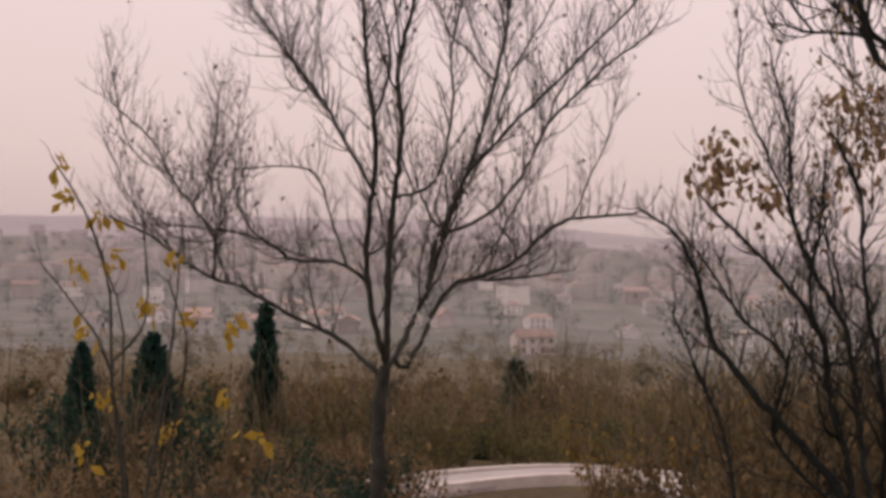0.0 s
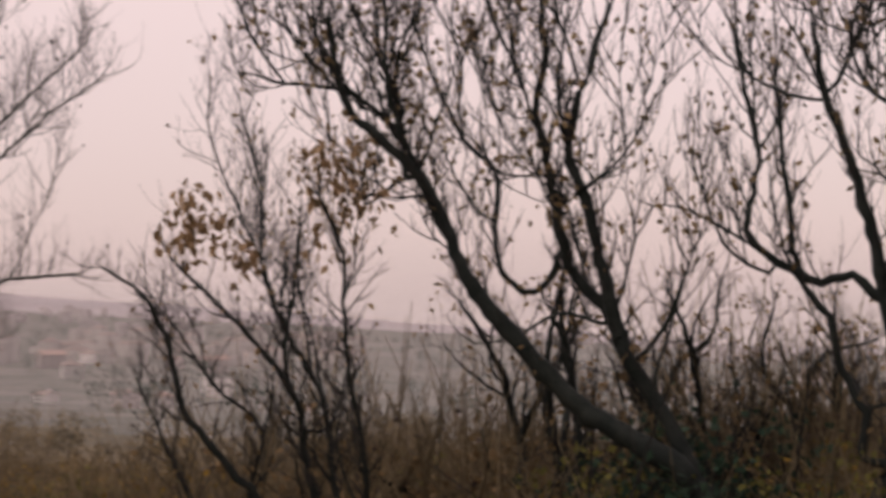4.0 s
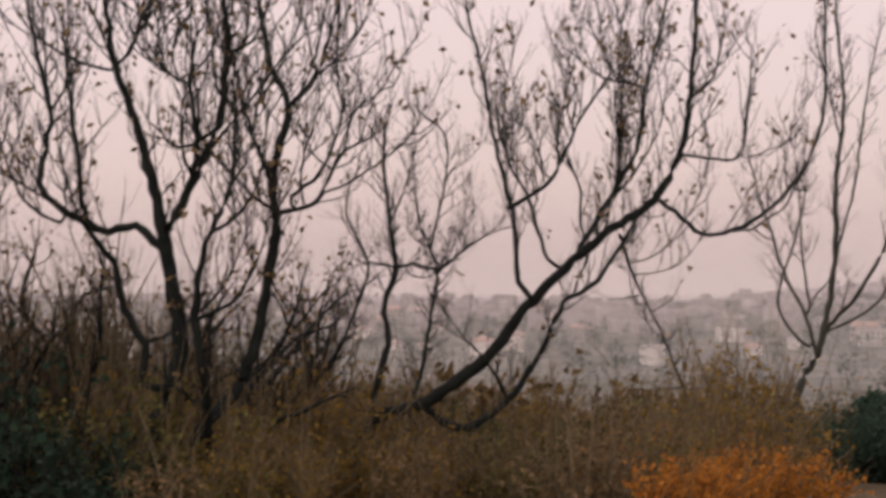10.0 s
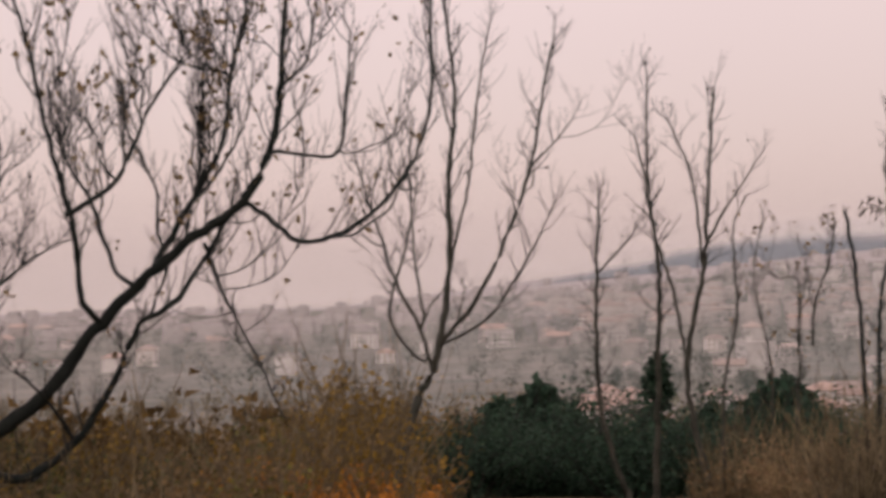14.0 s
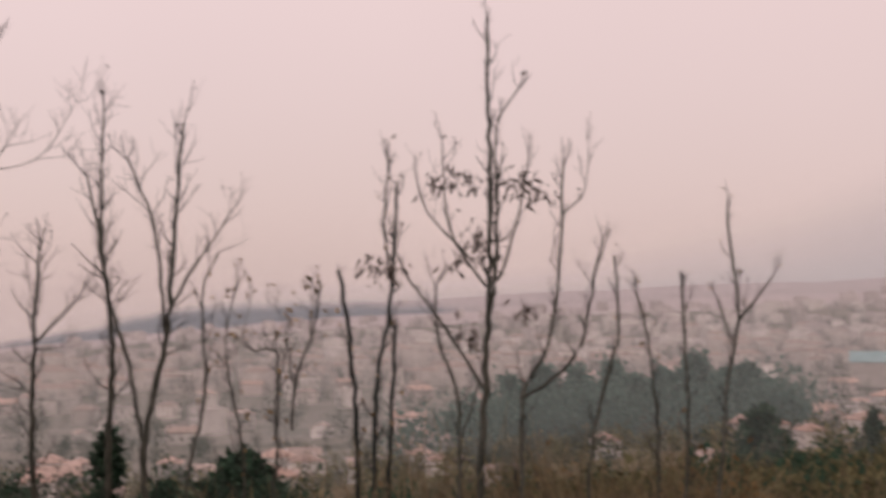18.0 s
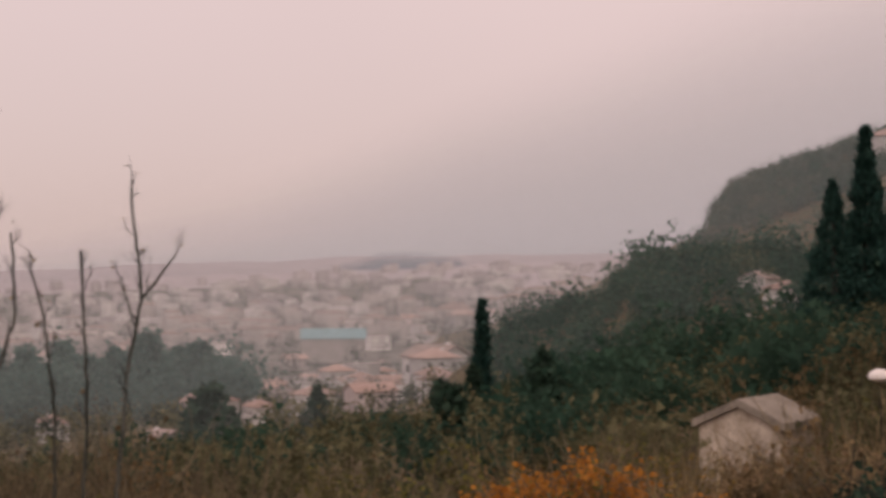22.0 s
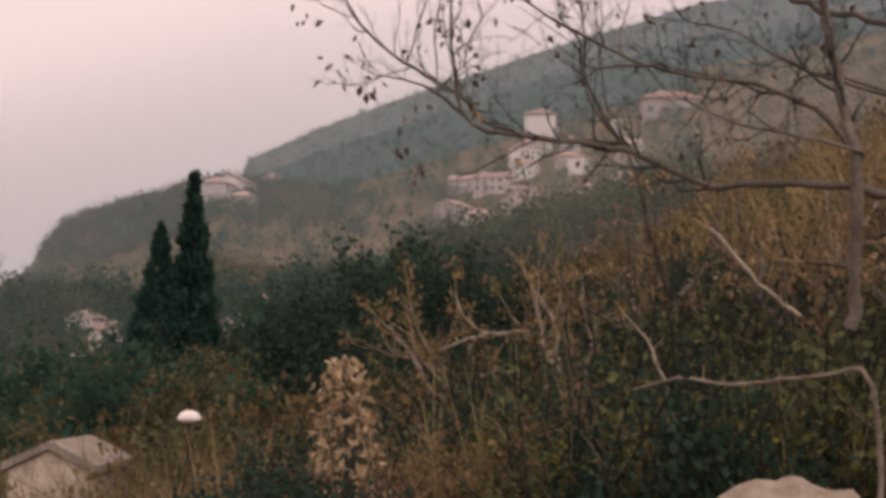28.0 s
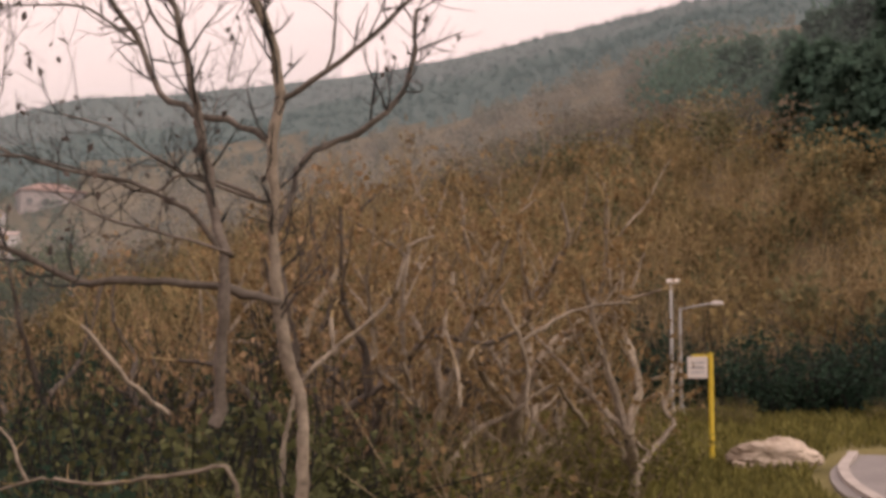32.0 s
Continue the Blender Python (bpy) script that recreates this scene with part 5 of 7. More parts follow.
scatter("holly", 12, (-18, 13), (24, 46), (0.5, 0.8))
scatter("bare", 20, (-10, 13), (22, 38), (0.6, 1.0))
scatter("olive", 10, (-20, 4), (26, 46), (0.5, 0.8))
# where the ridge comes down
scatter("brown", 9, (-42, -16), (26, 60), (0.8, 1.2))
scatter("olive", 14, (-42, -16), (24, 50), (0.8, 1.15))
scatter("brown", 12, (-42, -16), (24, 40), (0.6, 0.95))
scatter("tan", 10, (-40, -18), (24, 40), (0.55, 0.85))
scatter("gold", 6, (-40, -18), (26, 44), (0.6, 0.9))
scatter("brown", 10, (-42, -18), (28, 60), (0.8, 1.1))
scatter("olive", 8, (-42, -18), (28, 70), (0.8, 1.2))
scatter("tan", 16, (-44, -24), (24, 40), (0.6, 0.95))
scatter("holly", 14, (-58, -40), (20, 30), (1.0, 1.5))
scatter("holly", 14, (-58, -40), (21, 38), (1.0, 1.5))
scatter("rust", 10, (-44, -22), (40, 80), (0.9, 1.3))
scatter("dark", 4, (-38, -32), (19, 24), (0.7, 0.95))
scatter("tan", 5, (-40, -30), (22, 32), (0.6, 0.9))
scatter("brown", 22, (-62, -38), (20, 42), (0.8, 1.2))
scatter("olive", 18, (-62, -40), (20, 40), (0.7, 1.1))
scatter("holly", 10, (-58, -40), (19, 32), (0.7, 1.0))
scatter("dark", 30, (-90, -64), (46, 50), (1.1, 1.6))
scatter("olive", 16, (-84, -66), (41, 45), (0.3, 0.5))
scatter("bare", 8, (-84, -66), (46, 52), (1.2, 1.7))
scatter("olive", 10, (-65, -52), (24, 34), (0.8, 1.1))
scatter("holly", 18, (-60, -46), (34, 52), (1.2, 1.8))
scatter("dark", 9, (-53, -43), (27, 40), (1.2, 1.7))
scatter("dark", 10, (-57, -47), (32, 50), (1.3, 1.9))
scatter("scrub", 34, (-66, -50.5), (38, 90), (0.8, 1.3))
scatter("scrub_bare", 30, (-66, -49), (36, 100), (0.8, 1.3))
scatter("tan", 8, (-63, -48), (24, 38), (0.6, 0.9))
scatter("rust", 8, (-63, -44), (26, 42), (0.7, 1.0))
scatter("dark", 7, (-50, -43), (19, 26), (1.0, 1.3))
scatter("holly", 9, (-54, -43), (24, 30), (1.0, 1.4))
scatter("olive", 14, (-63, -48), (19, 28), (0.5, 0.8))
scatter("scrub", 14, (-82, -66), (60, 92), (0.9, 1.3))
scatter("scrub_bare", 12, (-82, -66), (60, 96), (0.9, 1.3))
scatter("dark", 7, (-54, -46), (26, 34), (0.9, 1.3))
scatter("olive", 9, (-56, -41), (22, 31), (0.8, 1.1))
scatter("gold", 6, (-56, -41), (22, 32), (0.7, 1.0))
scatter("dark", 8, (-46, -36), (30, 44), (1.2, 1.7))
scatter("dark", 3, (-27, -14), (28, 44), (0.6, 0.9))
scatter("bare", 12, (0, 9), (18, 25), (0.6, 0.95))
scatter("tan", 7, (1, 9), (19, 26), (0.5, 0.8))
scatter("brown", 12, (27, 44), (16, 26), (0.7, 1.0))
scatter("holly", 8, (30, 46), (16, 24), (0.7, 1.0))
scatter("rust", 6, (36, 56), (16, 22), (0.7, 1.0))
scatter("brown", 9, (-6, 1), (28, 40), (1.05, 1.3))
scatter("holly", 8, (-7, 1), (28, 40), (0.9, 1.2))
scatter("bare", 6, (-6, 3), (26, 36), (0.9, 1.2))
scatter("orange", 4, (22.5, 28), (11.5, 14), (0.55, 0.75))


def put(kind, x, y, s, turn=0, tall=1.0, group=""):
    m = Matrix.Translation((x, y, height(x, y) - 0.1)) @ Matrix.Rotation(turn, 4, "Z") @ Matrix.Diagonal((s, s, s * tall, 1))
    return tagged(copy_thing(BUSH[kind], m), group=group)


def cypress(x, y, tall, wide, seed, label="tall dark columnar cypress", lean=0.0, mat=CYPRESS, name="cypress_tree", blunt=0.62, count=2600, spray=0.06, hang=-2.2):
    """A column of upright sprays round a trunk."""
    rng = np.random.default_rng(seed)
    z = height(x, y)
    root = empty(name, x, y, z, rng.uniform(0, 360))
    trunk = Pile()
    line, rad = smooth_line([(0, 0, -0.3), (0, 0, tall * 0.5), (lean, 0, tall * 0.93)], (0.05 * wide + 0.08, 0.03), tall / 8)
    trunk.tube(line, rad, 7)
    part_mesh("trunk", trunk.mesh("trunk", [BARK_GREY]), root)
    n = count
    u = rng.uniform(0.02, 1.0, n) ** 1.0
    prof = np.minimum(u * 7, 1) * (1 - u) ** blunt * 1.18
    r = wide * 0.5 * prof * np.sqrt(rng.uniform(0.35, 1.0, n)) * (1 + 0.18 * np.sin(u * 37 + rng.uniform(0, 1, n)))
    a = rng.uniform(0, 2 * np.pi, n)
    at = np.stack([r * np.cos(a) + lean * u, r * np.sin(a), u * tall], 1)
    crown = Pile()
    crown.leaves(at, tall * spray, rng, hang, 0.22)
    part_mesh("crown", crown.mesh("crown", [mat]), root)["kind"] = "stuff"
    return tagged(root, label, "tree")


def conifer(x, y, tall, wide, seed, label="dark spreading conifer above the town", mat=EVERGREEN):
    rng = np.random.default_rng(seed)
    root = empty("conifer_tree", x, y, height(x, y), rng.uniform(0, 360))
    trunk = Pile()
    line, rad = smooth_line([(0, 0, -0.3), (0.1, 0, tall * 0.5), (0, 0, tall * 0.95)], (0.03 * tall, 0.03), tall / 6)
    trunk.tube(line, rad, 7)
    part_mesh("trunk", trunk.mesh("trunk", [BARK_GREY]), root)
    crown = Pile()
    at = []
    for i in range(70):
        u = rng.uniform(0.12, 0.98)
        a, reach = rng.uniform(0, 6.28), wide * 0.5 * (1 - u) ** 0.55 * rng.uniform(0.6, 1.0)
        for k in range(34):
            q = reach * rng.uniform(0.25, 1.0)
            at.append((math.cos(a) * q, math.sin(a) * q, u * tall - 0.12 * q + rng.normal() * 0.03 * tall))
    crown.leaves(np.array(at) + rng.standard_normal((len(at), 3)) * wide * 0.03, wide * 0.09, rng, 0.4, 0.35)
    part_mesh("crown", crown.mesh("crown", [mat]), root)["kind"] = "stuff"
    return tagged(root, label, "tree")


# single plants with a place of their own
def cypress_to(x, y, top, wide, seed, label="tall dark columnar cypress", blunt=0.62):
    return cypress(x, y, top - height(x, y), wide, seed, label, blunt=blunt, count=2600 if blunt < 0.8 else 3600, spray=0.06 if blunt < 0.8 else 0.042)


def conifer_to(x, y, top, wide, seed, label="dark spreading conifer on the slope"):
    return conifer(x, y, top - height(x, y), wide, seed, label)


cypress_to(-37.40, -14.32, -1.70, 1.3, 1, "small narrow cypress below the road")
cypress_to(-32.27, -10.86, -1.06, 1.6, 2, "dark conical cypress in the brown thicket")
cypress_to(-36.95, -8.99, -0.58, 1.0, 3, "slim dark cypress in the brown thicket")
conifer_to(-49.95, -2.45, -3.02, 2.4, 4, "dull green conifer beyond the road")
conifer_to(-21.39, 56.07, -4.03, 5.0, 5, "broad dark evergreen above the town")
conifer_to(-23.70, 57.30, -4.82, 4.5, 15, "broad dark evergreen above the town")
conifer_to(-19.98, 67.10, -3.46, 3.5, 6, "pointed dark conifer above the town")
conifer_to(-13.25, 64.67, -4.38, 6.5, 7, "broad dark evergreen above the town")
conifer_to(-14.70, 58.19, -4.91, 5.0, 16, "broad dark evergreen above the town")
conifer_to(-9.62, 47.05, -3.03, 5.0, 17, "rounded dark evergreen above the roofs")
put("gold", -13.70, 26.71, 1.5, 1.0, 1.15)
put("gold", -14.80, 29.51, 1.5, 2.0, 1.1)
put("gold", -16.40, 29.79, 1.5, 0.3, 1.15)
for k, (x, y, top) in enumerate([(29.40, 298.56, -9.50), (24.09, 309.06, -6.39), (18.27, 319.48, -10.21), (32.19, 288.21, -7.53), (11.59, 299.78, -10.55), (7.75, 329.91, -8.67), (19.86, 289.32, -9.10), (34.65, 277.85, -10.85)]):
    tagged(conifer(x, y, top - height(x, y), 15.0, 30 + k, "blue-green conifer in the park below", PARK), group="conifers of the park")
conifer_to(19.21, 158.85, -8.42, 10.0, 40, "dark clump of trees at the town's edge")
conifer_to(31.82, 167.00, -8.62, 5.0, 41, "small dark tree among the houses")
conifer_to(16.54, 57.68, -1.9, 4.0, 42, "dark evergreen at the foot of the ridge")
cypress_to(26.50, 86.01, 0.91, 1.0, 8, "thin spire of a cypress")
conifer_to(24.90, 82.32, -2.47, 2.6, 43, "dark bush round the cypress")
conifer_to(26.48, 75.49, -1.6, 4.4, 44, "dark rounded evergreen tree")
conifer_to(62.52, 136.35, 5.02, 4.2, 45, "dark forked evergreen on the slope")
cypress_to(56.63, 94.30, 12.52, 4.6, 9, blunt=1.0)
cypress_to(53.74, 93.68, 8.88, 5.6, 10, "broad dark cypress beside a taller one", 1.0)
put("orange", 9.06, 24.37, 1.35, 0.5, 0.9, "orange shrubs")
put("orange", 9.89, 24.59, 1.25, 2.5, 0.85, "orange shrubs")
put("orange", 9.07, 25.43, 1.1, 4.5, 0.9, "orange shrubs")
for k, (x, y, top) in enumerate([(35.82, 50.61, 6.13), (37.35, 46.96, 7.42), (37.78, 44.02, 6.35)]):
    put("evergreen", x, y, max(0.6, (top - height(x, y)) / 6.0) * 0.9, k, 1.25, "evergreens on the slope")
for k, (a, r, rise) in enumerate([(-36.8, 70, 6.0), (-38.6, 66, 6.2), (-40.4, 62, 6.0), (-42.5, 58, 5.5), (-44.6, 56, 5.0), (-47.0, 54, 4.2), (-49.2, 52, 3.8), (-43.4, 42, 2.6), (-46.2, 40, 2.4), (-48.6, 38, 2.2), (-51.0, 40, 2.6), (-39.8, 44, 2.0), (-37.6, 54, 3.6), (-41.2, 50, 2.6), (-45.6, 46, 1.6)]):
    x, y = around(a, r)
    put("evergreen", x, y, max(0.7, (EYE + r * math.tan(radians(rise)) - height(x, y)) / 6.3), k * 1.1, 1.0, "evergreens on the slope")
for k, (x, y, top) in enumerate([(34.92, 32.96, 3.0)]):
    put("scrub_bare", x, y, max(0.6, (top - height(x, y)) / 5.0) * 0.85, k, 1.15, "bare trees on the slope")
for k, (x, y, top) in enumerate([(11.00, 17.90, 0.83), (10.87, 16.80, 1.00), (11.86, 17.34, 0.84), (10.06, 16.13, 0.57)]):
    put("dark", x, y, max(0.6, (top - height(x, y)) / 2.6), k, 1.0, "dark shrubs on the slope")
stump_x, stump_y, stump_top = 12.93, 17.80, 1.35
cypress(stump_x, stump_y, stump_top - height(stump_x, stump_y), 0.85, 70, "dead trunk wrapped in dry pale creeper", 0.1, CREEPER, "creeper_stump", 0.22, 700, 0.055, 1.0)
put("orange", -12.23, 22.95, 0.9, 1.5, 0.9, "orange shrubs")
put("orange", -11.04, 23.55, 0.85, 3.5, 0.8, "orange shrubs")
put("dark", -13.39, 6.96, 1.5, 1.5, 0.9)
put("dark", -13.65, 6.47, 1.5, 2.5, 0.9)

for k, a in enumerate((22.8, 20.6, 18.4, 16.2, 14.0, 12.0)):
    x, y = around(a, 33 + 2.2 * (k % 3))
    put("evergreen", x, y, 0.66 + 0.07 * (k % 2), k * 1.3, 0.74, "dark evergreens above the town")
put("bare", 21.3, 41.6, 0.62, 0.7, 1.0, "bare shrubs before the shed")
put("bare", 22.4, 41.3, 0.5, 2.2, 1.0, "bare shrubs before the shed")
put("brown", 20.9, 40.6, 0.55, 1.1, 0.9)
put("evergreen", -13.89, 37.53, 0.9, 0.4, 0.82, "dark evergreens above the town")
put("evergreen", -13.26, 39.87, 0.88, 1.4, 0.8, "dark evergreens above the town")
put("evergreen", -15.06, 37.07, 0.7, 2.4, 0.85, "dark evergreens above the town")
put("evergreen", -8.18, 39.18, 0.85, 3.4, 0.85, "dark evergreens above the town")
put("evergreen", -7.45, 41.36, 0.9, 4.4, 0.82, "dark evergreens above the town")
for k, (x, y, top) in enumerate([(-13.29, 304.71, -10.60), (-6.70, 314.93, -9.64), (0.40, 300.00, -8.48), (38.70, 277.31, -13.95)]):
    tagged(conifer(x, y, top - height(x, y), 15.0, 60 + k, "blue-green conifer in the park below", PARK), group="conifers of the park")
for k, (px, py, tall) in enumerate([(22.75, 14.65, 5.2), (22.60, 13.00, 5.0), (25.91, 13.19, 5.6), (26.65, 17.79, 6.0), (29.35, 17.26, 6.4), (31.17, 16.05, 6.4), (26.28, 14.62, 4.8),
                                    (24.6, 10.9, 4.4), (28.1, 13.9, 5.4), (24.2, 16.6, 5.2), (30.2, 20.4, 6.4), (34.0, 17.6, 6.8), (33.4, 22.0, 7.0), (37.5, 19.2, 7.2), (27.6, 20.6, 5.6), (22.88, 19.45, 5.0), (23.50, 24.59, 4.6), (23.66, 27.14, 4.6), (26.44, 24.46, 5.6)]):
    wild_tree(px, py, tall, 80 + k, BARK_PALE if k % 3 else BARK_BROWN, LEAF_RUST if k % 3 else LEAF_TAN, "crooked oak with pale limbs and withered tan leaves", 0.42, leaf_size=0.13)
for k, (a, r, tall) in enumerate([(71.0, 17.0, 4.6), (66.5, 16.4, 4.4), (63.0, 18.2, 4.8), (59.0, 17.0, 4.2), (55.5, 18.6, 4.6), (51.0, 17.6, 4.0), (47.0, 19.0, 3.8)]):
    wild_tree(*around(a, r), tall, 130 + k, BARK_DARK, LEAF_BROWN, "dark bare thicket tree with a few brown leaves", 0.3, "thicket_tree", 0.09, TWIG)
for k, (x, y, top) in enumerate([(116.55, 28.67, 33.27), (115.05, 26.35, 34.41), (112.52, 23.92, 34.32), (112.89, 22.11, 35.06), (110.26, 19.84, 34.88), (105.01, 25.37, 27.55), (103.49, 23.08, 28.16), (101.92, 20.90, 27.93), (102.23, 19.28, 28.21), (95.85, 20.59, 23.86), (96.20, 18.90, 24.13), (103.52, 17.81, 29.15), (144.89, 38.90, 41.54), (149.13, 42.33, 41.51)]):
    tagged(conifer(x, y, max(7.0, top - height(x, y)), 7.5, 90 + k, "dark green fir on the wooded bank", FIR), group="firs on the bank")
for k, (x, y) in enumerate([(-28.69, -11.90), (-30.11, -10.98), (-31.55, -9.82), (-36.01, -8.63)]):
    put("bare" if k % 2 else "dark", x, y, 1.15, k * 1.3, 1.25, "dark shrubs below the road")
for k, (x, y) in enumerate([(26.13, 12.76), (27.37, 12.49), (28.57, 12.26), (29.60, 12.39), (23.46, 11.42), (24.23, 10.97), (23.02, 12.26)]):
    put("olive", x, y, 0.95 + 0.08 * (k % 3), k * 1.7, 0.8, "olive shrubs beside the verge")



def woods(name, count, headings, ring, mat, seed, label, size=(4.0, 8.0), per=46, bare=0.5, category="woods", slim=0.30, keep=None, spray=0.16, mid=0.55, trunk=True):
    """Many far trees as one mesh: crowns of sprays on thin trunks, with gaps between."""
    rng = np.random.default_rng(seed)
    pile = Pile()
    for i in range(count):
        a = rng.uniform(*headings)
        r = math.sqrt(rng.uniform(ring[0] ** 2, ring[1] ** 2)) if ring[1] > 2.2 * ring[0] else rng.uniform(*ring)
        if keep and not keep(a, r):
            continue
        x, y = around(a, r)
        z = height(x, y)
        h = rng.uniform(*size)
        pts = rng.standard_normal((per, 3)) * np.array([0.19, 0.19, 0.2]) * h + np.array([x, y, z + mid * h])
        pts[:, 2] = np.maximum(pts[:, 2], z + 0.05 * h)
        if trunk:
            pile.tube(np.array([[x, y, z - 0.5], [x + rng.normal() * 0.04 * h, y, z + h * 0.7]]), np.array([0.02 * h, 0.008 * h]), 3)
        pile.sprays(pts, spray * h, rng, 1.0 if rng.random() < bare else 0.0)
    ob = new(name, pile.mesh(name, [mat]))
    return tagged(ob, label, category, kind="stuff")


woods("hillside_woods", 900, (-45, -17), (95, 215), SLOPE_TREES, 21, "dark green and brown woods on the near spur", (2.2, 3.9), 120, spray=0.09, mid=0.36, keep=lambda a, r: r < 200 or a > -34)
woods("hillside_woods", 760, (-50, -25.5), (200, 350), SLOPE_TREES, 49, "dark green woods in the hollow below the ridge", (2.6, 4.6), 90, spray=0.09, mid=0.40, keep=lambda a, r: not (-49 < a < -41 and r < 300))
woods("hillside_woods", 420, (-45, -22), (95, 220), WOODS, 43, "olive and brown leafless trees between the evergreens", (2.2, 4.0), 90, spray=0.09, mid=0.40)
woods("hillside_woods", 420, (-82, -44), (95, 300), GREY_WOODS, 20, "grey-brown leafless woods on the bank", (3.0, 5.5), 90, spray=0.10, keep=lambda a, r: not (-50 < a < -40 and 170 < r < 300 and (a * 7.3 + r) % 1 < 0.75))
woods("hillside_woods", 620, (-84, -52), (120, 330), BANK_WOODS, 44, "dull green-brown woods higher up the bank", (3.0, 5.5), 100, spray=0.10, mid=0.42)
woods("fir_woods", 210, (-90, -71.5), (125, 270), FIR, 50, "dark green firs crowded on the upper bank", (5, 9), 170, spray=0.08, mid=0.42)
woods("ridge_woods", 1500, (-36, -22), (255, 345), SPUR_WOODS, 37, "green and brown hazy woods on the second spur", (2.4, 4.4), 70, spray=0.11, mid=0.36, trunk=False)
woods("hillside_woods", 170, (-50, -40), (195, 300), WOODS, 52, "bare trees between the hillside houses", (2.6, 4.4), 90, spray=0.08)
woods("hillside_woods", 230, (-50, -40), (120, 190), WOODS, 38, "bare trees in front of the hillside houses", (4, 7), 90, spray=0.07)
woods("ridge_woods", 5200, (-92, -32.4), (340, 525), FAR_WOODS, 22, "evergreen woods along the ridge, blue-green with painted haze", (1.6, 2.9), 46, spray=0.13, mid=0.30, trunk=False)
woods("valley_trees", 300, (22, 76), (95, 330), SCRUB, 23, "scattered trees and hedges at the valley's edge", (3, 6), 110, spray=0.10)
woods("valley_trees", 240, (-18, 22), (110, 330), OLIVE_SCRUB, 45, "hedges and garden trees between the nearest houses", (2.5, 5), 140, spray=0.10, mid=0.42)
woods("valley_trees", 260, (-18, 22), (150, 420), TOWN_TREES, 46, "dark green garden trees between the nearest houses", (3, 5.5), 140, spray=0.10, mid=0.42)
woods("hillside_scrub", 300, (-38, -16), (40, 120), OLIVE_SCRUB, 39, "low green-brown thicket on the spur", (1.4, 3.0), 130, category="thicket", spray=0.10, keep=lambda a, r: not (-29.5 < a < -24 and r < 58))
woods("hillside_scrub", 260, (-51, -26), (40, 120), SCRUB, 31, "low brown thicket where the ridge comes down", (1.4, 3.0), 130, category="thicket", spray=0.10, keep=lambda a, r: not (-29.5 < a < -24 and r < 58))
woods("hillside_scrub", 300, (-18, 22), (40, 100), OLIVE_SCRUB, 27, "low olive-brown thicket covering the slope", (1.2, 2.4), 130, category="thicket", spray=0.11, keep=lambda a, r: not (2 < a < 18 and r > 62))
woods("valley_trees", 260, (76, 125), (90, 340), SCRUB, 51, "brown trees on the slope below the road", (2.2, 4.2), 110, spray=0.10)
woods("hillside_scrub", 300, (74, 122), (42, 120), SCRUB, 32, "low dark brown thicket below the road", (1.3, 2.6), 130, category="thicket", spray=0.11)
woods("hillside_scrub", 380, (22, 78), (42, 120), GOLD_SCRUB, 28, "low golden-brown thicket below the trees", (1.8, 3.6), 130, category="thicket", spray=0.11)
woods("hillside_scrub", 340, (-80, -49), (42, 120), TAN_SCRUB, 29, "tan leafless thicket on the bank", (2.0, 4.0), 140, category="thicket", spray=0.09, keep=lambda a, r: a > -66 or r > 58)
woods("hillside_scrub", 260, (-80, -49), (46, 130), OLIVE_SCRUB, 47, "dull olive thicket among the tan brushwood", (2.0, 4.0), 150, category="thicket", spray=0.09, keep=lambda a, r: a > -66 or r > 58)
woods("hillside_woods", 90, (-41, -16), (50, 200), SLOPE_TREES, 42, "dark green bushes on the spur", (2, 4), 160, spray=0.09)
woods("hillside_woods", 130, (-41, -18), (60, 190), SLOPE_TREES, 40, "dark green trees on the slope above the town", (3, 6), 220, spray=0.085)
woods("hillside_woods", 80, (-20, 16), (40, 100), SLOPE_TREES, 41, "dark green bushes and trees below", (1.4, 2.8), 200, spray=0.09)
woods("park_trees", 150, (-11, 8), (255, 335), PARK, 48, "blue-green conifers crowded in the park below", (8, 15), 260, spray=0.07, mid=0.42, keep=lambda a, r: abs(a + 1.8) < 4.2 + 4.5 * ((a * 13.7 + r) % 1) ** 2)
woods("town_trees", 900, (-19, 128), (330, 1700), TOWN_TREES, 24, "grey-green trees among the houses of the town", (6, 12), 70, spray=0.10)
woods("town_trees", 420, (20, 74), (340, 1100), VALLEY_TREES, 33, "dark hedges and trees strewn over the valley", (5, 10), 70, spray=0.10)
woods("town_trees", 380, (76, 128), (320, 1400), VALLEY_TREES, 34, "dark trees between the houses of the slope", (5, 10), 70, spray=0.10)
woods("town_trees", 700, (-18, 26), (650, 1700), HAZE_TREES, 36, "trees between the far houses, blue-grey with painted haze", (8, 15), 60, spray=0.10)
woods("town_trees", 480, (-20, 24), (400, 1200), TOWN_TREES, 30, "dull green trees in the gardens of the town", (5, 10), 70, spray=0.10)


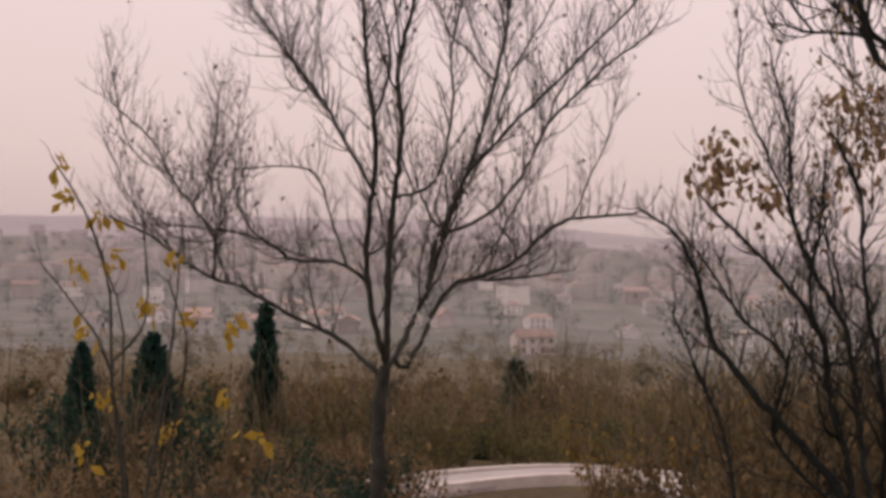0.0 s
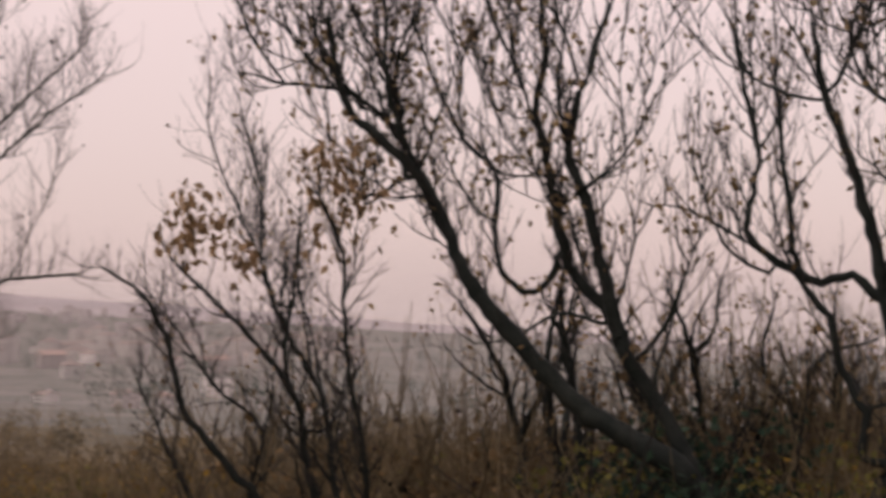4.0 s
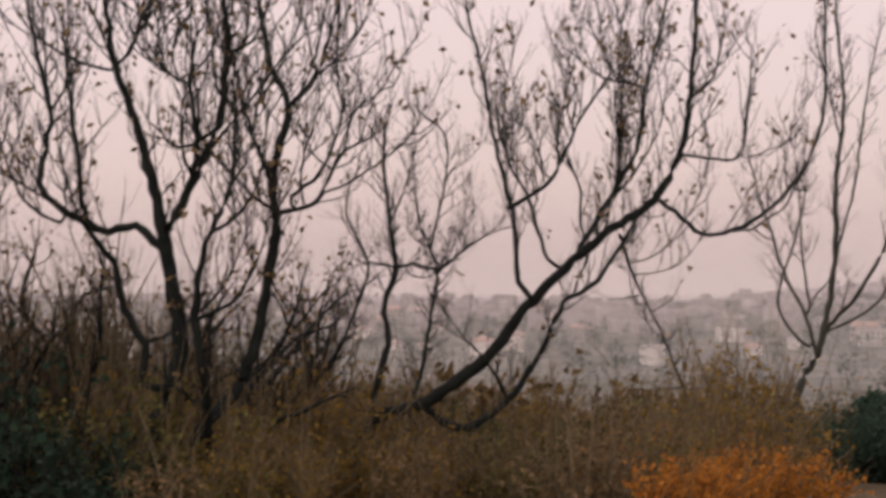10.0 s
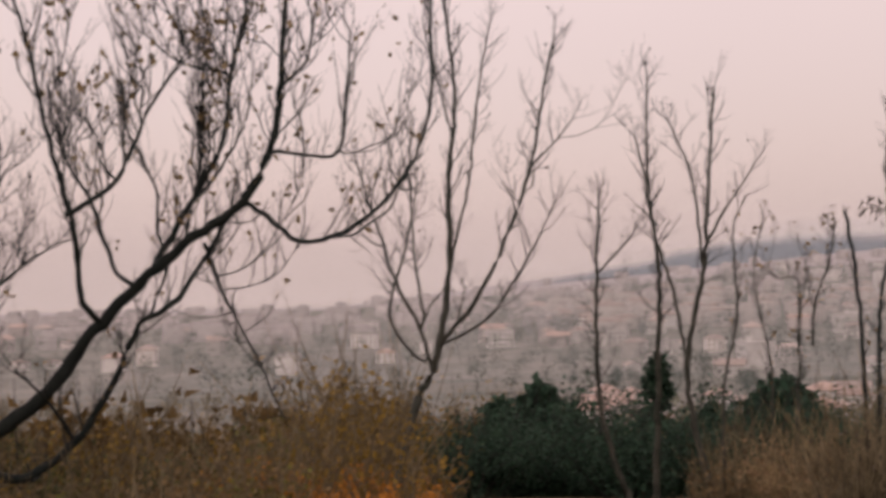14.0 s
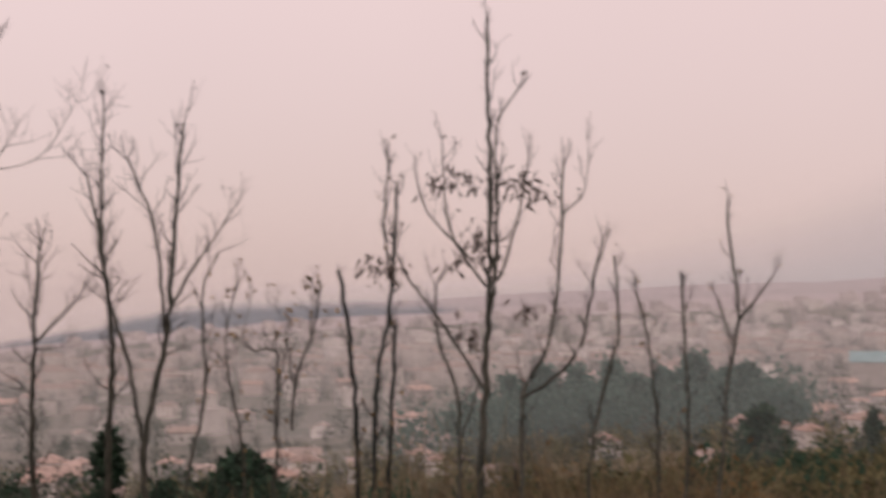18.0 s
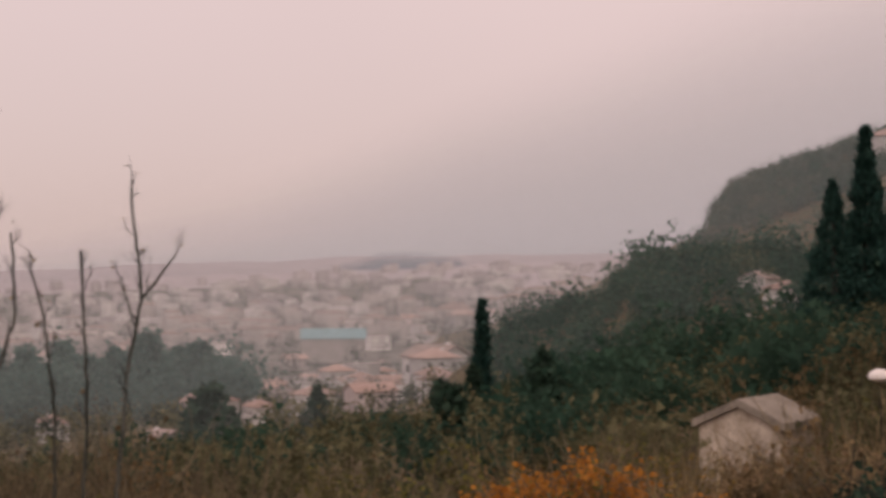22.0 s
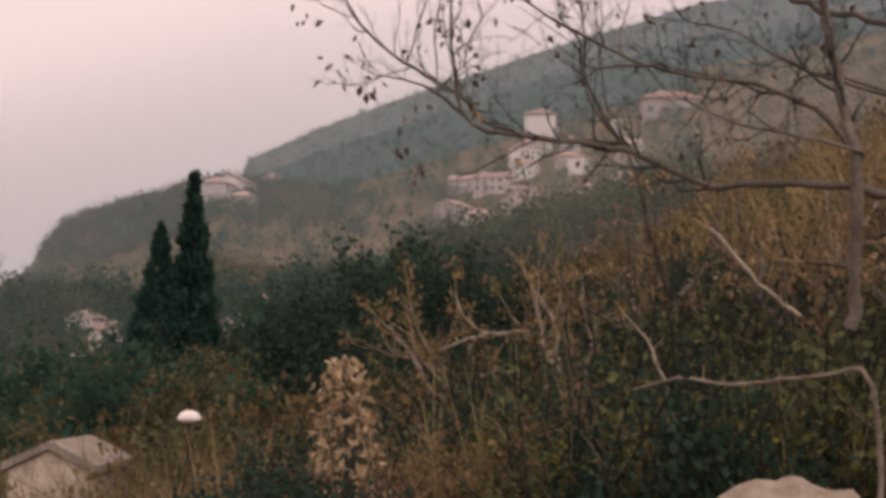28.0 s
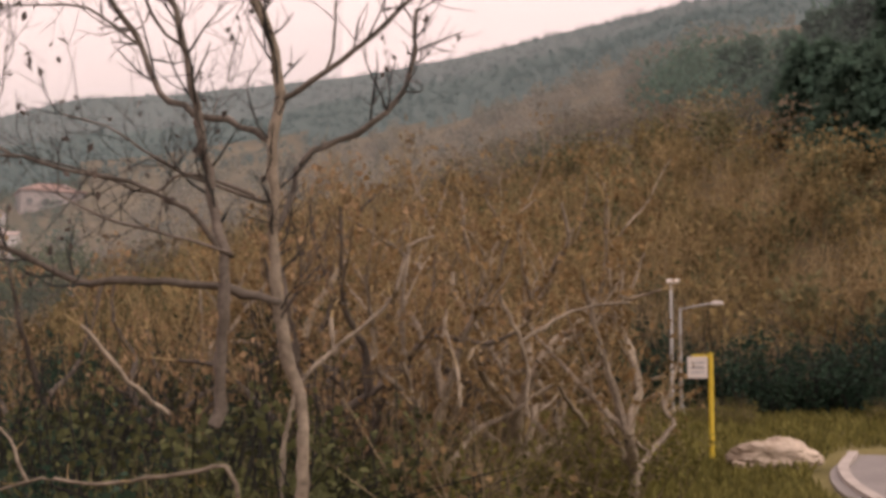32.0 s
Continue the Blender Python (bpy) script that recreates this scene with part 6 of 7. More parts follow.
# ---- the town ----
def house(wide, deep, high, style, wall, roof, rows=0, seed=0, label="", name="house", e=0.5):
    """A house at the origin: walls, a roof with eaves, a chimney, and windows in rows where asked."""
    rng = random.Random(seed)
    root = empty(name, 0, 0, -400)
    bm = box(wide, deep, high + 4, 0, 0, high / 2 - 2)
    if style == "gable":
        rise = deep * 0.24
        for s in (-1, 1):
            v = [bm.verts.new(p) for p in ((s * wide / 2, -deep / 2, high), (s * wide / 2, deep / 2, high), (s * wide / 2, 0, high + rise))]
            bm.faces.new(v)
    part("wall", bm, wall, root)
    bm = bmesh.new()
    if style == "gable":
        t = 0.25
        pts = [(-deep / 2 - e, high - 0.24 * e), (0, high + rise), (deep / 2 + e, high - 0.24 * e)]
        rows_v = []
        for x in (-wide / 2 - e, wide / 2 + e):
            rows_v.append([bm.verts.new((x, y, z + 0.02)) for y, z in pts] + [bm.verts.new((x, y, z + t)) for y, z in pts])
        a, b = rows_v
        for f in ((0, 1), (1, 2), (3, 4), (4, 5)):
            bm.faces.new((a[f[0]], a[f[1]], b[f[1]], b[f[0]]))
        for r in rows_v:
            bm.faces.new((r[0], r[1], r[4], r[3]))
            bm.faces.new((r[1], r[2], r[5], r[4]))
        bm.faces.new((a[0], a[3], b[3], b[0]))
        bm.faces.new((a[2], a[5], b[5], b[2]))
        bmesh.ops.recalc_face_normals(bm, faces=bm.faces)
    elif style == "hip":
        rise = min(wide, deep) * 0.28
        k = min(wide, deep) / 2
        low = [bm.verts.new((sx * (wide / 2 + e), sy * (deep / 2 + e), high + 0.01)) for sx, sy in ((-1, -1), (1, -1), (1, 1), (-1, 1))]
        lip = [bm.verts.new((v.co.x, v.co.y, high + 0.22)) for v in low]
        if wide >= deep:
            top = [bm.verts.new((-wide / 2 + k, 0, high + rise)), bm.verts.new((wide / 2 - k + 0.01, 0, high + rise))]
            bm.faces.new((lip[0], lip[1], top[1], top[0]))
            bm.faces.new((lip[1], lip[2], top[1]))
            bm.faces.new((lip[2], lip[3], top[0], top[1]))
            bm.faces.new((lip[3], lip[0], top[0]))
        bm.faces.new(low[::-1])
        for i in range(4):
            bm.faces.new((low[i], low[(i + 1) % 4], lip[(i + 1) % 4], lip[i]))
    else:
        box(wide + 0.3, deep + 0.3, 0.3, 0, 0, high + 0.15, 0.0, bm)
        for s in (-1, 1):
            box(wide + 0.3, 0.25, 0.7, 0, s * (deep / 2 + 0.02), high + 0.65, 0.0, bm)
            box(0.25, deep - 0.3, 0.7, s * (wide / 2 + 0.02), 0, high + 0.65, 0.0, bm)
    part("roof", bm, roof, root)
    part("chimney", box(0.8, 0.8, 1.9, wide * 0.25, deep * 0.1, high + 1.6 if style != "flat" else high + 1.2), wall, root)
    if rows:
        pane = bpy.data.meshes.new("window")
        bm = box(1.1, 0.12, 1.4)
        bm.to_mesh(pane)
        bm.free()
        pane.materials.append(GLASS_DARK)
        n = max(2, int(wide / 3.2))
        for s in (-1, 1):
            for i in range(n):
                for j in range(rows):
                    w = part_mesh("window", pane, root)
                    w.location = ((i + 0.5) / n * wide - wide / 2, s * deep / 2, 1.7 + j * 3.0)
    return tagged(root, label, "house")


HOUSES = [
    house(11, 9, 6.5, "hip", PLASTER[0], ROOF[0], 2, 1, "white plastered house with a tiled hip roof"),
    house(13, 9, 6.0, "gable", PLASTER[1], ROOF[0], 2, 2, "rose plastered house with a gabled tile roof"),
    house(16, 11, 9.5, "flat", PLASTER[0], ROOF[2], 3, 3, "white flat-roofed block of flats"),
    house(14, 10, 9.0, "hip", PLASTER[2], ROOF[1], 3, 4, "cream apartment house with a weathered hip roof"),
    house(22, 12, 12.5, "flat", PLASTER[3], ROOF[2], 4, 5, "grey flat-roofed apartment block in the town"),
    house(10, 8, 4.0, "gable", PLASTER[0], ROOF[1], 1, 6, "small white house with a weathered gable roof"),
]
FAR_HOUSES = [
    house(13, 10, 7.0, "hip", PLASTER[0], ROOF[1], 0, 11, "pale house with a weathered roof in the misty town"),
    house(18, 11, 10.0, "flat", PLASTER[0], ROOF[2], 0, 12, "pale flat-roofed block in the misty town"),
    house(15, 10, 8.0, "gable", PLASTER[1], ROOF[0], 0, 13, "rose house with a tiled gable roof in the misty town"),
    house(24, 12, 13.0, "flat", PLASTER[2], ROOF[2], 0, 14, "long cream apartment block in the misty town"),
    house(20, 12, 9.0, "hip", PLASTER[3], ROOF[1], 0, 15, "grey block with a hip roof in the misty town"),
]
town_rng = random.Random(5)
taken = []


def settle(kinds, count, headings, ring, clear_of=13.0, scale=(0.8, 1.15), group="houses of the town"):
    made = 0
    for k in range(count * 4):
        if made == count:
            break
        a = town_rng.uniform(*headings)
        r = town_rng.uniform(*ring)
        x, y = around(a, r)
        if any((x - u) ** 2 + (y - v) ** 2 < clear_of ** 2 for u, v in taken):
            continue
        taken.append((x, y))
        made += 1
        s = town_rng.uniform(*scale)
        m = Matrix.Translation((x, y, height(x, y))) @ Matrix.Rotation(town_rng.choice((0.3, 1.87)) + town_rng.uniform(-0.25, 0.25), 4, "Z") @ Matrix.Scale(s, 4)
        tagged(copy_thing(town_rng.choice(kinds), m), group=group)


settle(HOUSES[:4] + HOUSES[5:], 36, (-17, 20), (420, 720), 14, (0.5, 0.85))
settle([HOUSES[0], HOUSES[1], HOUSES[5]], 26, (78, 122), (300, 560), 13, (0.45, 0.65))
settle(HOUSES[:4], 8, (18, 40), (560, 800), 14, (0.7, 0.95))
settle(FAR_HOUSES[:3], 18, (18, 66), (620, 1000), 14, (0.45, 0.7))
settle(FAR_HOUSES[:3], 12, (80, 120), (420, 800), 14, (0.45, 0.7))
settle(FAR_HOUSES, 60, (-20, 22), (680, 1000), 15, (0.6, 0.9))
settle(FAR_HOUSES, 16, (20, 62), (800, 1300), 18, (0.8, 1.05))
settle(FAR_HOUSES[:3], 30, (78, 126), (540, 900), 15, (0.55, 0.8))
settle([HOUSES[1], HOUSES[0], HOUSES[5]], 24, (-48, -40.5), (225, 315), 8, (0.3, 0.5), "houses on the hillside")
settle([HOUSES[0], HOUSES[1], HOUSES[5]], 20, (4, 20), (170, 330), 12, (0.45, 0.66))
settle([HOUSES[0], HOUSES[1], HOUSES[5]], 26, (-16, -5), (200, 420), 11, (0.42, 0.6))
settle([HOUSES[0], HOUSES[5]], 6, (-9, 6), (140, 230), 12, (0.32, 0.42))


def far_quarter(name, count, headings, ring, wall, roof, seed, label):
    """The far streets as one mesh of walls and pitched roofs."""
    rng = np.random.default_rng(seed)
    vv, ff, rf = [], [], []
    for i in range(count):
        a, r = rng.uniform(*headings), rng.uniform(*ring)
        x, y = around(a, r)
        z, w, d, h, q = height(x, y), rng.uniform(9, 24), rng.uniform(8, 12), rng.uniform(5, 12), rng.uniform(0, 3.14)
        rise = 0.0 if rng.random() < 0.4 else d * 0.2
        c, s = math.cos(q), math.sin(q)
        o = len(vv)
        for lx, ly, lz in ((-w, -d, -6), (w, -d, -6), (w, d, -6), (-w, d, -6), (-w, -d, 2 * h), (w, -d, 2 * h), (w, d, 2 * h), (-w, d, 2 * h), (-w * 0.7, 0, 2 * h + 2 * rise + 0.3), (w * 0.7, 0, 2 * h + 2 * rise + 0.3)):
            vv.append((x + (lx * c - ly * s) / 2, y + (lx * s + ly * c) / 2, z + lz / 2))
        ff += [(o, o + 1, o + 5, o + 4), (o + 1, o + 2, o + 6, o + 5), (o + 2, o + 3, o + 7, o + 6), (o + 3, o, o + 4, o + 7)]
        rf += [(o + 4, o + 5, o + 9, o + 8), (o + 6, o + 7, o + 8, o + 9), (o + 5, o + 6, o + 9, o + 9), (o + 7, o + 4, o + 8, o + 8)]
    rf = np.array(rf)
    quads, tris = rf[rf[:, 2] != rf[:, 3]], rf[rf[:, 2] == rf[:, 3]][:, :3]
    return tagged(new(name, mesh_of(name, vv, [np.array(ff), quads, tris], [wall, roof, roof])), label, "houses", kind="stuff")


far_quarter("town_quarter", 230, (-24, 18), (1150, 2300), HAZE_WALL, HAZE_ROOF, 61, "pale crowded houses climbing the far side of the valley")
far_quarter("town_quarter", 120, (-22, 14), (1000, 2000), PLASTER[0], ROOF[2], 62, "white blocks in the far part of the town")
far_quarter("town_quarter", 260, (-21, 22), (760, 1300), PLASTER[2], ROOF[1], 66, "close rows of cream houses in the misty town")
far_quarter("town_quarter", 170, (76, 128), (700, 1300), PLASTER[2], ROOF[1], 67, "rows of cream houses on the slope behind the trees")
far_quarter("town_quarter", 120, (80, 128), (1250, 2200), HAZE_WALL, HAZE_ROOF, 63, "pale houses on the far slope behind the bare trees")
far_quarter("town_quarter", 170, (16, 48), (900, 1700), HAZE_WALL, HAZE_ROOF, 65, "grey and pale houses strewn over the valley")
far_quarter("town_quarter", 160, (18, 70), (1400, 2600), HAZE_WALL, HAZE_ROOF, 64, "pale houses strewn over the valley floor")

# ---- roads, posts and single things ----
def ribbon(name, centre, width, mat, label, category, lift=0.12, kind="structure", thick=0.3):
    """A strip that follows the ground along a line."""
    line, _ = smooth_line([(x, y, 0) for x, y in centre], (1, 1), 0.8)
    tan = np.gradient(line, axis=0)
    tan /= np.linalg.norm(tan, axis=1)[:, None]
    bm = bmesh.new()
    rows = []
    for p, t in zip(line, tan):
        row = []
        for s in (-1, 1):
            q = p + np.array([t[1], -t[0], 0]) * s * width / 2
            z = 0.5 * (height(p[0], p[1]) + height(q[0], q[1])) + lift
            row += [bm.verts.new((q[0], q[1], z)), bm.verts.new((q[0], q[1], z - thick))]
        rows.append(row)
    for a, b in zip(rows, rows[1:]):
        bm.faces.new((a[0], a[2], b[2], b[0]))
        bm.faces.new((a[1], a[0], b[0], b[1]))
        bm.faces.new((a[2], a[3], b[3], b[2]))
    bmesh.ops.recalc_face_normals(bm, faces=bm.faces)
    me = bpy.data.meshes.new(name)
    bm.to_mesh(me)
    bm.free()
    me.materials.append(mat)
    return tagged(new(name, me), label, category, kind=kind)


bend = [(-22.74, -7.86), (-26.31, -6.24), (-30.78, -3.86), (-33.00, -0.72), (-30.95, 1.88), (-26.79, 3.37), (-22.62, 4.17)]
ribbon("road", bend, 2.6, PALE_ROAD, "pale worn road bending below the trees", "road", 0.16)


def offset(line, d):
    out = []
    for i, (x, y) in enumerate(line):
        r = math.hypot(x, y)
        out.append((x * (1 + d / r), y * (1 + d / r)))
    return out


ribbon("kerb", offset(bend, 1.45), 0.3, CONCRETE, "pale concrete kerb along the road", "kerb", 0.28)
ribbon("kerb", offset(bend, -1.45), 0.3, CONCRETE, "pale concrete kerb along the road", "kerb", 0.28)
side_road = [(35.36, 7.32), (32.34, 7.14), (29.41, 6.55), (25.59, 5.42)]
ribbon("road", side_road, 4.2, ASPHALT, "grey asphalt road beside the grass verge", "road", 0.05)
side_kerb = [(34.87, 9.34), (31.87, 8.97), (28.96, 8.29), (25.15, 7.12)]
ribbon("kerb", side_kerb, 0.2, CONCRETE, "pale kerb rounding the road's corner", "kerb", 0.13)


def post_sign(x, y, top, turn):
    z = height(x, y)
    h = top - z
    root = empty("road_sign", x, y, z, turn)
    part("post", rod(0.055, h + 0.3, 0, 0, -0.3, 10), YELLOW_PAINT, root, "yellow steel post")
    part("arm", box(0.40, 0.07, 0.07, -0.2, 0, h - 0.03, 0.01), YELLOW_PAINT, root, "yellow bracket")
    panel = part("panel", box(0.42, 0.03, 0.46, -0.28, -0.05, h - 0.28, 0.012), WHITE_PAINT, root, "weathered white sign plate")
    for k in range(3):
        part("lettering", box(0.28, 0.004, 0.045, -0.28, -0.068, h - 0.18 - k * 0.1), STEEL, panel, "plain grey bar of writing")
    part("cap", rod(0.06, 0.04, 0, 0, h, 10), YELLOW_PAINT, root)
    return tagged(root, "white sign plate on a yellow post", "sign")


post_sign(33.00, 11.91, 3.52, -74)


def street_lamp(x, y, top, turn, reach, label):
    z = height(x, y)
    h = top - z
    root = empty("street_lamp", x, y, z, turn)
    part("pole", rod(0.055, h + 0.3, 0, 0, -0.3, 12, 0.04), STEEL, root)
    part("base_collar", rod(0.13, 0.35, 0, 0, -0.05, 12, 0.11), STEEL, root)
    if reach:
        part("arm", rod(0.03, reach + 0.1, 0, 0, h - 0.04, 8, turn=Matrix.Rotation(radians(80), 4, "Y")), STEEL, root)
    part("lamp_head", box(0.34, 0.18, 0.12, reach + 0.05, 0, h + 0.12 if reach else h + 0.03, 0.04), WHITE_PAINT, root, "pale lamp head")
    return tagged(root, label, "lamp")


street_lamp(42.26, 15.64, 6.14, -74, 0.0, "grey street lamp post with a small head")
street_lamp(43.30, 15.70, 5.51, -74, 1.0, "grey street lamp with a short arm")


def path_lamp(x, y, top):
    z = height(x, y)
    h = top - z
    root = empty("path_lamp", x, y, z)
    part("pole", rod(0.022, h + 0.25, 0, 0, -0.3, 10), BARK_DARK, root, "thin dark post")
    bm = bmesh.new()
    bmesh.ops.create_uvsphere(bm, u_segments=18, v_segments=10, radius=0.28)
    for v in bm.verts:
        v.co.z *= 0.75 if v.co.z > 0 else 0.35
        v.co += Vector((0, 0, h))
    part("globe", bm, WHITE_PAINT, root, "white rounded cap")
    return tagged(root, "white rounded lamp standing in the scrub", "lamp")


path_lamp(20.59, 34.29, -0.43)


def boulder(x, y, sx, sy, sz, seed, mat, label, sink=0.3, turn=0.0):
    bm = bmesh.new()
    bmesh.ops.create_icosphere(bm, subdivisions=4, radius=1.0)
    for v in bm.verts:
        n = noise.fractal(v.co * 1.4 + Vector((seed * 7, 0, 0)), 0.9, 2.0, 4)
        f = noise.noise(v.co * 5 + Vector((0, seed, 0))) * 0.06
        v.co *= 1 + n * 0.22 + f
        v.co = Vector((v.co.x * sx, v.co.y * sy, v.co.z * sz))
    me = bpy.data.meshes.new("boulder")
    bm.to_mesh(me)
    bm.free()
    me.materials.append(mat)
    ob = new("boulder", me)
    ob.location, ob.rotation_euler = (x, y, height(x, y) + sz * (1 - sink)), (0, 0, turn)
    return tagged(ob, label, "rock")


boulder(31.49, 10.21, 0.85, 0.5, 0.36, 1, ROCK, "pale limestone boulder on the grass verge", 0.2, radians(-76))
boulder(9.66, 8.82, 0.85, 0.8, 0.72, 2, ROCK, "pale rounded rock under the plane tree", 0.2)
boulder(31.36, 10.59, 0.4, 0.4, 0.2, 3, ROCK, "small pale rock on the grass verge", 0.4)

shed = house(2.8, 2.6, 2.2, "gable", ROCK, ROOF_DARK, 0, 31, "small pale stone shed with a mossy gable roof", "shed", 0.16)
for ob in list(shed.children):
    if ob.name.startswith("chimney"):
        bpy.data.objects.remove(ob)
shed_x, shed_y = 22.70, 44.55
shed.matrix_basis = Matrix.Translation((shed_x, shed_y, height(shed_x, shed_y) - 0.6)) @ Matrix.Rotation(radians(40), 4, "Z")


def tank(x, y):
    root = empty("water_tank", x, y, height(x, y))
    part("barrel", rod(0.3, 1.0, 0, 0, 0, 24), RED_PLASTIC, root)
    for z in (0.25, 0.7):
        part("hoop", rod(0.315, 0.04, 0, 0, z, 24), RED_PLASTIC, root)
    part("lid", rod(0.2, 0.04, 0, 0, 1.0, 20), RED_PLASTIC, root)
    return tagged(root, "red barrel half hidden in the thicket", "barrel")


tank(-14.27, 9.30)

for wide, px, py, kind in ((4, 74.8, 116.0, 5), (4, 67.1, 125.1, 0), (4, 68.6, 133.4, 5), (4, 83.4, 124.6, 0), (4, 72.0, 121.0, 0), (9, 230.98, 238.48, 0), (6, 215.62, 320.16, 0), (5, 145.38, 225.14, 0), (6, 194.35, 271.64, 5),
                          (9, 152.50, 239.58, 5), (7, 144.52, 232.79, 0), (5, 217.09, 215.66, 0), (6, 232.57, 216.88, 5)):
    tagged(copy_thing(HOUSES[kind], Matrix.Translation((px, py, height(px, py) - 0.2)) @ Matrix.Rotation(0.7, 4, "Z") @ Matrix.Scale(wide / 12, 4)), group="houses on the hillside")
villa = house(13, 9, 4.0, "hip", PLASTER[1], RED_ROOF, 1, 36, "rose villa with a faded red roof on the hillside")
villa_x, villa_y = 247.19, 215.59
villa.matrix_basis = Matrix.Translation((villa_x, villa_y, height(villa_x, villa_y) - 2.2)) @ Matrix.Rotation(radians(-40), 4, "Z")
for bx, by, top, kind, s in ((66.92, 374.06, -19.83, 2, 0.5), (78.24, 387.17, -18.46, 0, 0.7), (57.68, 365.48, -21.33, 3, 0.5), (87.93, 400.46, -17.69, 2, 0.5), (37.59, 317.79, -25.31, 5, 0.7), (49.56, 321.20, -25.16, 5, 0.7), (88.98, 328.15, -12.43, 5, 1.2), (86.10, 318.57, -12.39, 0, 0.8)):
    high = (6.5, 6, 9.5, 9, 12.5, 4)[kind] * s
    tagged(copy_thing(HOUSES[kind], Matrix.Translation((bx, by, top - high)) @ Matrix.Rotation(0.2 + kind, 4, "Z") @ Matrix.Scale(s, 4)), group="houses of the town")
hall = house(26, 16, 6, "gable", PLASTER[2], BLUE_ROOF, 0, 33, "long hall with a teal sheet roof in the town", "hall")
hall_x, hall_y = 120.94, 608.09
hall.matrix_basis = Matrix.Translation((hall_x, hall_y, height(hall_x, hall_y) + 4)) @ Matrix.Rotation(radians(-12), 4, "Z")



def terrace_wall(heading, r, long, high, turn):
    """A dry-stone wall that holds a terrace, of courses set back a little, with a coping."""
    x, y = around(heading, r)
    root = empty("terrace_wall", x, y, height(x, y), heading + turn)
    down = 1.2
    part("wall", box(long, 0.9, high + down, 0, 0.3, (high - down) / 2, 0.05), STONE, root)
    for k in range(3):
        part("course", box(long - 0.5 * k, 0.25, high / 3 - 0.08, 0.2 * k, -0.2 + 0.06 * k, high / 6 + k * high / 3, 0.04), STONE, root)
    part("coping", box(long + 0.3, 1.1, 0.22, 0, 0.25, high + 0.1, 0.05), CONCRETE, root, "pale stone coping")
    tagged(root, "pale dry-stone wall holding a terrace", "wall", "terrace walls on the hillside")


for heading, r, long, high, turn in ((-32.4, 124, 3.4, 1.1, 10), (-33.2, 128, 4, 0.9, -8), (-27.8, 130, 4.5, 0.8, 5), (-26.2, 128, 3.5, 0.7, -6), (-42.6, 185, 5, 1.3, 8),
                                           (-44.2, 180, 6, 1.2, -6), (-46.2, 190, 5, 1.4, 4), (-43.6, 200, 5, 1.3, 12), (-45.3, 205, 6, 1.3, -5), (-47.6, 200, 5, 1.2, 6),
                                           (-49.4, 195, 5, 1.1, -8), (-46.8, 172, 4, 1.0, 6)):
    terrace_wall(heading, r, long, high, turn)

# grass on the verge beside the road
blade_rng = np.random.default_rng(9)
verge = Pile()
spots = []
road_line = smooth_line([(x, y, 0) for x, y in side_road], (1, 1), 0.8)[0]
for i in range(24000):
    a, r = blade_rng.uniform(-86, -60), blade_rng.uniform(23, 47)
    gx, gy = around(a, r)
    if np.min(np.hypot(road_line[:, 0] - gx, road_line[:, 1] - gy)) > 2.5:
        spots.append((gx, gy, height(gx, gy)))
verge.leaves(spots, 0.26, blade_rng, -3.0, 0.12)
tagged(new("grass", verge.mesh("grass", [GRASS])), "dull green grass on the verge", "grass", kind="stuff")


# ---- the distance: plain backdrops, their haze put into a glowing colour ----

def backdrop(mat, r, headings, crest, foot, steps, label, name="backdrop", category="mountain"):
    """A ridge seen against the sky: headings and the angles of its crest above the eye's level."""
    bm = bmesh.new()
    uv = bm.loops.layers.uv.new("UVMap")
    cols = []
    for i in range(steps + 1):
        a = headings[0] + (headings[-1] - headings[0]) * i / steps
        el = float(np.interp(a, *zip(*sorted(zip(headings, crest))))) + 0.09 * noise.noise(Vector((a * 0.8, r, 0))) + 0.05 * noise.noise(Vector((a * 3, r, 5)))
        x, y = around(a, r)
        cols.append([bm.verts.new((x, y, EYE + r * math.tan(radians(foot + (el - foot) * q)))) for q in (0, 0.35, 0.7, 1)])
    for c, d in zip(cols, cols[1:]):
        for j in range(3):
            f = bm.faces.new((c[j], d[j], d[j + 1], c[j + 1]))
            for loop, (u, v) in zip(f.loops, ((0, j), (1, j), (1, j + 1), (0, j + 1))):
                loop[uv].uv = (u, v / 3)
    me = bpy.data.meshes.new(name)
    bm.to_mesh(me)
    bm.free()
    me.materials.append(mat)
    return tagged(new(name, me), label, category, kind="structure")


def haze_glow_material(name, color, soft_from):
    """Distance with haze put in its glow, fading into the sky towards its crest."""
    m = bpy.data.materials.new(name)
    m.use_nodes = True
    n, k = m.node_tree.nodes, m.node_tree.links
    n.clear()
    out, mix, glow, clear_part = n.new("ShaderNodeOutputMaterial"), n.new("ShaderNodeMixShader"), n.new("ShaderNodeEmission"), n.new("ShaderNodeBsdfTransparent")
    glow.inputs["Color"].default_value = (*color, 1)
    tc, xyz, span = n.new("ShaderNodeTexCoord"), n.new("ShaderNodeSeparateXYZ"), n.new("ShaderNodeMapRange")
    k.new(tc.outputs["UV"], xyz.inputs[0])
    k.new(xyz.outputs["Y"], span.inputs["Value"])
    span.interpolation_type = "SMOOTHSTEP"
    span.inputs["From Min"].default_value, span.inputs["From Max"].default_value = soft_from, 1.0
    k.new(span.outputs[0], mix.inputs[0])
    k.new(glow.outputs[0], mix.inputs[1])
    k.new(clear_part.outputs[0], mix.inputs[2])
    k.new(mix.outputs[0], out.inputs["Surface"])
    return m


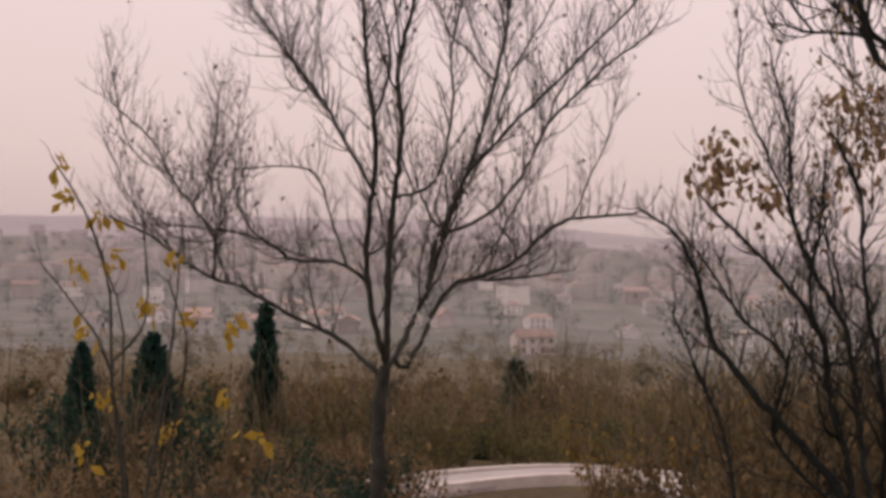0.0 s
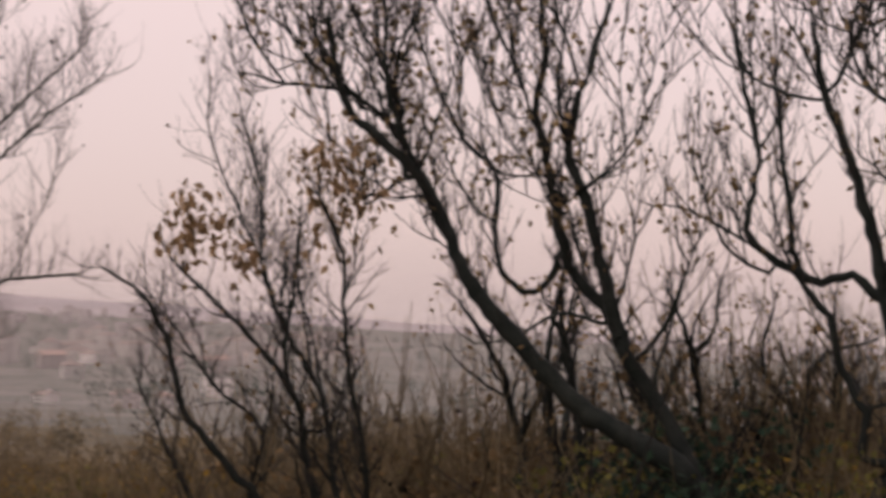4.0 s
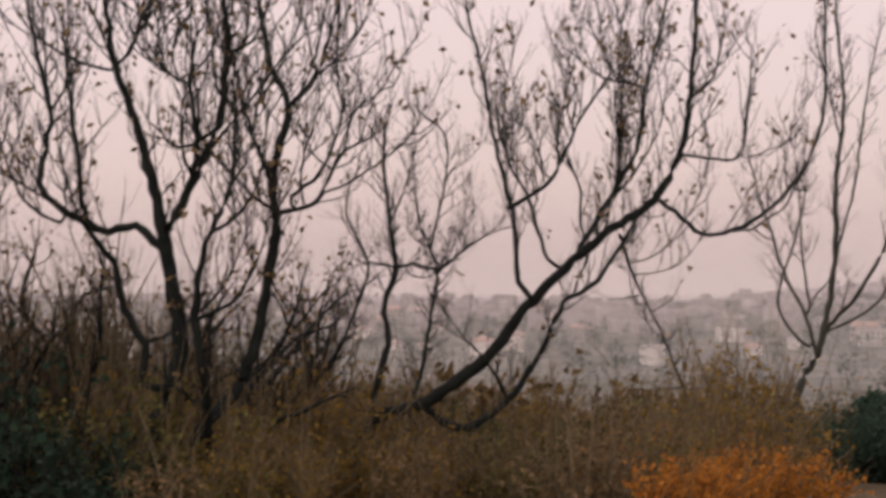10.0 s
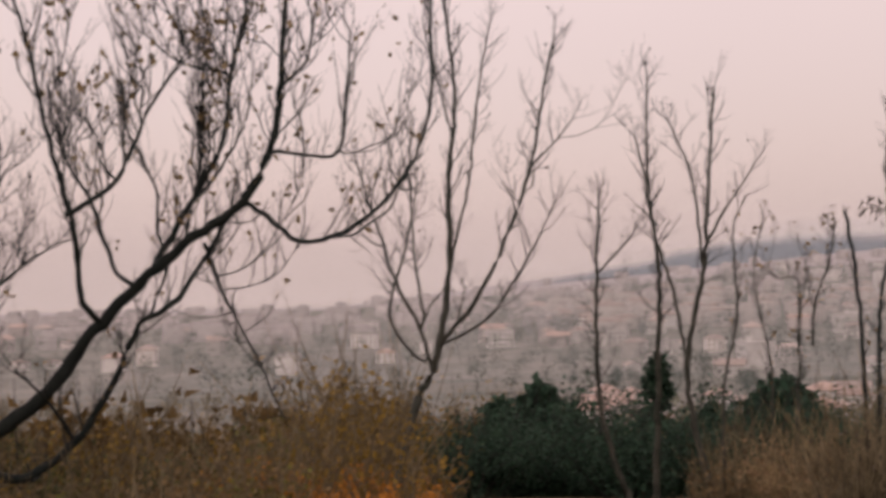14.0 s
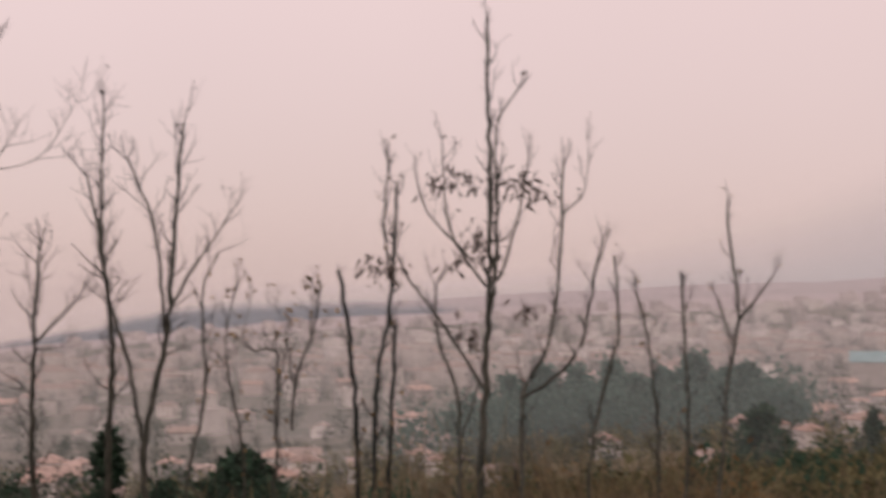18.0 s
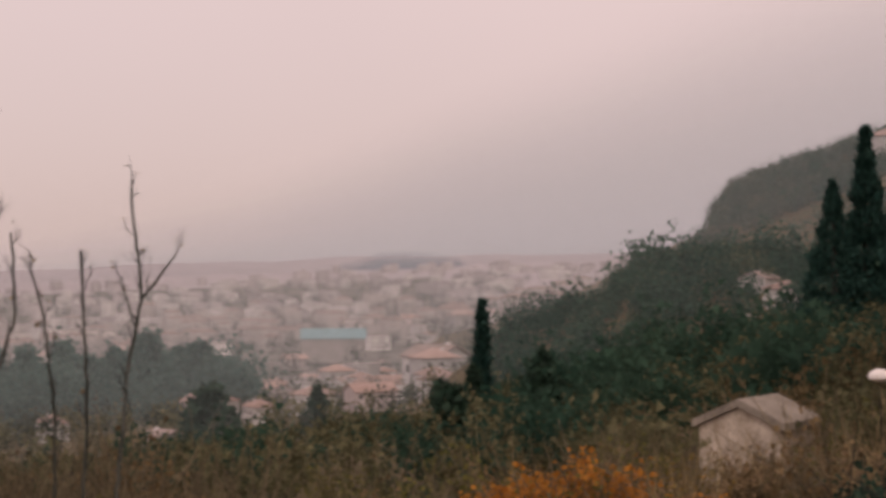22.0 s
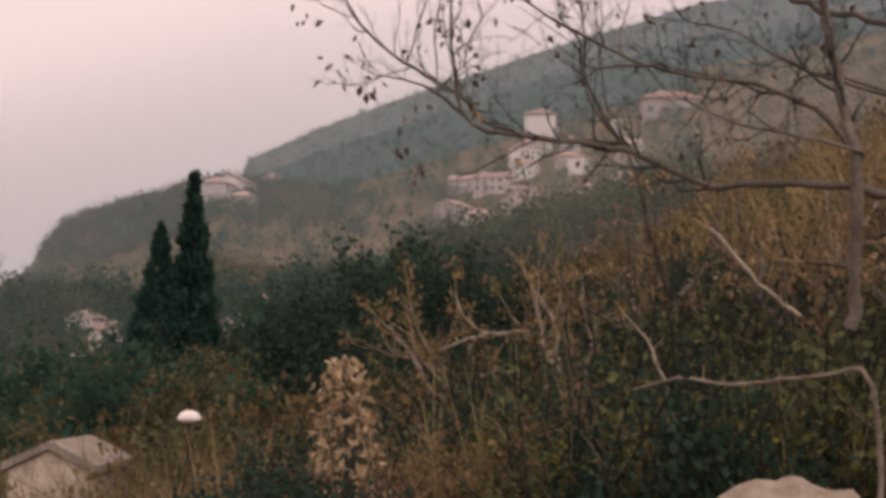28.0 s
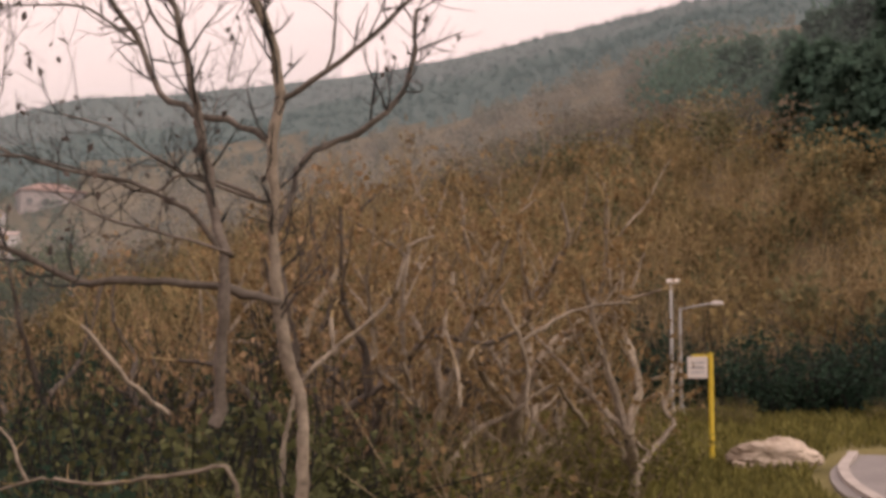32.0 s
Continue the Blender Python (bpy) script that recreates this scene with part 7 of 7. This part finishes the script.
backdrop(haze_glow_material("haze_glow_mountain", (0.465, 0.402, 0.418), 0.30), 4700, [14, 0, -8, -16, -26, -33, -60], [1.2, 2.4, 4.6, 8.2, 12, 14.5, 19], -3, 74, "far mountain, a backdrop glowing in the colour of mist")
backdrop(haze_glow_material("haze_glow_hills", (0.36, 0.31, 0.32), 0.15), 2500, [-26, -14, -5, 4, 12, 18, 24, 30], [2.9, 2.7, 2.3, 1.7, 1.3, 0.5, -0.8, -1.7], -4, 90, "hills beyond the town, a backdrop glowing in pale haze colour")
backdrop(haze_glow_material("haze_glow_plateau", (0.135, 0.138, 0.168), 0.86), 2420, [0.0, 3.0, 6.0, 9.3, 12.7, 14.8, 16.9, 18.2, 21.0, 24.0], [-1.5, 0.30, 0.62, 0.66, 0.62, 0.5, 0.1, -0.3, -0.8, -1.7], -4, 90, "wooded plateau beyond the town, glowing in blue haze colour")
backdrop(haze_glow_material("haze_glow_knoll", (0.17, 0.165, 0.19), 0.8), 2410, [-17.5, -16.0, -14.4, -13.0, -11.5, -10.0], [0.2, 1.5, 1.72, 1.66, 1.3, 0.2], -2, 30, "small wooded knoll at the town's end, glowing in haze colour")
backdrop(haze_glow_material("haze_glow_plain", (0.35, 0.30, 0.31), 0.4), 4300, [18, 40, 62, 76], [-1.5, -1.75, -1.75, -1.3], -4, 60, "plain at the valley's mouth, glowing in haze colour")
backdrop(haze_glow_material("haze_glow_slopes", (0.36, 0.305, 0.312), 0.42), 2400, [70, 84, 96, 108, 116, 134], [-1.4, 0.0, 0.5, 0.75, 0.95, 1.2], -4, 80, "slopes behind the bare trees, glowing in haze colour")


def haze_sheet_material(name, share, tint):
    """Stand-in sheet for mist: scatters sky light, passes the rest, gone towards its top."""
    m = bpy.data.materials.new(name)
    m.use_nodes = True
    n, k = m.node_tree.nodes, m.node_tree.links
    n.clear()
    out, mix, haze_diffuse, clear_part = n.new("ShaderNodeOutputMaterial"), n.new("ShaderNodeMixShader"), n.new("ShaderNodeBsdfDiffuse"), n.new("ShaderNodeBsdfTransparent")
    haze_diffuse.inputs["Color"].default_value = (*tint, 1)
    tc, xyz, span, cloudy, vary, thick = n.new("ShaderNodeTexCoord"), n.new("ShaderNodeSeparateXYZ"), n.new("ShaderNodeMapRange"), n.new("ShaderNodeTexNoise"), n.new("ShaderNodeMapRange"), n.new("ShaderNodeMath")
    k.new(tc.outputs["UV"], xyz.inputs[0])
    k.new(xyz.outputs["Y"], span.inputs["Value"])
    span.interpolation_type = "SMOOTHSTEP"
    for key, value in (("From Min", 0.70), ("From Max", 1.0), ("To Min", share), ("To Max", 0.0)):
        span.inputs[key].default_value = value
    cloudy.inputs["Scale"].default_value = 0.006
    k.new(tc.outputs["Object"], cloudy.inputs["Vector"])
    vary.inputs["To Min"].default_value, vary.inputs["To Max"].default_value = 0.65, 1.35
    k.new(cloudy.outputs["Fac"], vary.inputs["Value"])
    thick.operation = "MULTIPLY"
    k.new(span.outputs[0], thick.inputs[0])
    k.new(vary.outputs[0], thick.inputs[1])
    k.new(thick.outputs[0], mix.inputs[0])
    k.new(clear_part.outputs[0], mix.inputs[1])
    k.new(haze_diffuse.outputs[0], mix.inputs[2])
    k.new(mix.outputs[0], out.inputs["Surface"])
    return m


SHEET_TURN, SHEET_TOP = [128, 60, 20, 0, -12, -20, -28, -34, -45, -60, -75, -95], [4.0, 3.0, 4.0, 4.5, 6.0, 8.5, 12.0, 15.0, 19.0, 22.0, 26.0, 30.0]
# four sheets added between near and far to pale what stands behind
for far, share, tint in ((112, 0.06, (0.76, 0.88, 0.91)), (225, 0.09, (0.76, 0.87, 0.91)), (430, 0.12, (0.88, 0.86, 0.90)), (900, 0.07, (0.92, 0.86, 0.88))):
    backdrop(haze_sheet_material("haze_sheet", share, tint), far, SHEET_TURN, SHEET_TOP, -16, 110, "thin translucent sheet added for evening mist over the valley", "mist", "mist")
for source in list(BUSH.values()) + HOUSES + FAR_HOUSES:
    for ob in (*source.children_recursive, source):
        bpy.data.objects.remove(ob)
